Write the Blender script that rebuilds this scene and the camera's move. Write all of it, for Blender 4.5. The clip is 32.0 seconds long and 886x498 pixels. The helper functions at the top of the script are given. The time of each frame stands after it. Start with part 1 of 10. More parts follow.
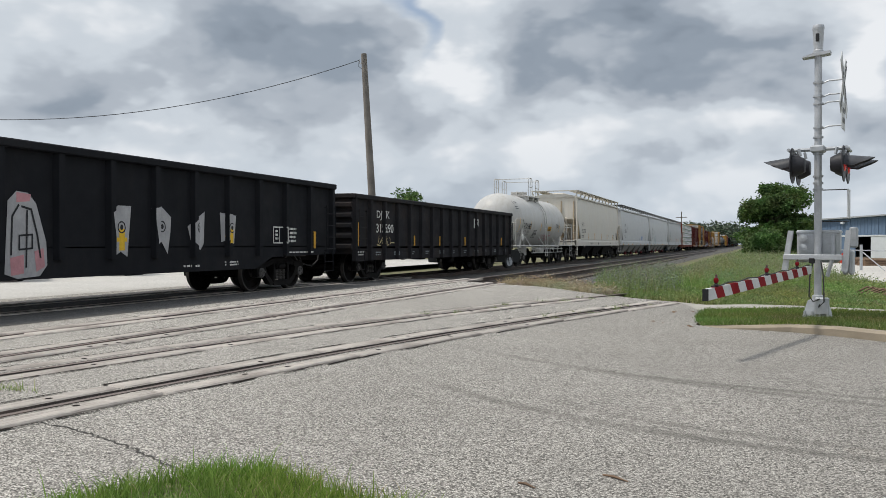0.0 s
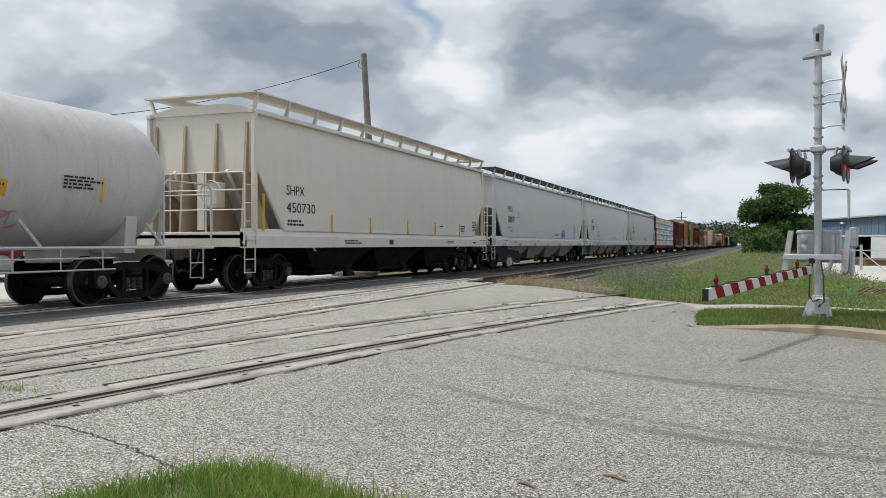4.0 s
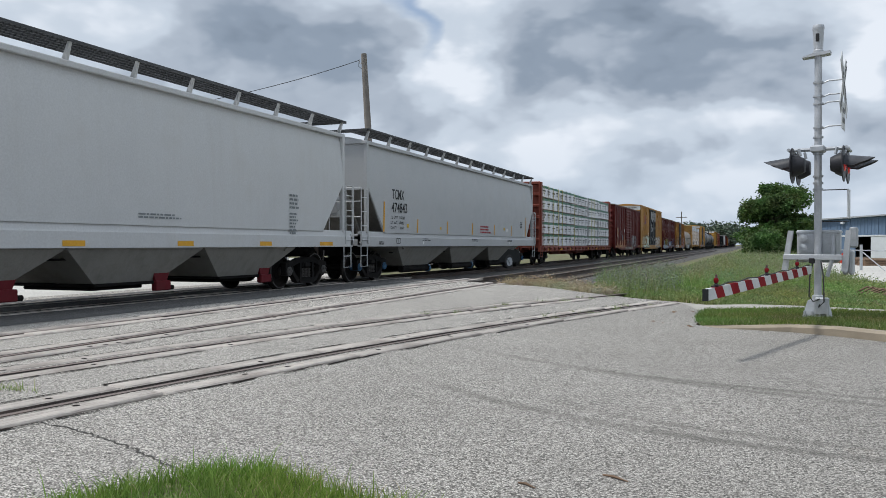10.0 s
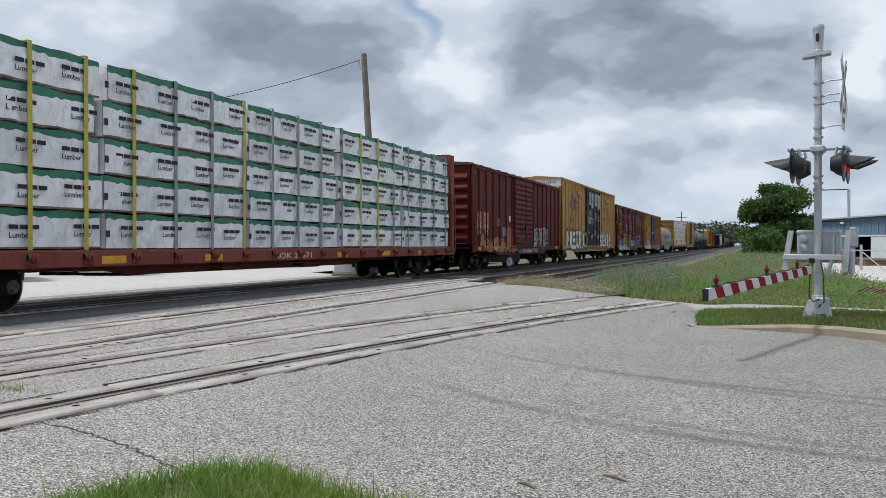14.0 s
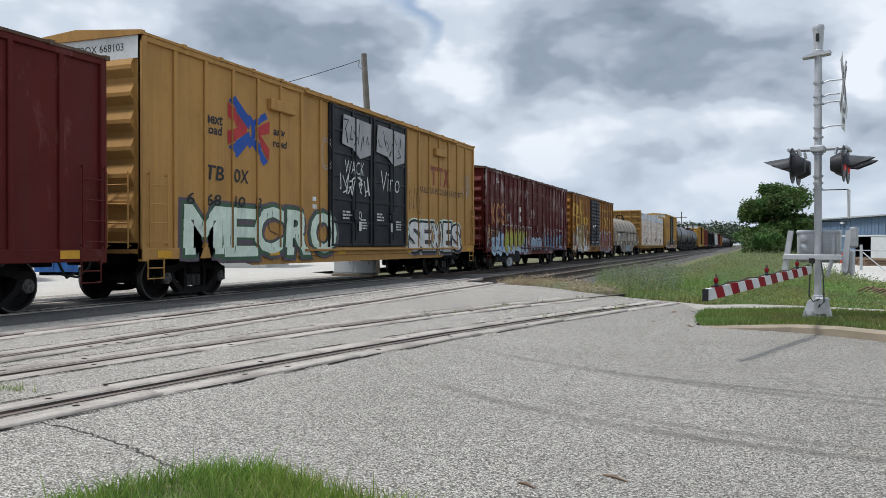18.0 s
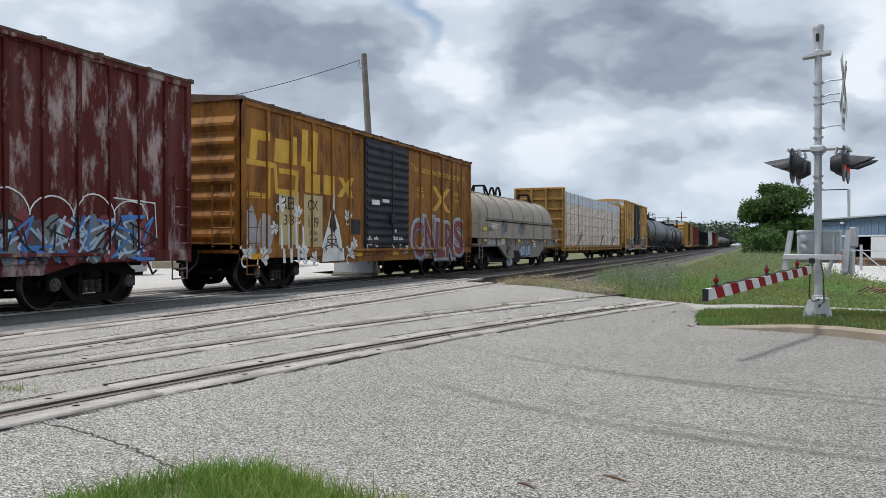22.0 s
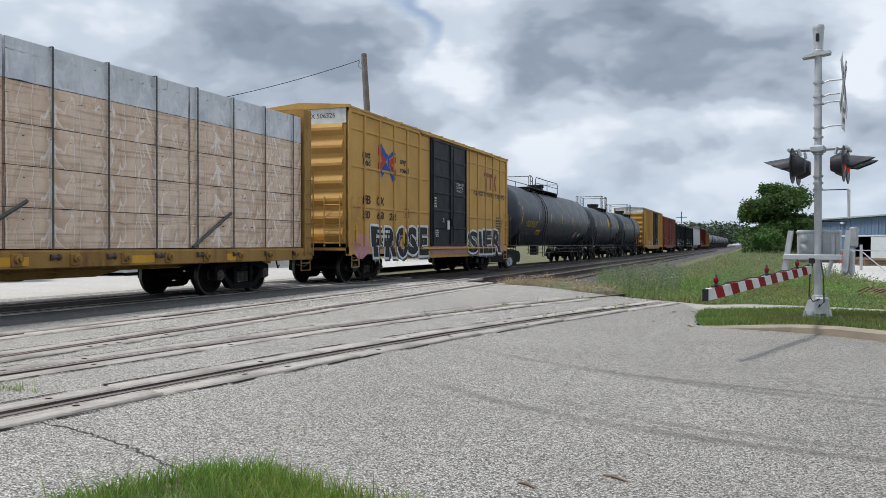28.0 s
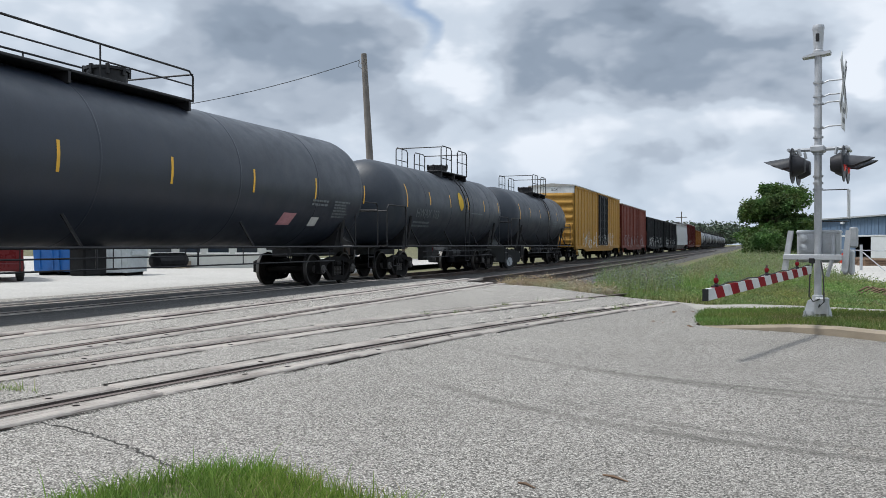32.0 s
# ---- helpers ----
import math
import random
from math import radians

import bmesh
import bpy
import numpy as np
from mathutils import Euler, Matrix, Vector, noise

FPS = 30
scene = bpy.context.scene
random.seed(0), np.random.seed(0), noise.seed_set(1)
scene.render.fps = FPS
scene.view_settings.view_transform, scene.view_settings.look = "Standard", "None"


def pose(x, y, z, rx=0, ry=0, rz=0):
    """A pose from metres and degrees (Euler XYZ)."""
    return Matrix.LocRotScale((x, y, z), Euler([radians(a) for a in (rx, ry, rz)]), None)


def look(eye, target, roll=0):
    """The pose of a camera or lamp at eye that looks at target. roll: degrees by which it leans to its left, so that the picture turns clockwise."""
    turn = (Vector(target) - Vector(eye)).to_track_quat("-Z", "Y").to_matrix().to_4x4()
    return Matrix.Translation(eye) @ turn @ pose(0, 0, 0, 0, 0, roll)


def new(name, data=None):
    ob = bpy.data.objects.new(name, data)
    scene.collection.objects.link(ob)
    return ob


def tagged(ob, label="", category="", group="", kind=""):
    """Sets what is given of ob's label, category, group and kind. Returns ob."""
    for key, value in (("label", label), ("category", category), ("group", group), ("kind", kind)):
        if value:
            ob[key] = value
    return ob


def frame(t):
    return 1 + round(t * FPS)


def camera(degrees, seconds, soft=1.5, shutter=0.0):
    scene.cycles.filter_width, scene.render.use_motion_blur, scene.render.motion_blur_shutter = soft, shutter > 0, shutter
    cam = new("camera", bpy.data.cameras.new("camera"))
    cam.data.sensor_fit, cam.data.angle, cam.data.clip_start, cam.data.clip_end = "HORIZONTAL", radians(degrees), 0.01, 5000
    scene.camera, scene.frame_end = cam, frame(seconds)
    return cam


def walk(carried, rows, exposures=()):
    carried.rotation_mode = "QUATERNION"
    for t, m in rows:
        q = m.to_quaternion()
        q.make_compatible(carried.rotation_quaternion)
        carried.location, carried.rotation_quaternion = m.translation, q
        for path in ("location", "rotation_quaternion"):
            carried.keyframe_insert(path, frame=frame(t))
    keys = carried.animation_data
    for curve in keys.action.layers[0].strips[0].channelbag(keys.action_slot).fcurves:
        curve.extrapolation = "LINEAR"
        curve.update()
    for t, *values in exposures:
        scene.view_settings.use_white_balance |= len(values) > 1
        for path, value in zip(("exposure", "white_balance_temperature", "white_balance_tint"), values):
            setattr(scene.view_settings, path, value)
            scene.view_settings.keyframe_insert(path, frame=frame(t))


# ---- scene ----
import itertools

# the camera stands still on the verge south of the crossing
YAW = 20.807
EYE = (0.0, 0.0, 1.06)
cam = camera(56.8, 32.0, soft=0.85)
_f = Vector((-math.sin(radians(YAW)), math.cos(radians(YAW)), -8.0 / 1450.0))
CAM_POSE = look(EYE, Vector(EYE) + 10 * _f)
walk(cam, [(0.0, CAM_POSE), (32.0, CAM_POSE)], exposures=[(0.0, -0.05, 6420, 10), (3.0, -0.03, 6380, 10), (6.0, 0.02, 6420, 10), (8.5, -0.02, 6070, 10), (14.0, -0.06, 6060, 10), (17.0, 0.01, 6070, 10), (20.0, 0.05, 6100, 10), (25.0, -0.02, 6080, 10), (32.0, 0.02, 6060, 10)])

# ---------------------------------------------------------------- light
SUN_AZ = 248.0     # degrees from +y towards +x: behind the train, to the left
SUN_EL = 61.0


def make_world():
    w = bpy.data.worlds.new("sky")
    scene.world = w
    w.use_nodes = True
    nt = w.node_tree
    N, L = nt.nodes, nt.links
    N.clear()
    out = N.new("ShaderNodeOutputWorld")
    bg = N.new("ShaderNodeBackground")
    L.new(bg.outputs[0], out.inputs[0])
    sky = N.new("ShaderNodeTexSky")
    sky.sky_type, sky.sun_disc = "NISHITA", False
    sky.sun_elevation, sky.sun_rotation = radians(SUN_EL), radians(SUN_AZ)
    sky_gain = N.new("ShaderNodeVectorMath")
    sky_gain.operation = "SCALE"
    sky_gain.inputs["Scale"].default_value = 0.11
    L.new(sky.outputs[0], sky_gain.inputs[0])

    def math_node(op, a, b=None, clamp=False):
        n = N.new("ShaderNodeMath")
        n.operation, n.use_clamp = op, clamp
        for i, q in enumerate((a, b)):
            if q is None:
                continue
            if isinstance(q, (int, float)):
                n.inputs[i].default_value = q
            else:
                L.new(q, n.inputs[i])
        return n.outputs[0]

    tc = N.new("ShaderNodeTexCoord")
    sep = N.new("ShaderNodeSeparateXYZ")
    L.new(tc.outputs["Generated"], sep.inputs[0])
    dx, dy, dz = sep.outputs

    def lin(a, b):
        return math_node("ADD", math_node("MULTIPLY", dx, a), math_node("MULTIPLY", dy, b))

    z = math_node("MAXIMUM", dz, 0.0)
    # the cloud deck, flattened towards the horizon
    den = math_node("ADD", math_node("MULTIPLY", z, 0.5), 0.62)
    comb = N.new("ShaderNodeCombineXYZ")
    L.new(math_node("DIVIDE", dx, den), comb.inputs[0])
    L.new(math_node("DIVIDE", dy, den), comb.inputs[1])
    L.new(math_node("MULTIPLY", z, 2.3), comb.inputs[2])
    mp = N.new("ShaderNodeMapping")
    mp.inputs["Location"].default_value = CLOUD_SHIFT
    L.new(comb.outputs[0], mp.inputs[0])

    def cloud_noise(scale, detail, rough, distort):
        n = N.new("ShaderNodeTexNoise")
        n.inputs["Scale"].default_value = scale
        n.inputs["Detail"].default_value = detail
        n.inputs["Roughness"].default_value = rough
        n.inputs["Distortion"].default_value = distort
        L.new(mp.outputs[0], n.inputs["Vector"])
        return n

    big = cloud_noise(2.4, 4.0, 0.5, 0.0)
    mid = cloud_noise(5.0, 4.5, 0.5, 0.0)
    # rounded heads of cumulus
    heads = N.new("ShaderNodeTexVoronoi")
    heads.feature = "SMOOTH_F1"
    for key, val in (("Scale", 6.0), ("Detail", 2.0), ("Roughness", 0.5), ("Lacunarity", 2.3), ("Smoothness", 0.6)):
        heads.inputs[key].default_value = val
    bend = N.new("ShaderNodeVectorMath")
    bend.operation = "MULTIPLY_ADD"
    L.new(cloud_noise(5.0, 4.0, 0.5, 0.0).outputs["Color"], bend.inputs[0])
    bend.inputs[1].default_value = (0.16, 0.16, 0.16)
    L.new(mp.outputs[0], bend.inputs[2])
    L.new(bend.outputs[0], heads.inputs["Vector"])
    warp = N.new("ShaderNodeSeparateColor")
    L.new(cloud_noise(4.0, 5.0, 0.5, 0.0).outputs["Color"], warp.inputs[0])
    # places of the large masses: across and up, as seen towards the north-west
    sy, cy = math.sin(radians(YAW)), math.cos(radians(YAW))
    fwd = math_node("MAXIMUM", lin(-sy, cy), 0.15)
    u = math_node("DIVIDE", lin(cy, sy), fwd)
    w = math_node("DIVIDE", dz, fwd)
    u = math_node("ADD", u, math_node("MULTIPLY", math_node("SUBTRACT", warp.outputs[0], 0.5), 0.22))
    w = math_node("ADD", w, math_node("MULTIPLY", math_node("SUBTRACT", warp.outputs[1], 0.5), 0.16))

    def mass(cu, cw, su, sw, amount):
        e1 = math_node("POWER", math_node("ABSOLUTE", math_node("DIVIDE", math_node("SUBTRACT", u, cu), su)), 2.0)
        e2 = math_node("POWER", math_node("ABSOLUTE", math_node("DIVIDE", math_node("SUBTRACT", w, cw), sw)), 2.0)
        return math_node("MULTIPLY", math_node("EXPONENT", math_node("MULTIPLY", math_node("ADD", e1, e2), -1.0)), amount)

    total = math_node("ADD", math_node("MULTIPLY", big.outputs[0], 0.30), math_node("MULTIPLY", mid.outputs[0], 0.42))
    total = math_node("SUBTRACT", math_node("ADD", total, 0.405), math_node("MULTIPLY", heads.outputs["Distance"], 0.20))
    for m in CLOUD_MASSES:
        total = math_node("ADD", total, math_node("MULTIPLY", mass(*m), 1.25))
    body = total
    ramp = N.new("ShaderNodeValToRGB")
    e = ramp.color_ramp
    e.interpolation = "EASE"
    e.elements[0].position, e.elements[0].color = 0.30, (0.228, 0.272, 0.328, 1)
    e.elements[1].position, e.elements[1].color = 0.74, (0.86, 0.88, 0.90, 1)
    for p, c in ((0.40, (0.30, 0.35, 0.412, 1)), (0.50, (0.45, 0.495, 0.55, 1)), (0.60, (0.62, 0.67, 0.72, 1))):
        k = e.elements.new(p)
        k.color = c
    L.new(body, ramp.inputs[0])
    # the deck is brighter high up, round the hidden sun
    lift = math_node("ADD", 1.0, math_node("MULTIPLY", math_node("MAXIMUM", math_node("SUBTRACT", z, 0.40), 0.0), SKY_LIFT))
    lit = N.new("ShaderNodeVectorMath")
    lit.operation = "SCALE"
    L.new(ramp.outputs[0], lit.inputs[0])
    L.new(lift, lit.inputs["Scale"])
    # a rent of blue between the masses
    hole = math_node("ADD", math_node("MULTIPLY", mid.outputs[0], 0.35), mass(-0.045, 0.262, 0.020, 0.05, 0.60))
    hole = math_node("ADD", hole, mass(-0.075, 0.31, 0.025, 0.04, 0.42))
    gap = N.new("ShaderNodeMapRange")
    gap.inputs["From Min"].default_value, gap.inputs["From Max"].default_value = 0.36, 0.95
    gap.inputs["To Max"].default_value = 0.85
    L.new(hole, gap.inputs[0])
    mix = N.new("ShaderNodeMix")
    mix.data_type = "RGBA"
    L.new(gap.outputs[0], mix.inputs["Factor"])
    L.new(lit.outputs[0], mix.inputs["A"])
    L.new(sky_gain.outputs[0], mix.inputs["B"])
    # haze along the horizon
    hz = N.new("ShaderNodeMapRange")
    hz.inputs["From Min"].default_value, hz.inputs["From Max"].default_value = 0.13, -0.02
    hz.inputs["To Max"].default_value = 0.7
    L.new(dz, hz.inputs[0])
    mix2 = N.new("ShaderNodeMix")
    mix2.data_type = "RGBA"
    L.new(hz.outputs[0], mix2.inputs["Factor"])
    L.new(mix.outputs["Result"], mix2.inputs["A"])
    mix2.inputs["B"].default_value = (0.52, 0.60, 0.68, 1)
    L.new(mix2.outputs["Result"], bg.inputs["Color"])
    bg.inputs["Strength"].default_value = 1.0


# across, up, half-width, half-height, amount
CLOUD_MASSES = [(-0.240, 0.262, 0.150, 0.074, -0.14), (-0.127, 0.216, 0.062, 0.034, -0.07), (-0.437, 0.250, 0.131, 0.041, 0.09), (-0.458, 0.157, 0.159, 0.021, -0.07),
                (-0.313, 0.150, 0.062, 0.018, 0.08), (0.004, 0.206, 0.059, 0.031, 0.22), (0.059, 0.278, 0.076, 0.034, 0.10), (0.190, 0.257, 0.103, 0.048, -0.08),
                (0.330, 0.208, 0.200, 0.042, -0.17), (0.314, 0.257, 0.103, 0.034, -0.08), (0.532, 0.233, 0.034, 0.038, 0.24), (0.156, 0.174, 0.076, 0.028, 0.06),
                (0.183, 0.126, 0.179, 0.028, 0.09), (0.525, 0.143, 0.048, 0.031, -0.10), (0.377, 0.140, 0.076, 0.023, 0.07), (-0.210, 0.174, 0.138, 0.024, -0.05),
                (-0.334, 0.078, 0.290, 0.041, 0.04), (0.046, 0.071, 0.138, 0.021, -0.04)]
CLOUD_SHIFT = (3.1, 1.7, 0.0)
SKY_LIFT = 0.9
make_world()

sun_data = bpy.data.lights.new("sun", "SUN")
sun_data.energy, sun_data.angle, sun_data.color = 2.9, radians(8.0), (1.0, 0.94, 0.85)
sun = new("sun", sun_data)
_az, _el = radians(SUN_AZ), radians(SUN_EL)
_to = Vector((math.sin(_az) * math.cos(_el), math.cos(_az) * math.cos(_el), math.sin(_el)))
sun.matrix_world = look(_to * 50, (0, 0, 0))

# ---------------------------------------------------------------- materials


def surf(name, col, rough=0.6, metal=0.0, var=0.18, scale=1.5, fine=45.0, bump=0.12, dirt=None, dirt_amt=0.0,
         streak=0.0, streak_col=(0.2, 0.2, 0.2), dirt_scale=0.9, spec=0.5, tint=0.0, peel=None, peel_amt=0.6, peel_at=0.53, fold_shading=None, boards=None, grain=None):
    """A surface with two scales of variation, blotches of dirt and rain streaks, in metres of its object."""
    m = bpy.data.materials.new(name)
    m.use_nodes = True
    nt = m.node_tree
    N, L = nt.nodes, nt.links
    b = N["Principled BSDF"]
    b.inputs["Roughness"].default_value, b.inputs["Metallic"].default_value = rough, metal
    b.inputs["Specular IOR Level"].default_value = spec
    tc = N.new("ShaderNodeTexCoord")

    def tex(sc, detail=4.0, vec=None, rg=0.6):
        n = N.new("ShaderNodeTexNoise")
        n.inputs["Scale"].default_value, n.inputs["Detail"].default_value = sc, detail
        n.inputs["Roughness"].default_value = rg
        L.new(vec or tc.outputs["Object"], n.inputs["Vector"])
        return n.outputs[0]

    def blend(fac, a, bb, mode="MIX"):
        n = N.new("ShaderNodeMix")
        n.data_type, n.blend_type = "RGBA", mode
        for k, q in (("Factor", fac), ("A", a), ("B", bb)):
            if isinstance(q, tuple):
                n.inputs[k].default_value = (*q[:3], 1)
            elif isinstance(q, (int, float)):
                n.inputs[k].default_value = q
            else:
                L.new(q, n.inputs[k])
        return n.outputs["Result"]

    def span(v, lo, hi, a=0.0, bb=1.0):
        n = N.new("ShaderNodeMapRange")
        for i, q in enumerate((lo, hi, a, bb)):
            n.inputs[i + 1].default_value = q
        L.new(v, n.inputs[0])
        return n.outputs[0]

    dark = tuple(c * (1 - var) for c in col)
    light = tuple(min(1.0, c * (1 + var)) for c in col)
    c = blend(span(tex(scale), 0.3, 0.7), dark, light)
    fine_n = tex(fine, 3.0)
    c = blend(0.22, c, blend(span(fine_n, 0.3, 0.7), (0.35, 0.35, 0.35), (0.65, 0.65, 0.65)), "OVERLAY")
    if dirt_amt:
        c = blend(span(tex(dirt_scale, 7.0, None, 0.68), 0.5, 0.72, 0.0, dirt_amt), c, dirt or (0.1, 0.09, 0.08))
    if streak:
        mp = N.new("ShaderNodeMapping")
        mp.inputs["Scale"].default_value = (5.0, 5.0, 0.35)
        L.new(tc.outputs["Object"], mp.inputs[0])
        c = blend(span(tex(1.0, 5.0, mp.outputs[0]), 0.48, 0.75, 0.0, streak), c, streak_col)
    if peel:
        mp = N.new("ShaderNodeMapping")
        mp.inputs["Scale"].default_value = (1.5, 1.5, 0.55)
        L.new(tc.outputs["Object"], mp.inputs[0])
        c = blend(span(tex(1.2, 9.0, mp.outputs[0], 0.68), peel_at, peel_at + 0.10, 0.0, peel_amt), c, peel)
    crease_h = None
    if boards:
        mp = N.new("ShaderNodeMapping")
        mp.inputs["Scale"].default_value = (1.0, 0.5, 24.0)
        L.new(tc.outputs["Object"], mp.inputs[0])
        c = blend(span(tex(1.0, 3.0, mp.outputs[0]), 0.5, 0.66, 0.0, 0.6), c, boards)
    if grain:
        # weathered cracks along the length
        mp = N.new("ShaderNodeMapping")
        mp.inputs["Scale"].default_value = (46.0, 1.3, 8.0)
        L.new(tc.outputs["Object"], mp.inputs[0])
        c = blend(span(tex(1.0, 5.0, mp.outputs[0], 0.65), 0.52, 0.66, 0.0, 0.8), c, grain)
    if fold_shading:
        # folds of thin sheet, running down and aslant, their glints and shade coloured in
        mp = N.new("ShaderNodeMapping")
        mp.inputs["Scale"].default_value = (1.0, 2.4, 0.9)
        mp.inputs["Rotation"].default_value = (0.5, 0, 0)
        L.new(tc.outputs["Object"], mp.inputs[0])
        n1 = N.new("ShaderNodeTexNoise")
        n1.inputs["Scale"].default_value, n1.inputs["Detail"].default_value = 1.3, 1.5
        n1.inputs["Distortion"].default_value = 0.4
        L.new(mp.outputs[0], n1.inputs["Vector"])
        sb = N.new("ShaderNodeMath")
        sb.operation = "SUBTRACT"
        L.new(n1.outputs[0], sb.inputs[0])
        sb.inputs[1].default_value = 0.5
        ab = N.new("ShaderNodeMath")
        ab.operation = "ABSOLUTE"
        L.new(sb.outputs[0], ab.inputs[0])
        crease_h = ab.outputs[0]
        c = blend(span(crease_h, 0.0, 0.022, fold_shading[3], 0.0), c, fold_shading[:3])
    if tint:
        oi = N.new("ShaderNodeObjectInfo")
        c = blend(span(oi.outputs["Random"], 0, 1, 0, tint), c, tuple(q * 0.45 for q in col))
    L.new(c, b.inputs["Base Color"])
    r = span(tex(scale * 2.3), 0.25, 0.75, max(0.02, rough - 0.1), min(1.0, rough + 0.12))
    L.new(r, b.inputs["Roughness"])
    if bump:
        bp = N.new("ShaderNodeBump")
        bp.inputs["Strength"].default_value, bp.inputs["Distance"].default_value = bump, 0.01
        L.new(fine_n, bp.inputs["Height"])
        if crease_h is not None:
            bq = N.new("ShaderNodeBump")
            bq.inputs["Strength"].default_value, bq.inputs["Distance"].default_value = 0.8, 0.16
            L.new(crease_h, bq.inputs["Height"])
            L.new(bq.outputs[0], bp.inputs["Normal"])
        L.new(bp.outputs[0], b.inputs["Normal"])
    return m


def pavement_mat(name, dark, light, stone=95.0, blot=0.35, blot_col=None, bump=0.5, marks=(), spread=0.05, fade=None, binder=0.0):
    """Worn chip-seal: single stones, patches, tyre-polished lanes."""
    m = bpy.data.materials.new(name)
    m.use_nodes = True
    nt = m.node_tree
    N, L = nt.nodes, nt.links
    b = N["Principled BSDF"]
    b.inputs["Roughness"].default_value = 0.9
    b.inputs["Specular IOR Level"].default_value = 0.25
    tc = N.new("ShaderNodeTexCoord")
    vo = N.new("ShaderNodeTexVoronoi")
    vo.inputs["Scale"].default_value = stone
    L.new(tc.outputs["Object"], vo.inputs["Vector"])
    cr = N.new("ShaderNodeValToRGB")
    cr.color_ramp.elements[0].position, cr.color_ramp.elements[0].color = spread, (*dark, 1)
    cr.color_ramp.elements[1].position, cr.color_ramp.elements[1].color = 1 - spread, (*light, 1)
    sp = N.new("ShaderNodeSeparateColor")
    L.new(vo.outputs["Color"], sp.inputs[0])
    L.new(sp.outputs[0], cr.inputs[0])

    def scaled(colour, k):
        n = N.new("ShaderNodeVectorMath")
        n.operation = "SCALE"
        L.new(colour, n.inputs[0])
        L.new(k, n.inputs["Scale"])
        return n.outputs[0]

    def tex(sc, detail, rg=0.6):
        n = N.new("ShaderNodeTexNoise")
        n.inputs["Scale"].default_value, n.inputs["Detail"].default_value, n.inputs["Roughness"].default_value = sc, detail, rg
        L.new(tc.outputs["Object"], n.inputs["Vector"])
        return n.outputs[0]

    def span(v, lo, hi, a, bb):
        n = N.new("ShaderNodeMapRange")
        for i, q in enumerate((lo, hi, a, bb)):
            n.inputs[i + 1].default_value = q
        L.new(v, n.inputs[0])
        return n.outputs[0]

    def blend(fac, a, bb, mode="MIX"):
        n = N.new("ShaderNodeMix")
        n.data_type, n.blend_type = "RGBA", mode
        L.new(fac, n.inputs["Factor"])
        L.new(a, n.inputs["A"])
        if isinstance(bb, tuple):
            n.inputs["B"].default_value = (*bb, 1)
        else:
            L.new(bb, n.inputs["B"])
        return n.outputs["Result"]

    c = cr.outputs[0]
    if binder:
        # dark binder between the stones, and clumps of them
        c = scaled(c, span(vo.outputs["Distance"], 0.30, 0.72, 1.0, binder))
        c = scaled(c, span(tex(34.0, 4.0, 0.7), 0.32, 0.68, 0.84, 1.16))
    c = blend(span(tex(0.45, 5.0), 0.4, 0.68, 0.0, blot), c, blot_col or tuple(q * 0.9 for q in dark))
    c = blend(span(tex(2.6, 6.0, 0.7), 0.5, 0.8, 0.0, blot * 0.8), c, tuple(q * 0.75 for q in dark))
    c = blend(span(tex(1.1, 6.0, 0.75), 0.62, 0.8, 0.0, 0.35), c, (0.30, 0.24, 0.17))
    # worn tyre tracks across the road: offsets along the road's normal
    if marks:
        def scalar(op, a, b):
            n = N.new("ShaderNodeMath")
            n.operation = op
            for k, q in enumerate((a, b)):
                if isinstance(q, (int, float)):
                    n.inputs[k].default_value = q
                elif q is not None:
                    L.new(q, n.inputs[k])
            return n.outputs[0]

        def along_axis(v):
            n = N.new("ShaderNodeVectorMath")
            n.operation = "DOT_PRODUCT"
            n.inputs[1].default_value = v
            L.new(tc.outputs["Object"], n.inputs[0])
            return n.outputs["Value"]

        across, down = along_axis((0.342, 0.94, 0)), along_axis((0.94, -0.342, 0))
        patchy = span(tex(1.3, 5.0, 0.7), 0.30, 0.60, 0.45, 1.0)
    # tyre marks: a gentle bend c2 t^2 + c1 t + c0 along the road, half-width, where they begin, strength
    for c2, c1, c0, wid, begin, strong in marks:
        line = scalar("ADD", scalar("MULTIPLY", scalar("ADD", scalar("MULTIPLY", down, c2), c1), down), c0)
        gap_ = scalar("ABSOLUTE", scalar("SUBTRACT", across, line), None)
        f = scalar("MULTIPLY", span(gap_, wid * 0.35, wid, strong, 0.0), span(down, begin, begin + 1.2, 0.0, 1.0))
        c = blend(scalar("MULTIPLY", f, patchy), c, tuple(q * 0.8 for q in dark))
    if fade:
        # paler by the rails, darker away from them, with an uneven boundary
        sx = N.new("ShaderNodeSeparateXYZ")
        L.new(tc.outputs["Object"], sx.inputs[0])
        ad = N.new("ShaderNodeMath")
        ad.operation = "MULTIPLY_ADD"
        L.new(tex(0.5, 5.0), ad.inputs[0])
        ad.inputs[1].default_value = 3.0
        L.new(sx.outputs[0], ad.inputs[2])
        sc = N.new("ShaderNodeVectorMath")
        sc.operation = "SCALE"
        L.new(c, sc.inputs[0])
        L.new(span(ad.outputs[0], fade[0], fade[1], fade[2], fade[3]), sc.inputs["Scale"])
        c = sc.outputs[0]
    L.new(c, b.inputs["Base Color"])
    bp = N.new("ShaderNodeBump")
    bp.inputs["Strength"].default_value, bp.inputs["Distance"].default_value = bump, 0.006
    L.new(vo.outputs["Distance"], bp.inputs["Height"])
    bp.invert = True
    L.new(bp.outputs[0], b.inputs["Normal"])
    return m


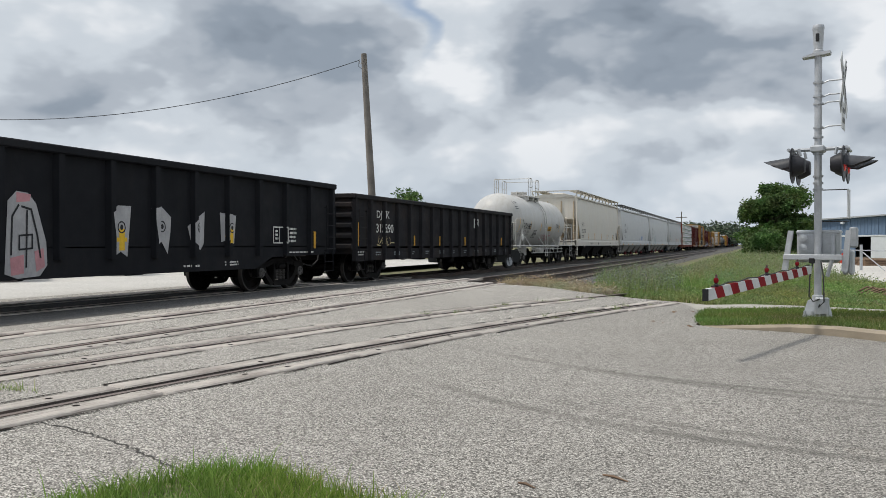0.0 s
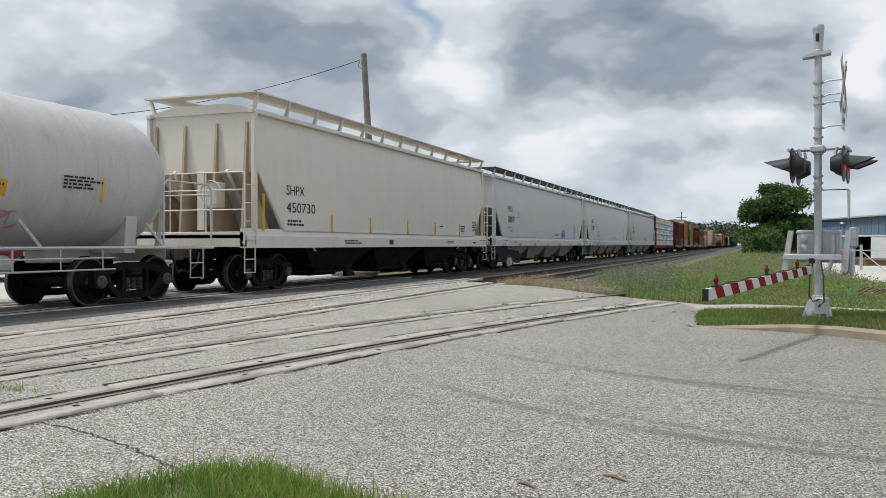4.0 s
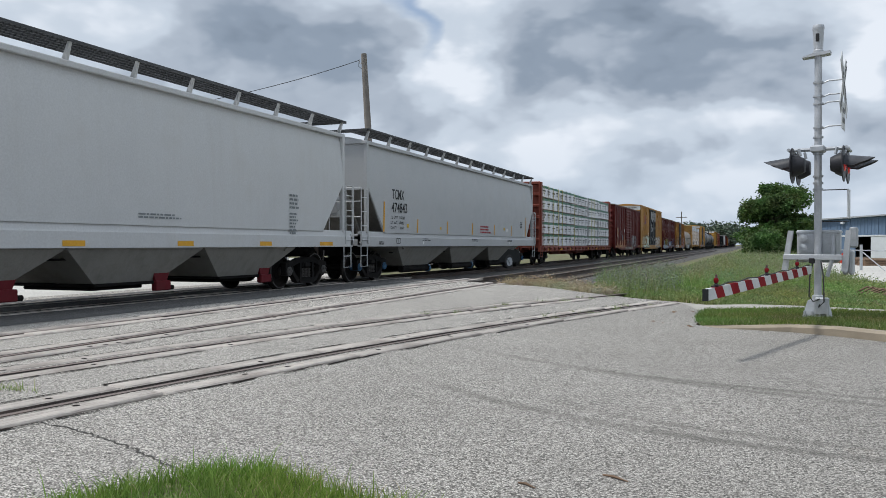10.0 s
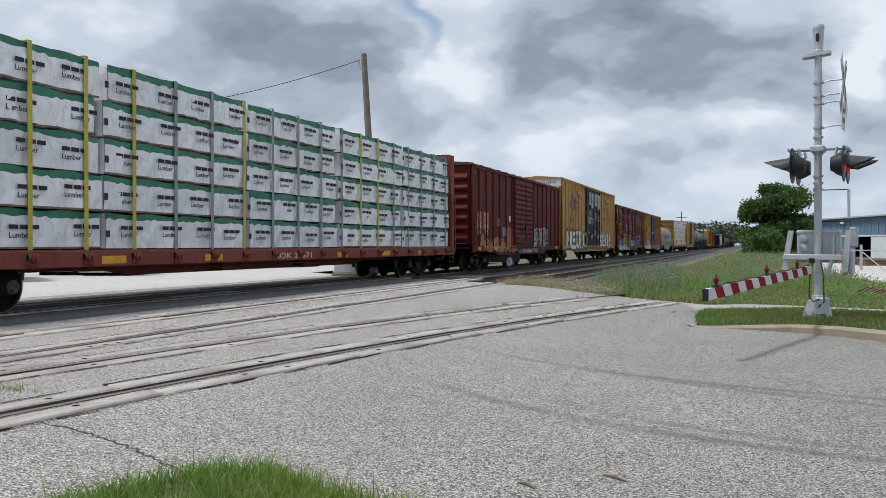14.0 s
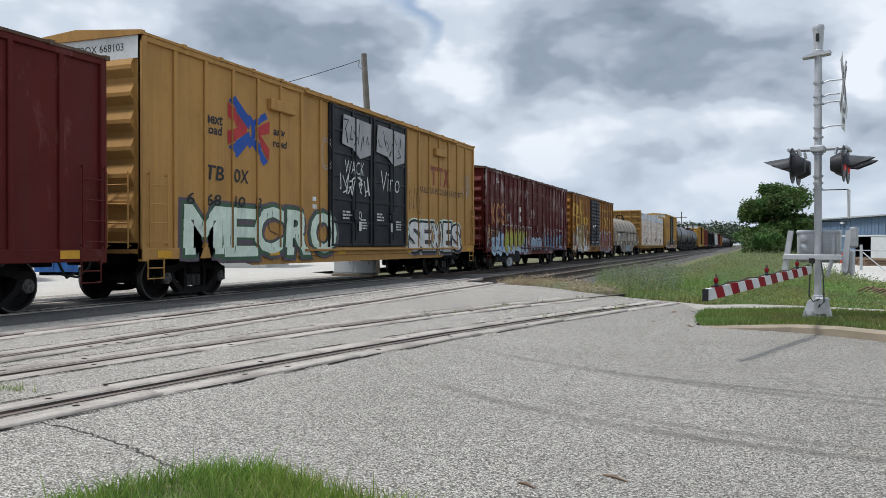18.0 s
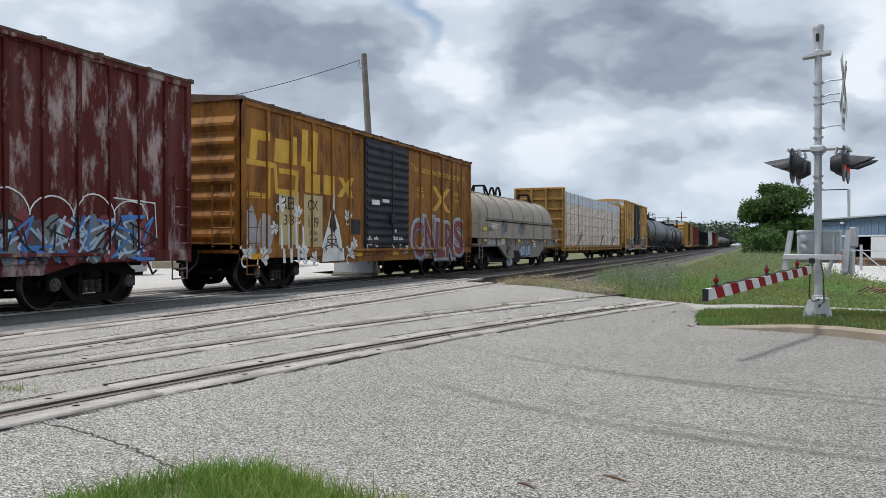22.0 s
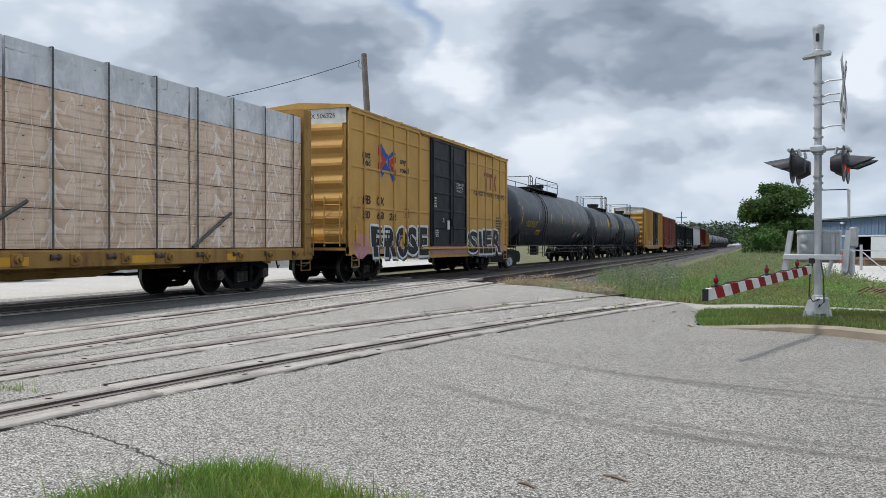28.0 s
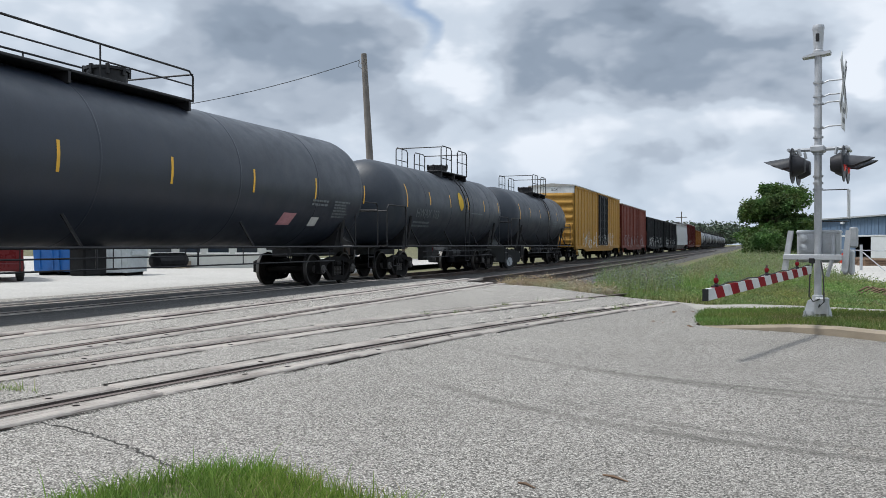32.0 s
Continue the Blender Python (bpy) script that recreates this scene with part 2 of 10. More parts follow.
def lamp_mat(name, col, strength):
    m = bpy.data.materials.new(name)
    m.use_nodes = True
    b = m.node_tree.nodes["Principled BSDF"]
    b.inputs["Base Color"].default_value = (*col, 1)
    b.inputs["Roughness"].default_value = 0.15
    b.inputs["Emission Color"].default_value = (*col, 1)
    b.inputs["Emission Strength"].default_value = strength
    return m


ROAD = pavement_mat("chip_seal", (0.13, 0.12, 0.108), (0.70, 0.665, 0.605), stone=112.0, blot=0.20, bump=0.9, spread=0.08, fade=(-5.0, 3.0, 1.20, 0.82), binder=0.42,
                    marks=((0.0249, 0.1197, 6.76, 0.10, -6.0, 0.42), (0.0515, 0.3541, 7.337, 0.09, -4.4, 0.5), (0.0699, 0.3655, 5.253, 0.10, -4.9, 0.55), (0.1189, 0.565, 5.71, 0.08, -3.6, 0.42)))
# grey asphalt taken darker: the train's shadow is part of this colour
ASPHALT = pavement_mat("old_asphalt_shaded", (0.045, 0.044, 0.043), (0.20, 0.196, 0.192), stone=70.0, blot=0.4, binder=0.6)
LOT = pavement_mat("pale_concrete", (0.40, 0.385, 0.355), (0.56, 0.54, 0.505), stone=30.0, blot=0.25, blot_col=(0.28, 0.27, 0.25), bump=0.15)
CONCRETE = surf("concrete", (0.29, 0.245, 0.185), rough=0.88, var=0.16, scale=2.0, fine=60, bump=0.35, dirt=(0.25, 0.21, 0.15), dirt_amt=0.6)
PLANK = surf("crossing_timber", (0.46, 0.418, 0.377), rough=0.9, var=0.25, scale=5.0, fine=70, bump=0.9, dirt=(0.13, 0.10, 0.085), dirt_amt=0.8, dirt_scale=1.3, tint=0.35, grain=(0.10, 0.08, 0.065))
RAIL = surf("rail_steel", (0.05, 0.036, 0.03), rough=0.6, metal=0.3, var=0.2, scale=2.0, dirt=(0.14, 0.08, 0.05), dirt_amt=0.6)
RAIL_TOP = surf("worn_rail_head", (0.17, 0.135, 0.12), rough=0.6, metal=0.2, var=0.12, scale=3.0, dirt=(0.12, 0.09, 0.075), dirt_amt=0.35)
GAP = surf("flangeway_dirt", (0.014, 0.011, 0.010), rough=0.95, spec=0.1, var=0.4, scale=6.0, dirt=(0.06, 0.045, 0.035), dirt_amt=0.4)
BALLAST = pavement_mat("ballast", (0.03, 0.028, 0.026), (0.15, 0.142, 0.135), stone=24.0, blot=0.4, bump=1.0)
SOIL = pavement_mat("soil", (0.085, 0.075, 0.045), (0.20, 0.19, 0.10), stone=18.0, blot=0.5, blot_col=(0.07, 0.095, 0.03))
FOOTWAY = surf("footway_concrete", (0.34, 0.322, 0.285), rough=0.9, var=0.14, scale=2.5, fine=60, bump=0.4, dirt=(0.22, 0.21, 0.18), dirt_amt=0.5)
SKID = surf("tyre_marks", (0.20, 0.192, 0.18), rough=0.85, var=0.3, scale=4.0, fine=80, bump=0.4)
STEEL = surf("galvanised_steel", (0.42, 0.44, 0.465), rough=0.45, metal=0.35, var=0.12, scale=5.0, dirt=(0.3, 0.28, 0.26), dirt_amt=0.4)
ALU = surf("aluminium_paint", (0.46, 0.475, 0.50), rough=0.5, metal=0.35, var=0.1, scale=4.0, dirt=(0.26, 0.25, 0.23), dirt_amt=0.4)
BLACK = surf("black_metal", (0.018, 0.018, 0.02), rough=0.5, var=0.3, scale=5.0, dirt=(0.05, 0.047, 0.045), dirt_amt=0.4, spec=0.3)
RUBBER = surf("rubber", (0.03, 0.03, 0.03), rough=0.8, var=0.2, scale=5.0)
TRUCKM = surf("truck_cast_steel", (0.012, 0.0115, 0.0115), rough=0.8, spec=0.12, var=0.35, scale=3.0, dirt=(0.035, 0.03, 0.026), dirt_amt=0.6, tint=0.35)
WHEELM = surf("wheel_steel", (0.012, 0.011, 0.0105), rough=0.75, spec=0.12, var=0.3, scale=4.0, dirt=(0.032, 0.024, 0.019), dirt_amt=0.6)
TREAD = surf("polished_tread", (0.11, 0.105, 0.10), rough=0.45, metal=0.9, var=0.1, scale=6.0)
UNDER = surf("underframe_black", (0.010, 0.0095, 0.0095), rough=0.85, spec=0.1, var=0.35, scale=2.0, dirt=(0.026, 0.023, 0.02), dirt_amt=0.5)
WHITEP = surf("white_paint", (0.78, 0.78, 0.76), rough=0.55, var=0.06, scale=3.0)
BLACKP = surf("black_paint", (0.03, 0.03, 0.032), rough=0.5, var=0.15, scale=3.0)
REDP = surf("signal_red", (0.19, 0.008, 0.012), rough=0.7, spec=0.1, var=0.2, scale=3.0, dirt=(0.12, 0.03, 0.03), dirt_amt=0.4)
YELP = surf("reflective_yellow", (0.74, 0.42, 0.03), rough=0.45, var=0.12, scale=5.0)

# ---------------------------------------------------------------- mesh helpers


class Geo:
    """Collects the faces of one mesh; .m is the material slot of what is added next."""

    def __init__(self):
        self.v, self.f, self.k, self.m = [], [], [], 0

    def add(self, vs, fs):
        o = len(self.v)
        self.v += [tuple(p) for p in vs]
        self.f += [tuple(i + o for i in q) for q in fs]
        self.k += [self.m] * len(fs)
        return self

    def box(self, a, b, ch=0.0):
        """From corner a to corner b, with chamfered long edges where ch is given."""
        (x0, y0, z0), (x1, y1, z1) = [[min(p, q) for p, q in zip(a, b)], [max(p, q) for p, q in zip(a, b)]]
        if ch <= 0:
            vs = [(x, y, z) for x in (x0, x1) for y in (y0, y1) for z in (z0, z1)]
            return self.add(vs, [(0, 1, 3, 2), (4, 6, 7, 5), (0, 4, 5, 1), (2, 3, 7, 6), (0, 2, 6, 4), (1, 5, 7, 3)])
        c = min(ch, (x1 - x0) * 0.4, (y1 - y0) * 0.4, (z1 - z0) * 0.4)
        vs, idx = [], {}
        for sx, sy, sz in itertools.product((0, 1), repeat=3):
            px, py, pz = (x0, x1)[sx], (y0, y1)[sy], (z0, z1)[sz]
            dx, dy, dz = c * (1 - 2 * sx), c * (1 - 2 * sy), c * (1 - 2 * sz)
            for ax, p in enumerate(((px, py + dy, pz + dz), (px + dx, py, pz + dz), (px + dx, py + dy, pz))):
                idx[(sx, sy, sz, ax)] = len(vs)
                vs.append(p)
        I = lambda x, y, z, a: idx[(x, y, z, a)]
        fs = []
        for s in (0, 1):
            fs.append([I(s, a, b_, 0) for a, b_ in ((0, 0), (0, 1), (1, 1), (1, 0))])
            fs.append([I(a, s, b_, 1) for a, b_ in ((0, 0), (1, 0), (1, 1), (0, 1))])
            fs.append([I(a, b_, s, 2) for a, b_ in ((0, 0), (0, 1), (1, 1), (1, 0))])
        for a, b_ in itertools.product((0, 1), repeat=2):
            fs.append([I(0, a, b_, 1), I(1, a, b_, 1), I(1, a, b_, 2), I(0, a, b_, 2)])
            fs.append([I(a, 0, b_, 0), I(a, 1, b_, 0), I(a, 1, b_, 2), I(a, 0, b_, 2)])
            fs.append([I(a, b_, 0, 0), I(a, b_, 1, 0), I(a, b_, 1, 1), I(a, b_, 0, 1)])
        for q in itertools.product((0, 1), repeat=3):
            fs.append([I(*q, 0), I(*q, 1), I(*q, 2)])
        return self.add(vs, fs)

    def prism(self, poly, axis, a, b):
        """A polygon, in the other two axes in order, pushed from a to b along axis 0, 1 or 2."""
        def put(p, q, w):
            r = [p, q]
            r.insert(axis, w)
            return tuple(r)
        n = len(poly)
        vs = [put(p, q, a) for p, q in poly] + [put(p, q, b) for p, q in poly]
        fs = [tuple(range(n)), tuple(range(2 * n - 1, n - 1, -1))]
        fs += [(i, (i + 1) % n, n + (i + 1) % n, n + i) for i in range(n)]
        return self.add(vs, fs)

    def tube(self, pts, r, n=6, closed=False):
        """A round bar along a line of points."""
        pts = [Vector(p) for p in pts]
        rings = []
        for i, p in enumerate(pts):
            d = (pts[min(i + 1, len(pts) - 1)] - pts[max(i - 1, 0)]).normalized()
            u = d.cross((0, 0, 1)) if abs(d.z) < 0.95 else d.cross((1, 0, 0))
            u.normalize()
            w = d.cross(u)
            rr = r[i] if isinstance(r, (list, tuple)) else r
            rings.append([p + rr * (math.cos(t) * u + math.sin(t) * w) for t in (2 * math.pi * k / n for k in range(n))])
        vs = [q for ring in rings for q in ring]
        fs = [(a * n + k, a * n + (k + 1) % n, (a + 1) * n + (k + 1) % n, (a + 1) * n + k)
              for a in range(len(pts) - 1) for k in range(n)]
        fs += [tuple(range(n - 1, -1, -1)), tuple(range((len(pts) - 1) * n, len(pts) * n))]
        return self.add(vs, fs)

    def lathe(self, prof, axis, centre, n=24, caps=True):
        """A profile of (along, radius) turned about the axis through centre."""
        vs = []
        for a, r in prof:
            for k in range(n):
                t = 2 * math.pi * k / n
                p = [r * math.cos(t), r * math.sin(t)]
                p.insert(axis, a)
                vs.append(tuple(p[i] + centre[i] for i in range(3)))
        fs = [(i * n + k, i * n + (k + 1) % n, (i + 1) * n + (k + 1) % n, (i + 1) * n + k)
              for i in range(len(prof) - 1) for k in range(n)]
        if caps:
            fs += [tuple(range(n - 1, -1, -1)), tuple(range((len(prof) - 1) * n, len(prof) * n))]
        return self.add(vs, fs)

    def mesh(self, name, mats, smooth=False):
        me = bpy.data.meshes.new(name)
        me.from_pydata(self.v, [], self.f)
        for m in mats:
            me.materials.append(m)
        me.polygons.foreach_set("material_index", self.k)
        bm = bmesh.new()
        bm.from_mesh(me)
        bmesh.ops.recalc_face_normals(bm, faces=bm.faces)
        if smooth:
            for f in bm.faces:
                f.smooth = True
            for e in bm.edges:
                e.smooth = len(e.link_faces) == 2 and e.calc_face_angle(0) < 0.6
        bm.to_mesh(me)
        bm.free()
        return me


def part(name, geo, mat, parent, label="", smooth=False, at=None):
    """Links one mesh under a thing or a part; with no parent it is a thing of its own."""
    me = geo if isinstance(geo, bpy.types.Mesh) else geo.mesh(name, mat if isinstance(mat, (list, tuple)) else [mat], smooth)
    ob = new(name, me)
    if parent is not None:
        ob.parent = parent
    if at is not None:
        ob.matrix_basis = at
    if label:
        ob["label"] = label
    return ob


def thing(name, at, label, category, group=""):
    e = new(name)
    e.empty_display_size = 0.3
    e.matrix_basis = at
    return tagged(e, label, category, group)


SIDE = Matrix(((0, 0, 1, 0), (1, 0, 0, 0), (0, 1, 0, 0), (0, 0, 0, 1)))   # lettering on a face that looks to +x


def lettering(body, size, x, y, z, mat, parent, name="lettering", bold=0.0, stretch=1.0, align="LEFT", m=None, label="", depth=0.0, shear=0.0, space=1.0):
    """Words in the built-in font on the +x face of a car, first letter at y (or centred there), baseline z."""
    cu = bpy.data.curves.new(name, "FONT")
    cu.body, cu.size, cu.offset, cu.align_x, cu.extrude, cu.shear = body, size, bold, align, depth, shear
    cu.space_character = space
    cu.resolution_u = 3
    tmp = bpy.data.objects.new(name, cu)
    me = bpy.data.meshes.new_from_object(tmp)
    bpy.data.objects.remove(tmp)
    bpy.data.curves.remove(cu)
    me.materials.clear()
    me.materials.append(mat)
    me.transform((m or (Matrix.Translation((x, y, z)) @ SIDE)) @ Matrix.Diagonal((stretch, 1, 1, 1)))
    return part(name, me, mat, parent, label)


def small_print(parent, x, y, z, w, lines, mat, pitch=0.07, seed=1):
    """Writing too small to read: short bars in rows."""
    rnd = random.Random(seed)
    g = Geo()
    for i in range(lines):
        p, end = y, y + w * rnd.uniform(0.6, 1.0)
        while p < end:
            q = min(end, p + rnd.uniform(0.06, 0.22))
            g.box((x, p, z - i * pitch), (x + 0.003, q, z - i * pitch + pitch * 0.55))
            p = q + 0.035
    return part("small_print", g, mat, parent)

# ---------------------------------------------------------------- ground, road and tracks
MAIN_X, TRACK2_X = -12.26, -7.35
MAIN_Z = -0.085      # head of the main rails


def road_z(x):
    """The road falls gently from the side tracks towards the signal, and dips to the main track."""
    t = min(1.0, max(0.0, (x + 5.0) / 4.5))
    m = min(1.0, max(0.0, (-9.1 - x) / 1.6))
    return -0.12 * t * t * (3 - 2 * t) + MAIN_Z * m * m * (3 - 2 * m)


def sheet(name, poly, z, mat, label="", cut=0.0, thick=0.0):
    """A flat piece of ground from an outline; z is a number or a function of x."""
    bm = bmesh.new()
    f = bm.faces.new([bm.verts.new((x, y, 0)) for x, y in poly])
    if cut:
        xs = [p[0] for p in poly]
        k = math.ceil(min(xs) / cut)
        while k * cut < max(xs):
            if -11.0 <= k * cut <= 1.0:
                geom = bm.verts[:] + bm.edges[:] + bm.faces[:]
                bmesh.ops.bisect_plane(bm, geom=geom, plane_co=(k * cut, 0, 0), plane_no=(1, 0, 0))
            k += 1
    bmesh.ops.triangulate(bm, faces=bm.faces)
    for v in bm.verts:
        v.co.z = z(v.co.x) if callable(z) else z
    bmesh.ops.recalc_face_normals(bm, faces=bm.faces)
    if bm.faces[:] and sum(q.normal.z for q in bm.faces) < 0:
        bmesh.ops.reverse_faces(bm, faces=bm.faces)
    me = bpy.data.meshes.new(name)
    bm.to_mesh(me)
    bm.free()
    me.materials.append(mat)
    ob = new(name, me)
    return tagged(ob, label, "", "", "structure")


R = 4000
sheet("ground", [(-R, -R), (R, -R), (R, R), (-R, R)], -0.35, SOIL, "flat soil and rough grass out to the horizon")

NORTH_EDGE = [(-60, 40), (-14.2, 27.3), (-10.3, 24.9), (-7.9, 22.4), (-6.3, 20.9), (-5.2, 20.3), (-3.8, 18.7), (-2.5, 17.7), (-2.0, 17.45),
              (-1.5, 17.2), (-0.8, 16.7), (-0.8, 12.55), (-0.3, 12.14), (0.46, 11.95), (1.0, 11.62), (1.5, 11.2), (6, 9.3), (40, -3)]
road = sheet("road", [(-60, -40), (40, -40)] + NORTH_EDGE[::-1], road_z, ROAD, "worn pale chip-seal road over the tracks", cut=0.5)

# asphalt by the main track, with the shadow beside the train in its colour
strip = sheet("crossing_asphalt", [(-13.9, -30), (-9.25, -30), (-9.0, 23.6), (-10.3, 24.8), (-13.9, 27.0)], lambda x: road_z(x) + 0.004, ASPHALT, "asphalt patch along the main track, darkened with the train's shadow", cut=0.5)
lot = sheet("parking_lot", [(-75, -40), (-14.6, -40), (-14.6, 27.5), (-17, 29.5), (-18, 60), (-75, 60)], MAIN_Z + 0.004, LOT, "pale concrete parking lot behind the tracks")


def rail_profile():
    return [(-0.07, 0.0), (0.07, 0.0), (0.07, 0.012), (0.012, 0.03), (0.012, 0.12), (0.036, 0.13), (0.036, 0.16), (0.028, 0.168),
            (-0.028, 0.168), (-0.036, 0.16), (-0.036, 0.13), (-0.012, 0.12), (-0.012, 0.03), (-0.07, 0.012)]


def rail_run(name, line, top, parent):
    """A rail swept along plan points, its head at height top."""
    g = Geo()
    pr = rail_profile()
    n = len(pr)
    rings = []
    for i, p in enumerate(line):
        a, b = Vector(line[max(i - 1, 0)]), Vector(line[min(i + 1, len(line) - 1)])
        d = (b - a).normalized()
        s = Vector((d.y, -d.x))
        zt = top(p[0]) if callable(top) else top
        rings += [(p[0] + s.x * u, p[1] + s.y * u, zt - 0.168 + w) for u, w in pr]
    head = (7, 6, 8)
    for i in range(len(line) - 1):
        for k in range(n):
            g.m = 1 if k in (7,) else 0
            g.f.append((i * n + k, i * n + (k + 1) % n, (i + 1) * n + (k + 1) % n, (i + 1) * n + k))
            g.k.append(g.m)
    g.v = rings
    return part(name, g, [RAIL, RAIL_TOP], parent)


def straight(x, y0, y1, step=10.0):
    n = max(1, int((y1 - y0) / step))
    return [(x, y0 + (y1 - y0) * i / n) for i in range(n + 1)]


def spur_x(y):
    return -4.75 + 0.075 * y + 0.0065 * y * y


def offset(line, d):
    out = []
    for i, p in enumerate(line):
        a, b = Vector(line[max(i - 1, 0)]), Vector(line[min(i + 1, len(line) - 1)])
        t = (b - a).normalized()
        out.append((p[0] + t.y * d, p[1] - t.x * d))
    return out


SPUR = [(spur_x(y), y) for y in [-24 + 1.5 * i for i in range(29)]]
for nm, lines, top, lab in (
        ("main_track", (straight(MAIN_X - 0.7525, -60, 700), straight(MAIN_X + 0.7525, -60, 700)), MAIN_Z, "polished rails of the main railway track"),
        ("side_track", (straight(TRACK2_X - 0.7525, -60, 160), straight(TRACK2_X + 0.7525, -60, 160)), 0.012, "rusty rails of the second track, sunk in the road"),
        ("spur_track", (offset(SPUR, -1.505), SPUR), 0.014, "rusty curved rails of a disused spur, sunk in the road")):
    tr = thing(nm, Matrix(), lab, "railway track")
    tr["kind"] = "structure"
    for ln in lines:
        if nm != "spur_track":
            rail_run("rail", ln, top, tr)
        elif ln is SPUR:
            rail_run("rail", ln, lambda x: road_z(x) + 0.004, tr)
        else:
            far_ln = ln + [(spur_x(y) - 1.5, y) for y in (19.5, 21.0)]
            rail_run("rail", far_ln, lambda x: max(road_z(x) + 0.004, -0.03), tr)

# ballast beds where the tracks leave the road
BED = Geo()
BED.prism([(-14.9, -0.36), (-14.1, -0.215), (-10.4, -0.215), (-9.6, -0.23), (-5.5, -0.22), (-4.4, -0.36)], 1, 24.0, 700)
bed = part("ballast_bed", BED, BALLAST, None)
tagged(bed, "grey stone ballast bed under the tracks", "", "", "structure")

# wooden ties past the road
TIE = surf("tie_wood", (0.085, 0.07, 0.055), rough=0.9, var=0.3, scale=3.0, bump=0.4, tint=0.5)
tie_mesh = Geo().box((-1.3, -0.115, -0.18), (1.3, 0.115, 0.0), 0.012).mesh("tie", [TIE])
for x0, zt, cnt in ((MAIN_X, MAIN_Z - 0.165, 150), (TRACK2_X, -0.155, 110)):
    for i in range(cnt):
        part("tie", tie_mesh, None, bpy.data.objects["main_track" if x0 == MAIN_X else "side_track"], at=pose(x0, 25.2 - (2.6 if x0 > -10 else 0) + 0.55 * i, zt))

# timbers and flangeways beside the rails inside the road
plank_meshes = []
for q in range(4):
    g = Geo()
    g.box((-0.11, -1.19, -0.06), (0.11, 1.19, 0.0), 0.012)
    plank_meshes.append(g.mesh("timber", [PLANK]))
HOLE = Geo().lathe([(-0.02, 0.028), (0.0, 0.028), (0.0, 0.0)], 2, (0, 0, 0), 8, False).mesh("bolt_hole", [GAP])
rnd = random.Random(4)


def fine_line(line, step=2.4):
    out, k = [], 0
    y = line[0][1]
    while y < line[-1][1]:
        while k < len(line) - 2 and line[k + 1][1] < y:
            k += 1
        a, b = line[k], line[k + 1]
        u = (y - a[1]) / (b[1] - a[1])
        out.append((a[0] + (b[0] - a[0]) * u, y))
        y += step
    return out


def timbers(line, owner, sides, gauge, dirt=True, y_from=-6, y_to=24):
    for d in sides:
        ln = offset(line, d)
        acc = 0.0
        for a, b in zip(ln, ln[1:]):
            ya = (a[1] + b[1]) / 2
            if not (y_from < ya < y_to):
                continue
            t = Vector((b[0] - a[0], b[1] - a[1]))
            ang = math.degrees(math.atan2(t.y, t.x)) - 90
            m = pose((a[0] + b[0]) / 2, ya, road_z((a[0] + b[0]) / 2) + 0.012 + rnd.uniform(-0.006, 0.006), rnd.uniform(-0.25, 0.25), rnd.uniform(-1.5, 1.5), ang + rnd.uniform(-0.3, 0.3))
            tb = part("timber", plank_meshes[rnd.randrange(4)], None, owner, at=m @ Matrix.Diagonal((rnd.uniform(0.8, 1.0), t.length / 2.4, 1, 1)))
            if 1 < ya < 14 and t.length > 1.5:
                for k in range(rnd.randrange(1, 4)):
                    part("bolt_hole", HOLE, None, tb, at=pose(rnd.uniform(-0.06, 0.06), rnd.uniform(-1.05, 1.05), 0.002))
    if dirt:
        # a deep flangeway on the gauge side, a narrow crack on the field side
        for dd, lo, hi in ((0.036 * gauge, 0.048, 0.074), (-0.036 * gauge, 0.010, 0.026)):
            g = Geo()
            ln = fine_line(line, 0.4)
            sg_ = 1 if dd > 0 else -1
            wid = [rnd.uniform(lo, hi) for _ in ln]
            inner = offset(ln, dd)
            outer = [(p[0] + sg_ * w, p[1]) for p, w in zip(inner, wid)]
            for a, b, c, d_ in zip(inner, inner[1:], outer[1:], outer):
                if y_from < a[1] < y_to:
                    g.add([(*q, road_z(q[0]) + 0.006) for q in (a, b, c, d_)], [(0, 1, 2, 3)])
            part("flangeway", g, GAP, owner)
        # ragged open joints along the outer edges of the timbers
        for dd in (-0.35, 0.35):
            g = Geo()
            ln = offset(fine_line(line, 0.3), dd)
            for a, b in zip(ln, ln[1:]):
                if not y_from < a[1] < y_to or rnd.random() < 0.22:
                    continue
                w0, w1 = rnd.uniform(0.004, 0.019), rnd.uniform(0.004, 0.019)
                o0, o1 = rnd.uniform(-0.02, 0.02), rnd.uniform(-0.02, 0.02)
                q = [(a[0] - w0 + o0, a[1]), (b[0] - w1 + o1, b[1]), (b[0] + w1 + o1, b[1]), (a[0] + w0 + o0, a[1])]
                g.add([(x, y, road_z(x) + 0.007) for x, y in q], [(0, 1, 2, 3)])
            part("open_joint", g, GAP, owner)


for nm, ends in (("main_track", (27, 27)), ("side_track", (23.5, 21.5)), ("spur_track", (16.5, 16.0))):
    own = bpy.data.objects[nm]
    lines = {"main_track": (straight(MAIN_X - 0.7525, -60, 700), straight(MAIN_X + 0.7525, -60, 700)),
             "side_track": (straight(TRACK2_X - 0.7525, -60, 160), straight(TRACK2_X + 0.7525, -60, 160)),
             "spur_track": (offset(SPUR, -1.505), SPUR)}[nm]
    for ln, ye, gauge in zip(lines, ends, (1, -1)):
        timbers(fine_line(ln), own, (-0.215, 0.215), gauge, y_from=-8, y_to=ye)

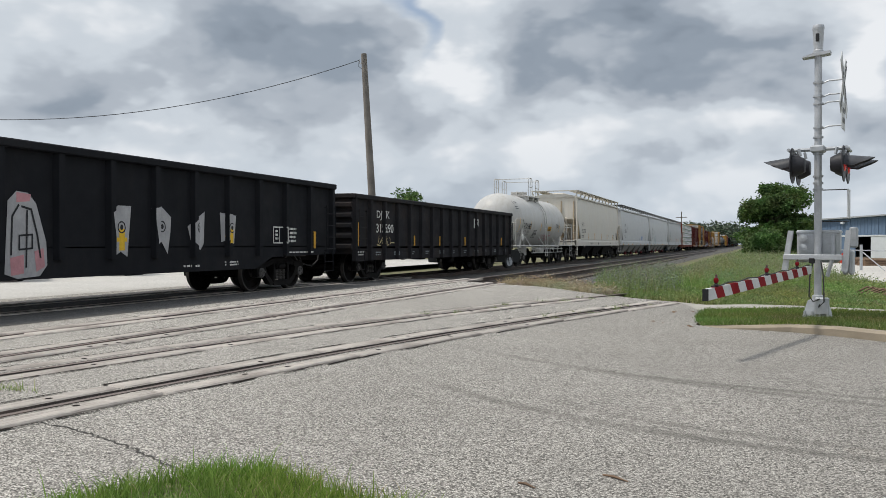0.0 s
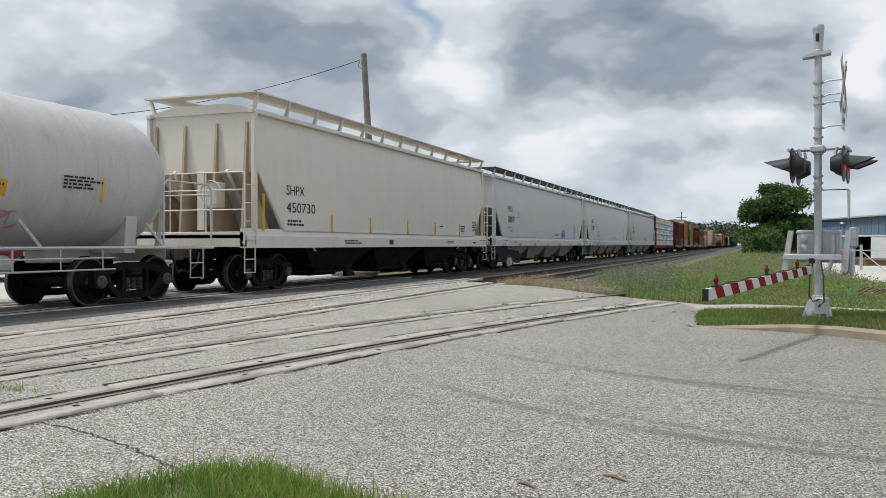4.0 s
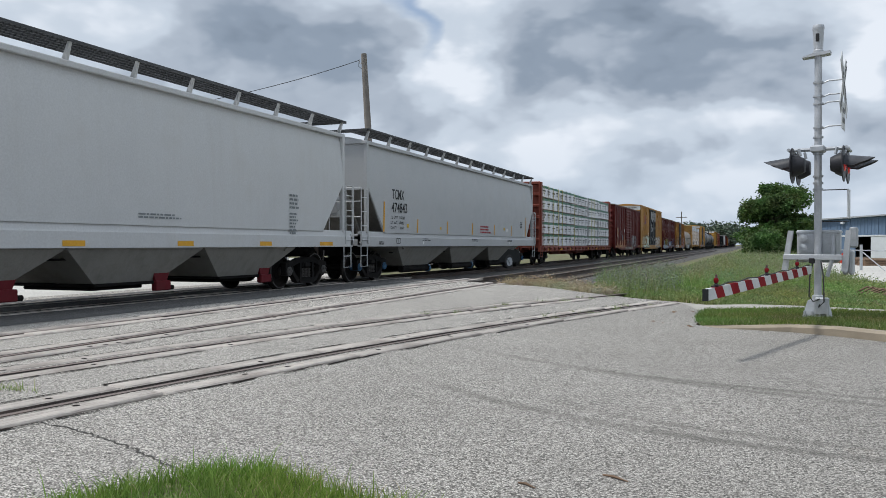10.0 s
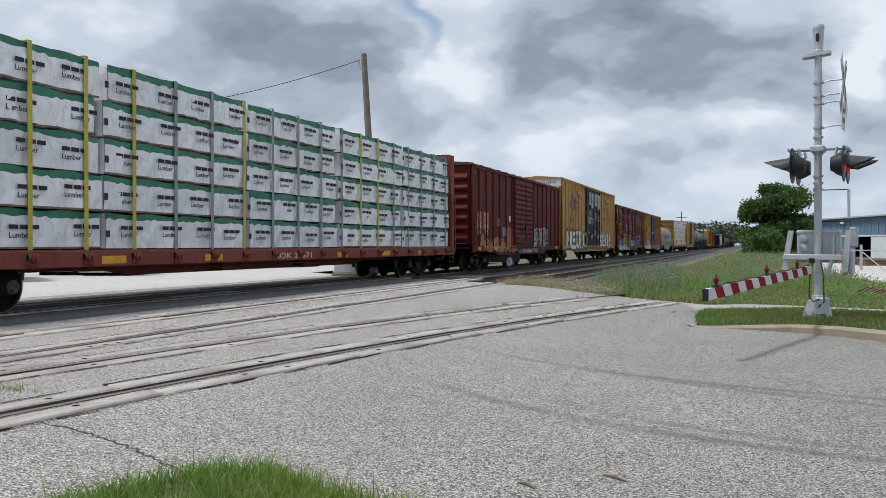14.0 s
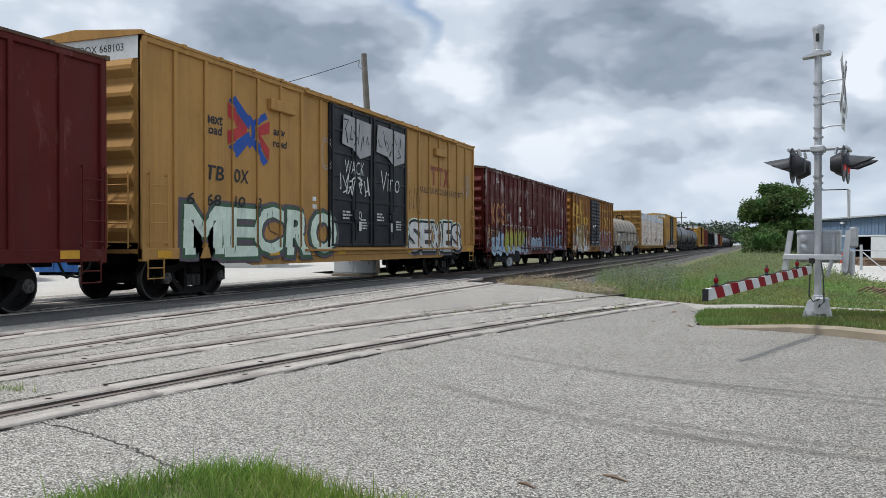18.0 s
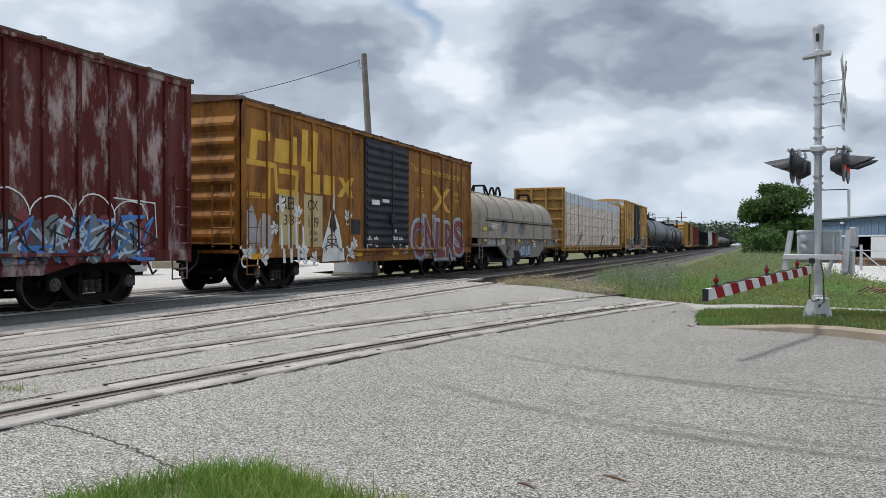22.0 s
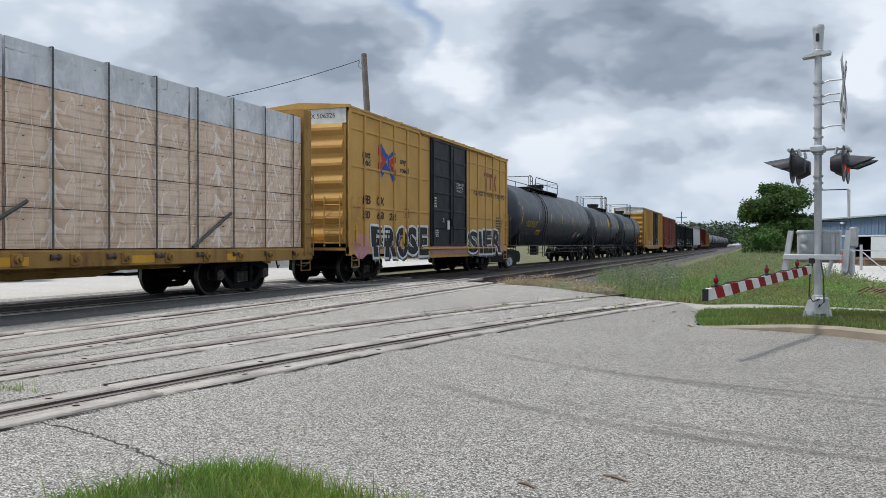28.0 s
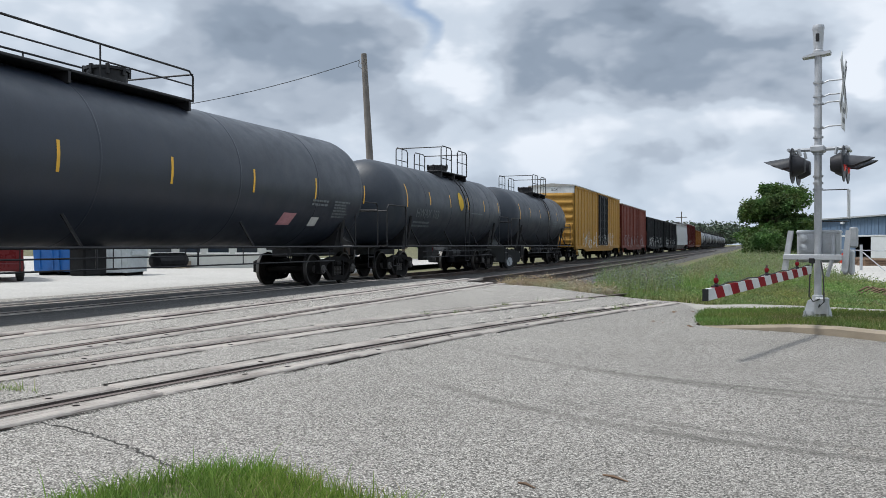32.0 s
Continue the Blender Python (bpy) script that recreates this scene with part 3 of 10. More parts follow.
# ---------------------------------------------------------------- train running gear
COUPLE = surf("coupler_steel", (0.075, 0.06, 0.05), rough=0.7, var=0.3, scale=5.0, dirt=(0.12, 0.07, 0.04), dirt_amt=0.5)
SPRINGM = surf("spring_steel", (0.06, 0.055, 0.05), rough=0.6, metal=0.3, var=0.3, scale=6)
WHEEL_R = 0.457
CAPM = surf("bearing_cap", (0.09, 0.085, 0.08), rough=0.6, var=0.2, scale=8)
CAPBLUE = surf("bearing_cap_blue", (0.03, 0.10, 0.19), rough=0.6, var=0.2, scale=8)


def wheelset_mesh(cap):
    g = Geo()
    r = WHEEL_R
    for s in (-1, 1):
        pr = [(0.672, 0.12), (0.672, 0.2), (0.69, 0.22), (0.70, 0.36), (0.676, 0.40), (0.672, r + 0.012), (0.682, r + 0.026), (0.70, r + 0.02), (0.712, r)]
        g.m = 0
        g.lathe([(s * a, q) for a, q in pr], 0, (0, 0, 0), 28, False)
        g.m = 1
        g.lathe([(s * a, q) for a, q in ((0.712, r), (0.80, r - 0.004), (0.808, r - 0.012), (0.808, r - 0.04))], 0, (0, 0, 0), 28, False)
        g.m = 0
        g.lathe([(s * a, q) for a, q in ((0.808, r - 0.04), (0.79, 0.38), (0.745, 0.36), (0.735, 0.22), (0.79, 0.17), (0.80, 0.11))], 0, (0, 0, 0), 28, False)
        g.m = 2
        g.lathe([(s * a, q) for a, q in ((0.80, 0.11), (0.93, 0.115), (1.02, 0.12), (1.10, 0.118), (1.105, 0.10), (1.115, 0.095), (1.12, 0.0))], 0, (0, 0, 0), 16, False)
        for k in range(3):
            t = 2 * math.pi * k / 3
            g.box((s * 1.11, 0.06 * math.cos(t) - 0.022, 0.06 * math.sin(t) - 0.022), (s * 1.14, 0.06 * math.cos(t) + 0.022, 0.06 * math.sin(t) + 0.022))
    g.m = 0
    g.lathe([(-0.68, 0.085), (0, 0.078), (0.68, 0.085)], 0, (0, 0, 0), 14, False)
    return g.mesh("wheelset", [WHEELM, TREAD, cap], True)


WHEELSET = {False: wheelset_mesh(CAPM), True: wheelset_mesh(CAPBLUE)}


def side_frame_mesh():
    """A cast three-piece truck side: arch, lower chord, columns, pedestals."""
    g = Geo()
    a, b = -0.075, 0.075
    for s in (-1, 1):
        P = lambda *q: [(s * y, z) for y, z in q]
        g.prism(P((1.06, 0.50), (1.06, 0.66), (0.86, 0.72), (0.60, 0.70), (0.60, 0.58), (0.76, 0.60), (0.78, 0.48)), 0, a, b)
        g.prism(P((1.06, 0.50), (1.06, 0.36), (1.0, 0.36), (1.0, 0.50)), 0, a, b)
        g.prism(P((0.78, 0.60), (0.70, 0.60), (0.62, 0.42), (0.30, 0.16), (0.36, 0.13), (0.50, 0.16), (0.75, 0.40)), 0, a, b)
        g.prism(P((0.62, 0.60), (0.70, 0.71), (0.36, 0.80), (0.0, 0.81), (0.0, 0.68), (0.32, 0.67)), 0, a * 0.9, b * 0.9)
        g.prism(P((0.36, 0.68), (0.28, 0.68), (0.26, 0.28), (0.36, 0.22)), 0, a * 1.1, b * 1.1)
        g.prism(P((0.0, 0.12), (0.36, 0.13), (0.40, 0.20), (0.28, 0.26), (0.0, 0.26)), 0, a * 1.3, b * 1.3)
    return g.mesh("side_frame", [TRUCKM])


SIDE_FRAME = side_frame_mesh()
_prof = []
for _k in range(6):
    _z = 0.275 + _k * 0.042
    _prof += [(_z, 0.055), (_z + 0.008, 0.075), (_z + 0.022, 0.075), (_z + 0.03, 0.055)]
SPRING = Geo().lathe(_prof, 2, (0, 0, 0), 10, False).mesh("coil_spring", [SPRINGM], True)
_g = Geo()
_g.box((-1.08, -0.2, 0.52), (1.08, 0.2, 0.72), 0.03).box((-0.3, -0.28, 0.6), (0.3, 0.28, 0.86), 0.03)
_g.box((-1.12, -0.15, 0.55), (-1.02, 0.15, 0.66), 0.02).box((1.02, -0.15, 0.55), (1.12, 0.15, 0.66), 0.02)
for _s in (-1, 1):
    _g.box((-0.8, _s * 0.36 - 0.04, 0.33), (0.8, _s * 0.36 + 0.04, 0.42))
    for _x in (-0.72, 0.72):
        _g.box((_x - 0.06, _s * 0.38, 0.28), (_x + 0.06, _s * 0.43, 0.58))
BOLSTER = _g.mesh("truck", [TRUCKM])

SPUN = []     # the wheelsets, turned in motions()


def trucks(car, length, inset, blue=False):
    for y in (-length / 2 + inset, length / 2 - inset):
        t = part("truck", BOLSTER, None, car, "dark cast-steel truck with two axles", at=pose(0, y, MAIN_Z))
        for sx in (-1, 1):
            part("side_frame", SIDE_FRAME, None, t, at=pose(sx * 1.0, 0, 0))
            for sy in (-0.17, 0.0, 0.17):
                part("coil_spring", SPRING, None, t, at=pose(sx * 1.0, sy, 0))
        for sy in (-0.89, 0.89):
            SPUN.append(part("wheelset", WHEELSET[blue], None, t, "steel wheels with bright worn treads", at=pose(0, sy, WHEEL_R)))


def coupler(car, y, s, z=0.86):
    g = Geo()
    g.box((-0.09, y, z - 0.1), (0.09, y + s * 0.42, z + 0.1), 0.02)
    g.prism([(-0.16, y + s * 0.40), (0.15, y + s * 0.40), (0.17, y + s * 0.66), (0.05, y + s * 0.70), (-0.02, y + s * 0.56), (-0.16, y + s * 0.66)], 2, z - 0.14, z + 0.14)
    part("coupler", g, COUPLE, car)
    h = Geo()
    h.tube([(0.35, y, z + 0.02), (0.38, y + s * 0.12, z - 0.25), (0.3, y + s * 0.32, z - 0.42), (0.18, y + s * 0.58, z - 0.36)], 0.024, 6)
    part("air_hose", h, RUBBER, car)


def ladder(car, x, y, z0, z1, w, rungs, mat, axis=1, name="ladder", off=0.07):
    """A ladder on the side (axis 1: as wide as w along y) or on an end (axis 0: along x)."""
    g = Geo()
    def P(u, z, o=0.0):
        return (x + o, y + u, z) if axis == 1 else (x + u, y + o, z)
    for u in (0, w):
        g.tube([P(u, z0), P(u, z1)], 0.016, 5)
        for z in (z0 + 0.05, z1 - 0.05):
            g.tube([P(u, z), P(u, z, -off)], 0.012, 4)
    for i in range(rungs):
        z = z0 + (z1 - z0) * (i + 0.3) / rungs
        g.tube([P(0, z), P(w, z)], 0.013, 5)
    return part(name, g, mat, car)


def step_iron(car, x, y, z0, z1, w, mat):
    g = Geo()
    g.tube([(x, y, z1), (x, y, z0), (x, y + w, z0), (x, y + w, z1)], 0.018, 5)
    g.tube([(x, y, (z0 + z1) / 2), (x, y + w, (z0 + z1) / 2)], 0.014, 5)
    return part("step", g, mat, car)


def grab(car, x, y0, y1, z, mat, out=0.06):
    g = Geo().tube([(x, y0, z), (x + out, y0, z), (x + out, y1, z), (x, y1, z)], 0.012, 5)
    return part("grab_iron", g, mat, car)


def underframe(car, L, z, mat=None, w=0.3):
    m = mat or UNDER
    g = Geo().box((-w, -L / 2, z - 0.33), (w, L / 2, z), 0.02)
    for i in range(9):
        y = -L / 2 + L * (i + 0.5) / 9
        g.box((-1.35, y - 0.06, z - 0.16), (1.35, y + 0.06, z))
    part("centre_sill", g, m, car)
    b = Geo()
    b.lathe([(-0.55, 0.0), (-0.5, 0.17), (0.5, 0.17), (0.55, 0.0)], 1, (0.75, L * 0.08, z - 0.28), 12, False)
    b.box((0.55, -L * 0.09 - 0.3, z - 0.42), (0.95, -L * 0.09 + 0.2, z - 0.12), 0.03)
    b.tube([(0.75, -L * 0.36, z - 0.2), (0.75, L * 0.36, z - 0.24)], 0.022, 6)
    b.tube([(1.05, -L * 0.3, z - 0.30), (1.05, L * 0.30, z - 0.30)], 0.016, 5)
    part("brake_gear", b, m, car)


CARS = []      # (thing, y of its middle at 16 s)


def place(car, mid):
    car.matrix_basis = pose(MAIN_X, mid, 0)
    CARS.append((car, mid))
    return car

# ---------------------------------------------------------------- the cars
FACES = {}     # what the near face of each car is like, for lettering


def rgb(*c):
    return tuple(c)


def paint(name, col, **k):
    d = dict(rough=0.6, spec=0.13, var=0.16, scale=0.9, fine=30, bump=0.08, dirt=(0.10, 0.085, 0.07), dirt_amt=0.45, streak=0.35, streak_col=tuple(q * 0.55 for q in col))
    d.update(k)
    return surf(name, col, **d)


def boxcar(near, far, top, bottom, wall, endm, roofm, doorm, door, ribs, label, half=1.55, style="rib", doors=1, end_ribs=7, ladder_m=None, name="boxcar"):
    """door: its two edges as shares of the length from the near end."""
    L, mid = far - near, (near + far) / 2
    car = thing(name, Matrix(), label, "boxcar", "freight train cars")
    h, y0, y1 = half, -L / 2, L / 2
    eave = top - 0.16
    for s in (-1, 1):
        body = Geo()
        body.box((s * (h - 0.09), y0, bottom + 0.25), (s * (h - 0.05), y1, eave))
        body.box((s * (h - 0.11), y0, bottom + 0.08), (s * h, y1, bottom + 0.30), 0.01)
        # deeper middle of the sill
        body.prism([(y0 + 2.9, bottom + 0.08), (y0 + 3.7, bottom - 0.10), (y1 - 3.7, bottom - 0.10), (y1 - 2.9, bottom + 0.08)], 0, s * (h - 0.10), s * (h - 0.03))
        body.box((s * (h - 0.10), y0, eave - 0.13), (s * h, y1, eave), 0.01)
        part("side_wall", body, wall, car)
    part("floor", Geo().box((-h + 0.12, y0 + 0.02, bottom + 0.28), (h - 0.12, y1 - 0.02, bottom + 0.40)), UNDER, car)
    # ribs and corner posts
    dy0, dy1 = y0 + door[0] * L, y0 + door[1] * L
    pitch = L / ribs
    rib_mesh = Geo().box((-0.055, -0.05, bottom + 0.28), (0.0, 0.05, eave - 0.1), 0.015).mesh("rib", [wall])
    rib_far = Geo().box((0.0, -0.05, bottom + 0.28), (0.055, 0.05, eave - 0.1), 0.015).mesh("rib", [wall])
    for i in range(1, ribs):
        y = y0 + i * pitch
        if dy0 - 0.12 < y < dy1 + 0.12:
            continue
        part("rib", rib_mesh, None, car, at=pose(h, y, 0))
        part("rib", rib_far, None, car, at=pose(-h, y, 0))
    for y in (y0, y1 - 0.14):
        for s in (-1, 1):
            part("corner_post", Geo().box((s * (h - 0.12), y, bottom + 0.05), (s * (h + 0.012), y + 0.14, eave), 0.015), wall, car)
    if style == "rail":
        for z in (bottom + 0.28 + (eave - bottom) * k for k in (0.28, 0.55, 0.80)):
            for a, b in ((y0 + 0.15, dy0 - 0.1), (dy1 + 0.1, y1 - 0.15)):
                part("belt_rail", Geo().box((h - 0.06, a, z - 0.035), (h - 0.022, b, z + 0.035), 0.01), wall, car)
    # ends
    for s, ye in ((-1, y0), (1, y1)):
        g = Geo().box((-h + 0.1, ye - s * 0.02, bottom + 0.2), (h - 0.1, ye - s * 0.06, eave))
        g.prism([(-h + 0.1, eave - 0.02), (h - 0.1, eave - 0.02), (0.0, top - 0.04)], 1, ye - s * 0.02, ye - s * 0.06)
        part("end_wall", g, endm, car)
        hgt = (eave - bottom - 0.75) / end_ribs
        for i in range(end_ribs):
            z = bottom + 0.45 + hgt * i
            g = Geo().prism([(ye - s * 0.02, z), (ye + s * 0.07, z + hgt * 0.30), (ye + s * 0.07, z + hgt * 0.45), (ye - s * 0.02, z + hgt * 0.82)], 0, -h + 0.2, h - 0.2)
            part("end_rib", g, endm, car)
    # roof with cross ribs and a low ridge
    g = Geo()
    prof = [(-h - 0.02, eave - 0.02), (-h - 0.02, eave + 0.03), (0, top - 0.02), (h + 0.02, eave + 0.03), (h + 0.02, eave - 0.02)]
    g.prism(prof, 1, y0 - 0.03, y1 + 0.03)
    nb = max(8, int(L / 1.2))
    roof_rib = Geo().prism([(-h - 0.035, eave - 0.03), (-h - 0.035, eave + 0.05), (0, top + 0.02), (h + 0.035, eave + 0.05), (h + 0.035, eave - 0.03)], 1, -0.05, 0.05).mesh("roof_rib", [roofm])
    for i in range(nb + 1):
        y = y0 + L * i / nb
        part("roof_rib", roof_rib, None, car, at=pose(0, y, 0))
    part("roof", g, roofm, car)
    # doors
    n = doors
    for k in range(n):
        a, b = dy0 + (dy1 - dy0) * k / n + 0.02, dy0 + (dy1 - dy0) * (k + 1) / n - 0.02
        z0, z1 = bottom + 0.30, eave - 0.12
        for s in (1, -1):
            d = part("door", Geo().box((s * (h - 0.045), a, z0), (s * (h + 0.025), b, z1), 0.015), doorm, car, "closed sliding door")
            if s < 0:
                continue
            g = Geo()
            if style == "corrugated":
                m_ = 13
                for i in range(m_):
                    z = z0 + 0.08 + (z1 - z0 - 0.16) * i / m_
                    w = (z1 - z0 - 0.16) / m_
                    part("door_rib", Geo().prism([(h + 0.02, z), (h + 0.06, z + w * 0.3), (h + 0.06, z + w * 0.5), (h + 0.02, z + w * 0.85)], 1, a + 0.06, b - 0.06), doorm, d)
            else:
                for u in ((0.04, 0.5, 0.96) if n > 1 or style == "rail" else (0.04, 0.35, 0.65, 0.96)):
                    yy = a + (b - a) * u
                    part("door_post", Geo().box((h + 0.02, yy - 0.04, z0 + 0.03), (h + 0.07, yy + 0.04, z1 - 0.03), 0.01), doorm, d)
                for i in range(7):
                    z = z0 + 0.06 + (z1 - z0 - 0.12) * i / 6
                    part("door_stiffener", Geo().box((h + 0.02, a + 0.04, z - 0.035), (h + 0.055, b - 0.04, z + 0.035), 0.01), doorm, d)
            g = Geo()
            ym = a + (b - a) * 0.55
            g.tube([(h + 0.09, ym, z0 + 0.2), (h + 0.09, ym, z1 - 0.2)], 0.02, 6)
            g.box((h + 0.06, ym - 0.14, z0 + 0.75), (h + 0.13, ym + 0.14, z0 + 1.05), 0.02)
            part("door_lock", g, doorm, d)
    for z, o in ((bottom + 0.24, 0.09), (eave - 0.06, 0.07)):
        part("door_track", Geo().box((h - 0.01, dy0 - (dy1 - dy0) * 0.25, z - 0.04), (h + o, min(y1 - 0.3, dy1 + (dy1 - dy0) * 0.95), z + 0.02), 0.008), wall, car)
    lm = ladder_m or wall
    for y in (y0 + 0.12, y1 - 0.62):
        ladder(car, h + 0.07, y, bottom + 0.32, bottom + 1.75, 0.5, 4, lm)
        step_iron(car, h + 0.01, y + 0.02, bottom - 0.28, bottom + 0.12, 0.45, lm)
    ladder(car, h - 0.75, y0 - 0.10, bottom + 0.3, bottom + 1.75, 0.5, 4, lm, axis=0, off=-0.08)
    g = Geo().box((-0.75, y0 - 0.32, bottom + 0.42), (0.75, y0 - 0.03, bottom + 0.46))
    part("brake_platform", g, lm, car)
    g = Geo().lathe([(y0 - 0.24, 0.27), (y0 - 0.21, 0.285), (y0 - 0.18, 0.27)], 1, (-0.45, 0, bottom + 1.35), 18, False)
    g.box((-0.62, y0 - 0.18, bottom + 1.15), (-0.28, y0 - 0.02, bottom + 1.55), 0.02)
    part("hand_brake", g, lm, car)
    underframe(car, L, bottom + 0.30)
    for s, ye in ((-1, y0), (1, y1)):
        coupler(car, ye, s)
    trucks(car, L, 2.15)
    FACES[car.name] = ("rib", [y0 + i * pitch for i in range(1, ribs) if not dy0 - 0.12 < y0 + i * pitch < dy1 + 0.12], 0.052, h - 0.046, h + 0.005, (dy0, dy1, h + 0.029), bottom + 0.30, h + 0.005)
    return place(car, mid)


def gondola(near, far, top, bottom, wall, ribs, label, half=1.55, flat=False):
    L, mid = far - near, (near + far) / 2
    car = thing("gondola_car", Matrix(), label, "gondola car", "freight train cars")
    y0, y1, h = -L / 2, L / 2, half
    for s in (-1, 1):
        g = Geo()
        g.box((s * (h - 0.13), y0, bottom + 0.2), (s * (h - 0.10), y1, top - 0.05))
        if flat:
            g.box((s * (h - 0.13), y0, bottom), (s * (h - 0.092), y1, bottom + 0.22), 0.008)
        else:
            g.prism([(y0, bottom + 0.40), (y0, bottom + 0.2), (y0 + 3.0, bottom + 0.16), (y0 + 3.7, bottom - 0.10), (y1 - 3.7, bottom - 0.10), (y1 - 3.0, bottom + 0.16), (y1, bottom + 0.2), (y1, bottom + 0.40)], 0, s * (h - 0.12), s * (h - 0.092))
        part("side_wall", g, wall, car)
    part("floor", Geo().box((-h + 0.1, y0, bottom + 0.36), (h - 0.1, y1, bottom + 0.42)), wall, car)
    for s in (-1, 1):
        part("top_chord", Geo().box((s * (h - 0.14), y0 - 0.02, top - 0.14), (s * (h + 0.03), y1 + 0.02, top), 0.02), wall, car)
    rm = Geo().prism([(-0.11, -0.11), (0.0, -0.06), (0.0, 0.06), (-0.11, 0.11)], 2, bottom + (0.0 if flat else 0.2), top - 0.12).mesh("rib", [wall])
    rf = Geo().prism([(0.11, -0.11), (0.0, -0.06), (0.0, 0.06), (0.11, 0.11)], 2, bottom + 0.2, top - 0.12).mesh("rib", [wall])
    for i in range(ribs + 1):
        y = y0 + 0.1 + (L - 0.2) * i / ribs
        part("rib", rm, None, car, at=pose(h, y, 0))
        part("rib", rf, None, car, at=pose(-h, y, 0))
    for s, ye in ((-1, y0), (1, y1)):
        part("end_wall", Geo().box((-h + 0.1, ye, bottom + 0.2), (h - 0.1, ye - s * 0.04, top - 0.03)), wall, car)
        n = 5
        for i in range(n):
            z = bottom + 0.32 + (top - bottom - 0.45) * i / n
            w = (top - bottom - 0.45) / n
            part("end_rib", Geo().prism([(ye, z), (ye + s * 0.10, z + w * 0.2), (ye + s * 0.10, z + w * 0.5), (ye, z + w * 0.7)], 0, -h + 0.1, h - 0.1), wall, car)
        part("end_chord", Geo().box((-h, ye - s * 0.06, top - 0.13), (h, ye + s * 0.08, top + 0.004), 0.02), wall, car)
    for y in (y0 + 0.12, y1 - 0.62):
        ladder(car, h + 0.06, y, bottom + 0.25, bottom + 1.5, 0.5, 4, wall)
        step_iron(car, h + 0.0, y + 0.02, bottom - 0.25, bottom + 0.25, 0.45, wall)
    underframe(car, L, bottom + 0.36)
    for s, ye in ((-1, y0), (1, y1)):
        coupler(car, ye, s)
    trucks(car, L, 2.0)
    FACES[car.name] = ("rib", [y0 + 0.1 + (L - 0.2) * i / ribs for i in range(ribs + 1)], 0.065, h - 0.088, h + 0.005, None, 0.0, h)
    return place(car, mid)


def tank_car(near, far, radius, cz, shell, frame_m, label, head=0.75, walk_share=0.5, walk_len=4.2, stub=0.0, mark=YELP, bands=7, ladder_at=None, dome=0.35, gate_off=0.0, brace=2.1, band_shift=0.0, man_share=0.18, band_deg=9.0, band_first=0.0, rail_h=0.95):
    """near and far are the ends of the frame; the tank lies between them."""
    L, mid = far - near, (near + far) / 2
    car = thing("tank_car", Matrix(), label, "tank car", "freight train cars")
    y0, y1 = -L / 2, L / 2
    t0, t1 = y0 + 0.55, y1 - 0.55
    prof = []
    for i in range(9):
        a = math.pi / 2 * i / 8
        prof.append((t0 + head * (1 - math.sin(a)), radius * math.cos(a)))
    prof = [(t0 + head - head * math.cos(a), radius * math.sin(a)) for a in (math.pi / 2 * i / 8 for i in range(9))]
    prof[0] = (prof[0][0], 0.001)
    full = prof + [(-a, r) for a, r in prof[::-1]]
    g = Geo().lathe(full, 1, (0, 0, cz), 48, False)
    for k in (0.18, 0.42, 0.66, 0.86):
        y = t0 + head + (t1 - t0 - 2 * head) * k
        part("weld_seam", Geo().lathe([(y - 0.03, radius + 0.001), (y - 0.012, radius + 0.007), (y + 0.012, radius + 0.007), (y + 0.03, radius + 0.001)], 1, (0, 0, cz), 48, False), shell, car, smooth=True)
    part("tank", g, shell, car, smooth=True)
    zs = 1.02
    # stub sills, saddles and end platforms
    for s in (-1, 1):
        ye = s * L / 2
        g = Geo().box((-0.25, ye, 0.72), (0.25, ye - s * 3.3, 1.04), 0.02)
        part("stub_sill", g, frame_m, car)
        g = Geo().prism([(-1.1, 0.9), (1.1, 0.9), (radius * 0.86, cz - radius * 0.45), (-radius * 0.86, cz - radius * 0.45)], 1, s * (L / 2 - 1.95), s * (L / 2 - 2.25))
        part("saddle", g, frame_m, car)
        g = Geo().box((-1.5, ye, zs - 0.05), (1.5, ye - s * 1.5, zs), 0.01)
        part("end_platform", g, frame_m, car)
        g = Geo()
        for x in (-1.45, 1.45):
            g.tube([(x, ye - s * 0.05, zs), (x, ye - s * 0.05, zs + 1.2), (x, ye - s * 0.15, zs + 1.3), (x, ye - s * 1.45, zs + 1.3), (x, ye - s * 1.55, zs + 1.2), (x, ye - s * 1.55, zs)], 0.022, 6)
            g.tube([(x, ye - s * 0.05, zs + 0.7), (x, ye - s * 0.1, zs + 0.7)], 0.018, 5)
        g.tube([(-1.45, ye - s * 0.05, zs + 1.1), (1.45, ye - s * 0.05, zs + 1.1)], 0.02, 6)
        part("end_railing", g, frame_m, car)
        for x in (1.5,):
            step_iron(car, x, ye - s * 0.6 - 0.2, 0.38, zs - 0.03, 0.42, frame_m)
            step_iron(car, -x, ye - s * 0.6 - 0.2, 0.38, zs - 0.03, 0.42, frame_m)
        for x in (-0.8, 0.8):
            g = Geo().tube([(x * 1.55, ye - s * brace, zs - 0.02), (x * 1.75, ye - s * brace, cz - 0.45)], 0.05, 6)
            part("tank_brace", g, frame_m, car)
    # running boards along the side
    for x in (-1.5, 1.5):
        g = Geo().tube([(x, y0 + 1.4, zs - 0.02), (x, y1 - 1.4, zs - 0.02)], 0.03, 6)
        n = 10
        for i in range(n + 1):
            y = y0 + 1.6 + (L - 3.2) * i / n
            if i % 3 == 1:
                g.tube([(x, y, zs - 0.02), (x * 0.86, y - 0.25, cz - radius * 0.62)], 0.03, 5)
        part("side_sill", g, frame_m, car)
    g = Geo()
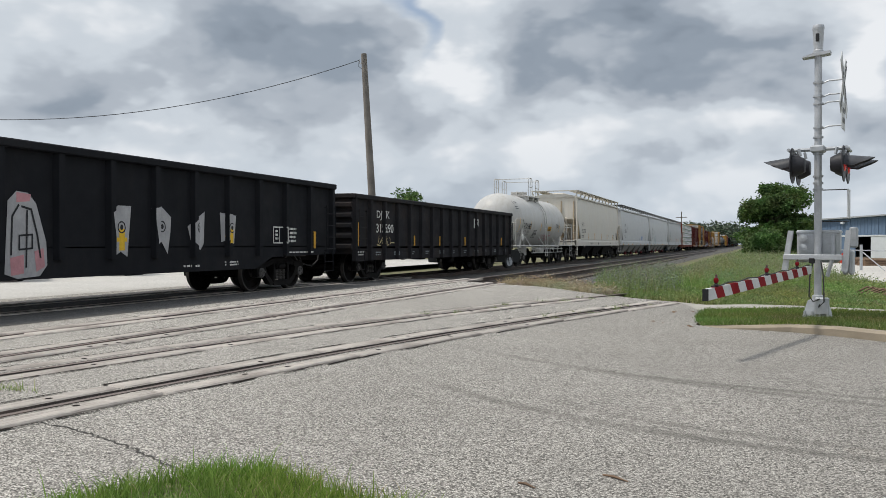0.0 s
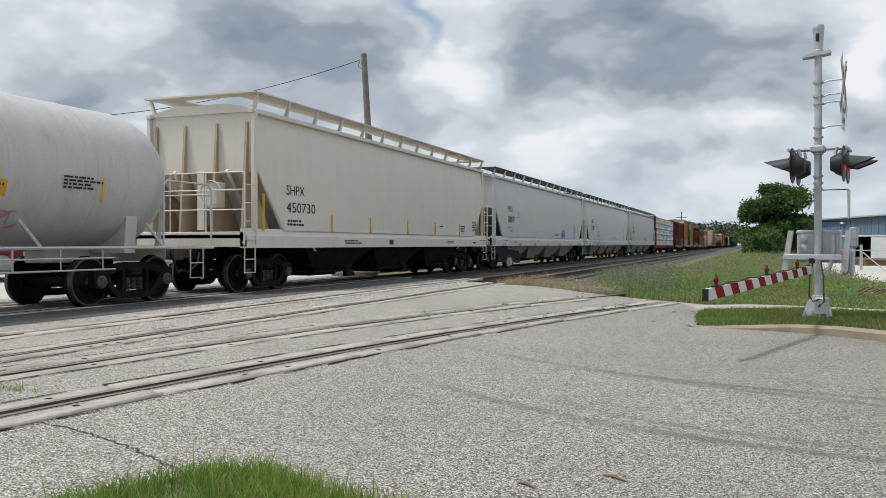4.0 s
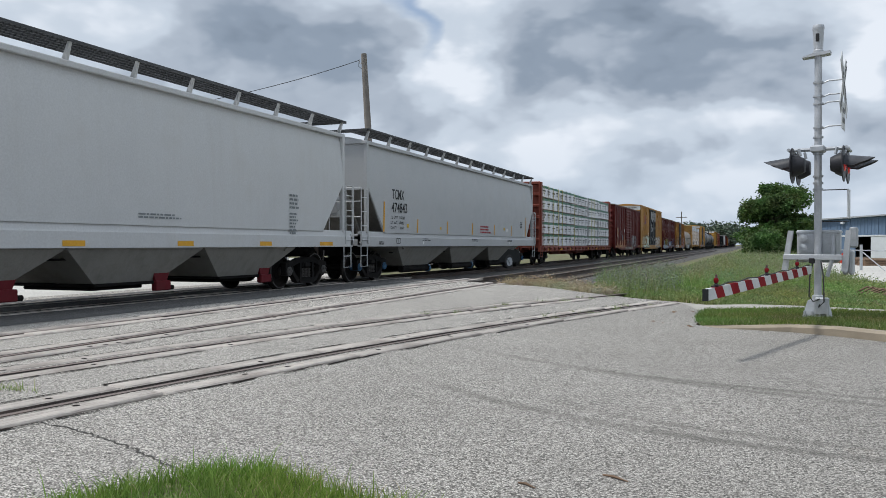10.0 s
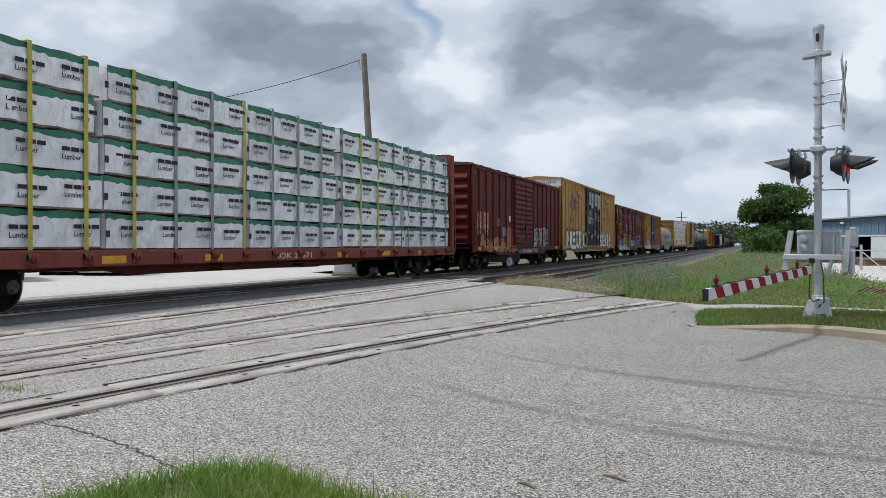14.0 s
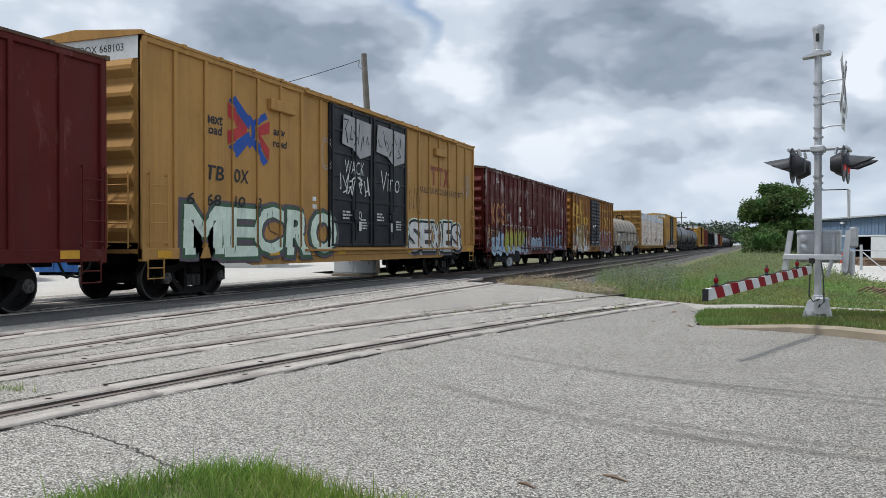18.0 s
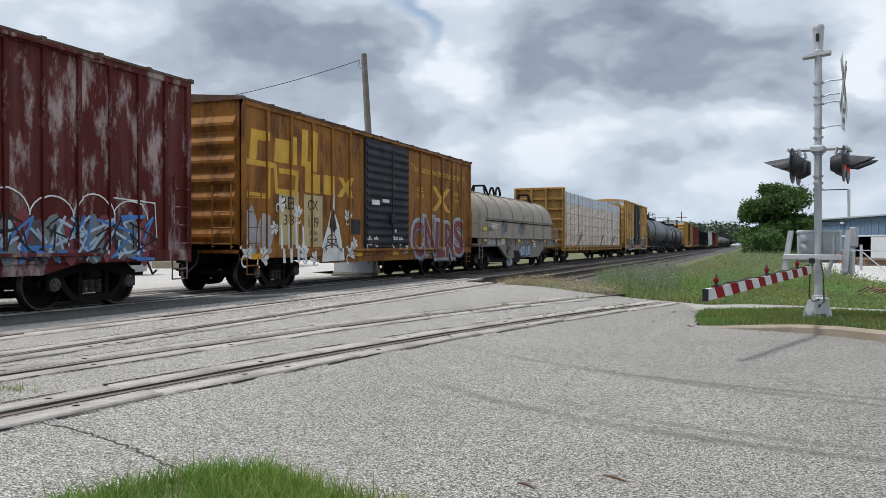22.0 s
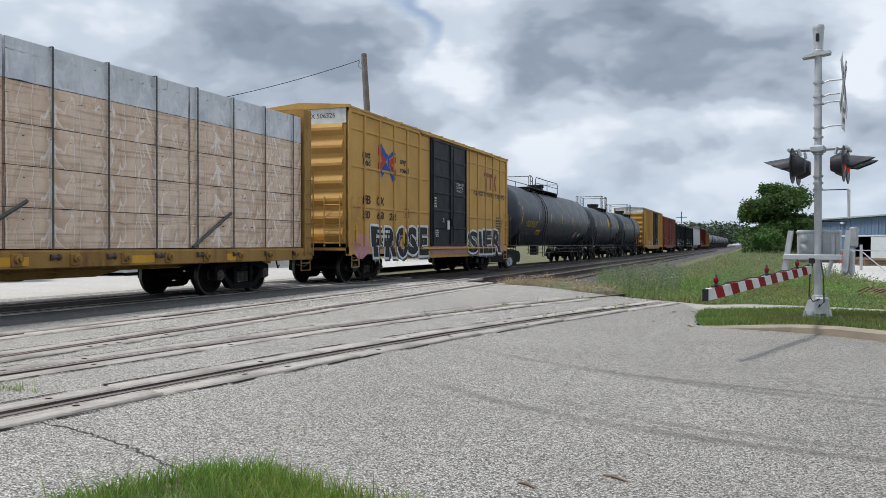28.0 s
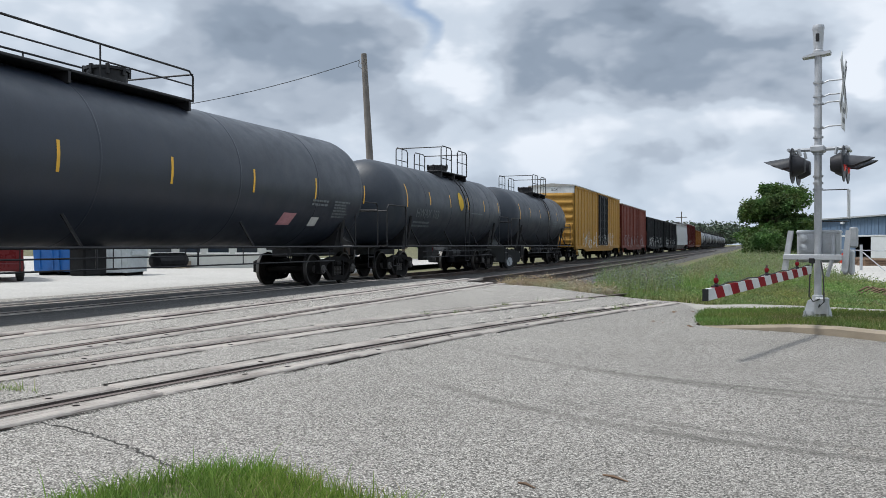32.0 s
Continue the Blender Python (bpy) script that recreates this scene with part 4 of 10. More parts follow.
    for y in (-1.4, 1.4):
        g.tube([(1.5, y, zs - 0.02), (1.5, y, 0.62)], 0.02, 5)
    for z in (0.62, 0.82):
        g.tube([(1.5, y0 + 2.9, z), (1.5, y1 - 2.9, z)], 0.016, 5)
    for i in range(8):
        y = y0 + 3.2 + (L - 6.4) * i / 7
        g.tube([(1.5, y, zs), (1.5, y, 0.62)], 0.014, 4)
    part("brake_piping", g, frame_m, car)
    b = Geo().lathe([(-0.5, 0.0), (-0.45, 0.16), (0.45, 0.16), (0.5, 0.0)], 1, (0.6, 1.6, 0.72), 12, False).box((-0.2, -0.35, 0.45), (0.2, 0.25, cz - radius + 0.05), 0.03)
    part("bottom_outlet", b, frame_m, car)
    # platform on top with manway and railing
    wy = t0 + (t1 - t0) * walk_share
    zt = cz + radius
    a, b = wy - walk_len / 2, wy + walk_len / 2
    g = Geo().box((-0.95, a, zt - 0.05), (-0.35, b, zt), 0.01).box((0.35, a, zt - 0.05), (0.95, b, zt), 0.01)
    for y in (a + 0.1, (a + b) / 2, b - 0.1):
        g.box((-0.95, y - 0.03, zt - 0.25), (0.95, y + 0.03, zt - 0.02))
    part("top_platform", g, frame_m, car)
    g = Geo()
    gate = (a + b) / 2 + gate_off
    for x in (-0.95, 0.95):
        for u, w in ((a, gate - 0.35), (gate + 0.35, b)):
            g.tube([(x, u, zt - 0.05), (x, u, zt + rail_h - 0.1), (x, u + 0.12, zt + rail_h), (x, w - 0.12, zt + rail_h), (x, w, zt + rail_h - 0.1), (x, w, zt - 0.05)], 0.022, 6)
            g.tube([(x, u, zt + rail_h * 0.5), (x, w, zt + rail_h * 0.5)], 0.018, 5)
            g.tube([(x, (u + w) / 2, zt), (x, (u + w) / 2, zt + rail_h)], 0.018, 5)
    for y in (a, b):
        g.tube([(-0.95, y, zt + rail_h - 0.05), (0.95, y, zt + rail_h - 0.05)], 0.02, 6)
    part("platform_railing", g, frame_m, car)
    my = wy + walk_len * man_share
    g = Geo().lathe([(zt - 0.1, 0.0), (zt - 0.1, 0.40), (zt + dome - 0.05, 0.40), (zt + dome - 0.04, 0.44), (zt + dome + 0.02, 0.44), (zt + dome + 0.04, 0.30), (zt + dome + 0.06, 0.001)], 2, (0, my, 0), 22, False)
    clamps = []
    for k in range(8):
        t = 2 * math.pi * k / 8
        clamps.append(Geo().box((0.42 * math.cos(t) - 0.03, my + 0.42 * math.sin(t) - 0.03, zt + dome - 0.14), (0.42 * math.cos(t) + 0.03, my + 0.42 * math.sin(t) + 0.03, zt + dome + 0.05)))
    mw = part("manway", g, frame_m if dome > 0.3 else shell, car, smooth=True)
    for q in clamps:
        part("clamp", q, frame_m, mw)
    # ladder bowed over the shell
    ly = gate if ladder_at is None else t0 + (t1 - t0) * ladder_at
    g = Geo()
    arc = [(1.5, zs - 0.6)] + [((radius + 0.09) * math.cos(q), cz + (radius + 0.09) * math.sin(q)) for q in (radians(v) for v in (-32, -10, 5, 20, 35, 50, 62))]
    arc[1] = (1.5, arc[1][1])
    for u in (-0.22, 0.22):
        g.tube([(x, ly + u, z) for x, z in arc], 0.02, 5)
    for i in range(13):
        q = i / 12 * (len(arc) - 1)
        j = min(int(q), len(arc) - 2)
        x, z = (arc[j][k] + (arc[j + 1][k] - arc[j][k]) * (q - j) for k in (0, 1))
        g.tube([(x, ly - 0.22, z), (x, ly + 0.22, z)], 0.015, 5)
    part("ladder", g, frame_m, car)
    # reflective strips on the flank
    for i in range(bands):
        y = t0 + head + 0.25 + band_first + (t1 - t0 - 2 * head - 0.5) * i / (bands - 1) + (band_shift if 0 < i else 0.0)
        long = 0.55 if i % bands == 0 else 0.34
        g = Geo()
        q0, q1 = radians(band_deg - 28 * long), radians(band_deg + 28 * long)
        for k in range(5):
            u, w = q0 + (q1 - q0) * k / 5, q0 + (q1 - q0) * (k + 1) / 5
            g.add([((radius + 0.004) * math.cos(q), y + d, cz + (radius + 0.004) * math.sin(q)) for q, d in ((u, 0), (u, 0.07), (w, 0.07), (w, 0))], [(0, 1, 2, 3)])
        part("reflector", g, mark, car)
    for s, ye in ((-1, y0), (1, y1)):
        coupler(car, ye, s)
    trucks(car, L, 1.9)
    FACES[car.name] = ("fn", lambda y, z: math.sqrt(max(0.04, (radius + 0.012) ** 2 - (z - cz) ** 2)))
    return place(car, mid)


def hopper_car(near, far, wall, label, roof_m, walk_m, top=4.30, eave=4.10, sill=1.0, half=1.55, sill_h=0.42, outlets=4, end_dark=None, shade_m=None, walk_solid=False, blue=False, curved=False, belly_shade=None):
    L, mid = far - near, (near + far) / 2
    car = thing("hopper_car", Matrix(), label, "covered hopper car", "freight train cars")
    y0, y1, h = -L / 2, L / 2, half
    zs = sill + sill_h
    # outline of the flank: the lower corners are cut away above the trucks
    cut = 1.7
    slope_top = eave - 1.35
    for s in (-1, 1):
        g = Geo()
        # bulged flank in strips
        ys = [y0 + 0.55, y0 + 0.62, y0 + cut, y1 - cut, y1 - 0.62, y1 - 0.55]
        cols = []
        def flank(z):
            t = (z - zs) / (eave - zs)
            return h - 0.01 - (0.13 * max(0.0, t - 0.45) ** 2 / 0.3) - 0.06 * (1 - min(1.0, t / 0.2)) * 0
        zn = [zs + (eave - zs) * i / 8 for i in range(9)]
        def y_low(z, sgn):
            edge = slope_top
            if z >= edge:
                return 0.55
            return 0.55 + (cut - 0.55) * min(1.0, (edge - z) / (edge - zs))
        vs, fs = [], []
        for z in zn:
            e = y_low(z, 1)
            for y in (y0 + e, y1 - e):
                vs.append((s * flank(z), y, z))
        for i in range(8):
            fs.append((2 * i, 2 * i + 1, 2 * i + 3, 2 * i + 2))
        g.add(vs, fs)
        part("flank", g, wall, car, smooth=True)
        # side sill
        part("side_sill", Geo().prism([(s * (h - 0.10), sill), (s * h, sill), (s * h, zs - 0.14), (s * (h - 0.014), zs - 0.11), (s * (h - 0.05), zs + 0.03), (s * (h - 0.10), zs + 0.03)], 1, y0, y1), wall, car)
        part("eave_rail", Geo().box((s * (h - 0.17), y0 + 0.4, eave - 0.06), (s * (h - 0.03), y1 - 0.4, eave + 0.05), 0.015), wall, car)
        # end posts of the flank
        for ye, d in ((y0, 1), (y1, -1)):
            g = Geo().box((s * (h - 0.12), ye + d * 0.45, zs - 0.02), (s * (h - 0.015), ye + d * 0.58, eave), 0.012)
            part("end_post", g, wall, car)
            g = Geo().tube([(s * (h - 0.06), ye + d * cut, zs), (s * (h - 0.04), ye + d * 0.58, slope_top)], 0.035, 6)
            part("slope_edge", g, wall, car)
    # slope sheets, ends and roof
    for ye, d in ((y0, 1), (y1, -1)):
        g = Geo().prism([(ye + d * 0.57, slope_top), (ye + d * 3.4, sill - 0.1), (ye + d * 3.45, sill - 0.08), (ye + d * 0.62, slope_top)], 0, -h + 0.1, h - 0.1)
        part("slope_sheet", g, shade_m or wall, car)
    for ye, d in ((y0, 1), (y1, -1)):
        g = Geo().box((-h + 0.12, ye + d * 0.55, slope_top - 0.05), (h - 0.12, ye + d * 0.59, eave))
        g.prism([(-h + 0.12, eave - 0.01), (h - 0.12, eave - 0.01), (0.7, top - 0.02), (-0.7, top - 0.02)], 1, ye + d * 0.55, ye + d * 0.59)
        part("end_sheet", g, wall, car)
        g = Geo().box((-0.1, ye + d * 0.5, zs), (0.1, ye + d * 0.62, slope_top), 0.01).box((-h + 0.1, ye, zs - 0.2), (h - 0.1, ye + d * 1.5, zs - 0.12))
        for x in (-0.75, 0.75):
            g.tube([(x, ye + d * 0.5, slope_top), (x, ye + d * 1.6, zs - 0.1)], 0.05, 6)
        part("end_frame", g, shade_m or wall, car)
        if curved:
            # tapered gussets that carry the end of the body
            for x in (-1.28, -0.45, 0.45, 1.28):
                part("end_gusset", Geo().prism([(ye + d * 0.30, zs - 0.15), (ye + d * 1.5, zs - 0.15), (ye + d * 0.60, slope_top), (ye + d * 0.60, eave - 0.25), (ye + d * 0.50, eave - 0.25)], 0, x - 0.03, x + 0.03), END_TAN, car, "tan end gusset")
    g = Geo().prism([(-h + 0.1, eave - 0.02), (-h + 0.12, eave + 0.06), (-0.75, top), (0.75, top), (h - 0.12, eave + 0.06), (h - 0.1, eave - 0.02)], 1, y0 + 0.5, y1 - 0.5)
    part("roof", g, roof_m, car)
    # hatch covers in the middle of the roof
    for i in range(4):
        y = y0 + 1.6 + (L - 3.2) * (i + 0.5) / 4
        part("hatch_cover", Geo().box((-0.35, y - (L - 3.6) / 8, top), (0.35, y + (L - 3.6) / 8, top + 0.16), 0.04), roof_m, car)
    # running boards over the eaves, on brackets
    for s in (-1, 1):
        g = Geo()
        xa, xb = s * (h - 0.74), s * (h + 0.02)
        zb = top + (0.17 if not walk_solid else 0.22)
        if walk_solid:
            g.box((xa, y0 + 0.5, zb), (xb, y1 - 0.5, zb + 0.03))
        else:
            n = int(L / 0.11)
            for i in range(n + 1):
                y = y0 + 0.45 + (L - 0.9) * i / n
                g.box((xa, y - 0.012, zb), (xb, y + 0.012, zb + 0.03))
            for k in range(6):
                x = xa + (xb - xa) * k / 5
                g.box((x - 0.014, y0 + 0.45, zb - 0.012), (x + 0.014, y1 - 0.45, zb + 0.034))
        for ye in (y0 + 0.6, y1 - 0.6):
            if s > 0:
                part("end_board", Geo().box((-h, ye - 0.22, zb - 0.02), (h, ye + 0.22, zb + 0.02)), walk_m, car)
        part("running_board", g, walk_m, car, "dark steel grating" if not walk_solid else "")
        n = 12
        for i in range(n + 1):
            y = y0 + 0.6 + (L - 1.2) * i / n
            part("board_bracket", Geo().prism([(xb * 0.99, zb), (xb * 0.99 - s * 0.05, zb), (s * (h - 0.2), eave + 0.04), (s * (h - 0.1), eave)], 1, y - 0.03, y + 0.03), wall, car)
    # hopper outlets below
    span = L - 2 * 2.9
    for i in range(outlets):
        ya = y0 + 2.9 + span * i / outlets
        yb = ya + span / outlets
        ym = (ya + yb) / 2
        g = Geo()
        w = 0.28
        za = sill - 0.03
        topv = [(-h + 0.12, ya + 0.03, za), (h - 0.12, ya + 0.03, za), (h - 0.12, yb - 0.03, za), (-h + 0.12, yb - 0.03, za)]
        hb = (yb - ya) * 0.23
        midv = [(-1.05, ym - hb, 0.34), (1.05, ym - hb, 0.34), (1.05, ym + hb, 0.34), (-1.05, ym + hb, 0.34)]
        g.add(topv + midv, [(0, 1, 5, 4), (1, 2, 6, 5), (2, 3, 7, 6), (3, 0, 4, 7), (4, 5, 6, 7)])
        g.box((-h + 0.12, ya + 0.03, za), (h - 0.12, yb - 0.03, sill + 0.05))
        # bays use the shaded copy of the body colour where one is given
        part("hopper_bottom", g, belly_shade or shade_m or wall, car)
        if blue:
            # a discharge pipe along the bay, capped at both ends
            pipe = part("outlet_gate", Geo().box((-1.1, ym - hb, 0.28), (1.1, ym + hb, 0.34), 0.01).lathe([(ym - w * 4.2, 0.0), (ym - w * 4.2, 0.11), (ym + w * 4.2, 0.11), (ym + w * 4.2, 0.0)], 1, (1.0, 0, 0.21), 12, False), UNDER, car)
            for e in (1,):
                part("pipe_cap", Geo().lathe([(ym + e * w * 4.2, 0.0), (ym + e * w * 4.2, 0.14), (ym + e * (w * 4.2 + 0.12), 0.14), (ym + e * (w * 4.2 + 0.14), 0.06), (ym + e * (w * 4.2 + 0.2), 0.0)], 1, (1.0, 0, 0.21), 12, False), CAPBLUE, pipe, "blue hose cap")
        else:
            o = Geo().box((-1.12, ym - hb - 0.04, 0.28), (1.12, ym + hb + 0.1, 0.34), 0.01).box((-0.85, ym - hb * 0.8, 0.20), (0.85, ym + hb * 0.8, 0.28), 0.03)
            gate = part("outlet_gate", o, UNDER, car)
            for x in (-1.12, 1.12):
                gy = ym + hb + 0.02
                gw = part("gate_gear", Geo().box((x - 0.07, gy - 0.20, 0.14), (x + 0.07, gy + 0.24, 0.34), 0.02), GATER if shade_m else UNDER, gate, "dark red gate gear" if shade_m else "")
                part("gear_shaft", Geo().lathe([(gy - 0.1, 0.0), (gy - 0.1, 0.05), (gy + 0.36, 0.05), (gy + 0.37, 0.0)], 1, (x, 0, 0.19), 10, False), UNDER, gw)
                part("gear_plate", Geo().prism([(gy - 0.24, 0.54), (gy + 0.26, 0.54), (gy + 0.16, 0.33), (gy - 0.16, 0.33)], 0, x - 0.05, x + 0.02), GATER if shade_m else UNDER, gw)
    # ladders, railings and brake rig at the ends
    for ye, d in ((y0, 1), (y1, -1)):
        for s in (-1, 1):
            x = s * (h + 0.02)
            ladder(car, x, min(ye, ye + d * 0.46), zs - 0.35, zs + 1.3, 0.46, 4, wall)
            step_iron(car, s * (h - 0.02), min(ye + d * 0.06, ye + d * 0.5), 0.42, sill + 0.05, 0.42, wall)
        g = Geo()
        for z in (zs + 0.45, zs + 0.9, zs + 1.3):
            g.tube([(-h, ye + d * 0.04, z), (h, ye + d * 0.04, z)], 0.016, 5)
        for x in (-h, -0.5, 0.5, h):
            g.tube([(x, ye + d * 0.04, zs - 0.2), (x, ye + d * 0.04, zs + 1.3)], 0.016, 5)
        part("end_railing", g, wall, car)
        part("end_sill", Geo().box((-h, ye, sill + 0.02), (h, ye + d * 0.12, zs - 0.05), 0.012), wall, car)
        coupler(car, ye, -d)
    g = Geo().lathe([(y0 + 0.12, 0.28), (y0 + 0.15, 0.29), (y0 + 0.18, 0.28)], 1, (0.55, 0, zs + 0.85), 18, False)
    g.box((0.4, y0 + 0.15, zs + 0.5), (0.7, y0 + 0.5, zs + 1.1), 0.02)
    part("hand_brake", g, wall, car)
    g = Geo().tube([(1.1, y0 + 3.0, 0.8), (1.1, y1 - 3.0, 0.8)], 0.02, 5)
    part("train_pipe", g, UNDER, car)
    part("stub_sill", Geo().box((-0.3, y0, 0.72), (0.3, y0 + 3.4, 1.05), 0.02), UNDER, car)
    part("stub_sill", Geo().box((-0.3, y1 - 3.4, 0.72), (0.3, y1, 1.05), 0.02), UNDER, car)
    FACES[car.name] = ("fn", lambda y, z: (h + 0.004 if z < zs else h - 0.004 - 0.433 * max(0.0, (z - zs) / (eave - zs) - 0.45) ** 2))
    trucks(car, L, 1.75, blue)
    return place(car, mid)


LOADS = []     # (load, y of its own at 16 s, x, z)


def lumber_car(near, far, top, deck, paint_m, label, half=1.55):
    L, mid = far - near, (near + far) / 2
    car = thing("lumber_car", Matrix(), label, "centre-beam flat car", "freight train cars")
    y0, y1, h = -L / 2, L / 2, half
    b = deck - 0.30
    g = Geo().box((-h + 0.02, y0, deck - 0.07), (h - 0.02, y1, deck))
    for s in (-1, 1):
        g.box((s * (h - 0.12), y0, b), (s * h, y1, deck - 0.02), 0.012)
    part("deck", g, paint_m, car)
    for ye, d in ((y0, 1), (y1, -1)):
        g = Geo().box((-h, ye + d * 0.30, deck), (h, ye + d * 0.38, top))
        part("bulkhead", g, paint_m, car)
        for x in (-h, -0.52, 0.40, h - 0.12):
            part("bulkhead_post", Geo().box((x, ye + d * 0.08, deck - 0.1), (x + 0.12, ye + d * 0.32, top + 0.005), 0.015), paint_m, car)
        for i in range(6):
            z = deck + 0.35 + (top - deck - 0.4) * i / 5
            part("bulkhead_rib", Geo().prism([(ye + d * 0.30, z - 0.09), (ye + d * 0.16, z - 0.05), (ye + d * 0.16, z + 0.05), (ye + d * 0.30, z + 0.09)], 0, -h + 0.1, h - 0.1), paint_m, car)
        part("corner_plate", Geo().box((h - 0.04, ye + d * 0.08, deck - 0.1), (h + 0.01, ye + d * 0.42, top), 0.01), paint_m, car)
        ladder(car, h - 1.1, ye - d * 0.02, deck - 0.2, deck + 2.0, 0.5, 6, paint_m, axis=0, off=-d * 0.1)
        ladder(car, h + 0.06, min(ye + d * 0.08, ye + d * 0.5), deck - 0.2, deck + 2.0, 0.42, 6, paint_m)
        step_iron(car, h - 0.02, min(ye + d * 0.1, ye + d * 0.55), 0.4, b + 0.1, 0.45, paint_m)
        coupler(car, ye, -d)
    part("centre_beam", Geo().box((-0.06, y0 + 0.4, deck), (0.06, y1 - 0.4, top - 0.1)).box((-0.16, y0 + 0.35, top - 0.12), (0.16, y1 - 0.35, top - 0.02), 0.02), paint_m, car)
    n = 19
    for i in range(n):
        y = y0 + 0.9 + (L - 1.8) * i / (n - 1)
        w = Geo().lathe([(h - 0.02, 0.03), (h + 0.03, 0.075), (h + 0.09, 0.075), (h + 0.10, 0.04), (h + 0.14, 0.04)], 0, (0, y, b + 0.16), 10, True)
        w.box((h - 0.02, y - 0.10, b + 0.04), (h + 0.04, y + 0.10, b + 0.24), 0.01)
        part("strap_winch", w, paint_m, car)
    underframe(car, L, deck - 0.08, paint_m)
    g = Geo().prism([(y0 + 5, b + 0.02), (y0 + 6.5, b - 0.22), (y1 - 6.5, b - 0.22), (y1 - 5, b + 0.02)], 0, 0.5, 0.6)
    part("fish_belly", g, paint_m, car)
    trucks(car, L, 2.4)
    return place(car, mid)


def coil_car(near, far, label):
    L, mid = far - near, (near + far) / 2
    car = thing("coil_car", Matrix(), label, "coil car", "freight train cars")
    y0, y1 = -L / 2, L / 2
    hood = paint("weathered_hood", (0.35, 0.31, 0.265), dirt=(0.17, 0.13, 0.10), dirt_amt=0.7, streak=0.6, streak_col=(0.17, 0.14, 0.115), peel=(0.36, 0.33, 0.29), peel_amt=0.4, peel_at=0.58)
    base = paint("weathered_grey_frame", (0.26, 0.235, 0.205), dirt=(0.12, 0.09, 0.07), dirt_amt=0.7, streak=0.5)
    h = 1.5
    # hood: vertical skirt then a half-round top with rounded ends
    prof = [(h, 1.35), (h, 2.25)] + [(h * math.cos(q) ** 0.75 if q < 1.55 else 0.0, 2.25 + 1.15 * math.sin(q)) for q in (radians(a) for a in (15, 30, 45, 60, 75, 90))]
    prof = prof + [(-x, z) for x, z in prof[-2::-1]]
    g = Geo()
    stations = [(y0 + 0.75, 0.80), (y0 + 0.85, 0.92), (y0 + 1.05, 0.985), (y0 + 1.3, 1.0), (y1 - 1.3, 1.0), (y1 - 1.05, 0.985), (y1 - 0.85, 0.92), (y1 - 0.75, 0.80)]
    vs, n = [], len(prof)
    for y, k in stations:
        vs += [(x * k, y, 1.35 + (z - 1.35) * k) for x, z in prof]
    fs = [(i * n + j, i * n + j + 1, (i + 1) * n + j + 1, (i + 1) * n + j) for i in range(len(stations) - 1) for j in range(n - 1)]
    fs += [tuple(range(n)), tuple(range(len(vs) - n, len(vs)))]
    g.add(vs, fs)
    part("hood", g, hood, car, "weathered beige rounded cover", smooth=True)
    for i in range(7):
        y = y0 + 1.4 + (L - 2.8) * i / 6
        g = Geo()
        g.tube([(x * 1.01, y, 1.35 + (z - 1.35) * 1.01) for x, z in prof], 0.025, 5)
        part("hood_rib", g, hood, car)
    part("hood_rail", Geo().box((h - 0.01, y0 + 1.2, 2.2), (h + 0.04, y1 - 1.2, 2.28), 0.01), hood, car)
    rod = Geo().tube([(h + 0.03, y0 + 1.0 + (L - 2.0) * k / 24, 2.10 + 0.012 * (k % 2)) for k in range(25)], 0.022, 5)
    part("tie_rod", rod, UNDER, car)
    part("top_beam", Geo().box((-0.09, -5.2, 3.44), (0.09, 5.6, 3.53), 0.015), base, car, "grey steel beam along the ridge")
    for y in (-2.6, 5.4):
        g = Geo()
        for x in (-0.42, 0.42):
            g.tube([(x, y - 0.32, 3.28), (x * 0.6, y - 0.05, 3.86), (x * 0.6, y + 0.05, 3.86), (x, y + 0.32, 3.28)], 0.05, 6)
        g.box((-0.28, y - 0.09, 3.82), (0.28, y + 0.09, 3.90), 0.01)
        part("lifting_bracket", g, UNDER, car)
    for x in (-0.16, 0.16):
        g = Geo().tube([(x, -0.05 + 0.38 * math.cos(radians(q)), 3.52 + 0.40 * math.sin(radians(q))) for q in range(0, 181, 15)], 0.06, 6)
        part("lifting_loop", g, UNDER, car)
    # trough body with a deep middle
    for s in (-1, 1):
        g = Geo().prism([(y0 + 0.35, 1.36), (y0 + 0.35, 1.0), (y0 + 3.0, 0.98), (y0 + 4.3, 0.42), (y1 - 4.3, 0.42), (y1 - 3.0, 0.98), (y1 - 0.35, 1.0), (y1 - 0.35, 1.36)], 0, s * (h - 0.10), s * (h + 0.02))
        part("side_plate", g, base, car)
        for i in range(9):
            y = y0 + 1.0 + (L - 2.0) * i / 8
            part("stake", Geo().box((s * (h + 0.02), y - 0.05, 1.02), (s * (h + 0.06), y + 0.05, 1.36), 0.01), base, car)
        part("walkway", Geo().box((s * (h - 0.02), y0, 1.33), (s * (h + 0.12), y1, 1.37), 0.008), base, car)
    part("floor", Geo().box((-h + 0.1, y0 + 0.3, 0.95), (h - 0.1, y1 - 0.3, 1.05)), base, car)
    for ye, d in ((y0, 1), (y1, -1)):
        g = Geo().box((-h, ye, 1.02), (h, ye + d * 0.7, 1.10))
        part("end_platform", g, base, car)
        g = Geo()
        for x in (-h, -0.5, 0.5, h):
            g.tube([(x, ye + d * 0.04, 1.05), (x, ye + d * 0.04, 2.0)], 0.018, 5)
        for z in (1.55, 2.0):
            g.tube([(-h, ye + d * 0.04, z), (h, ye + d * 0.04, z)], 0.018, 5)
        part("end_railing", g, base, car)
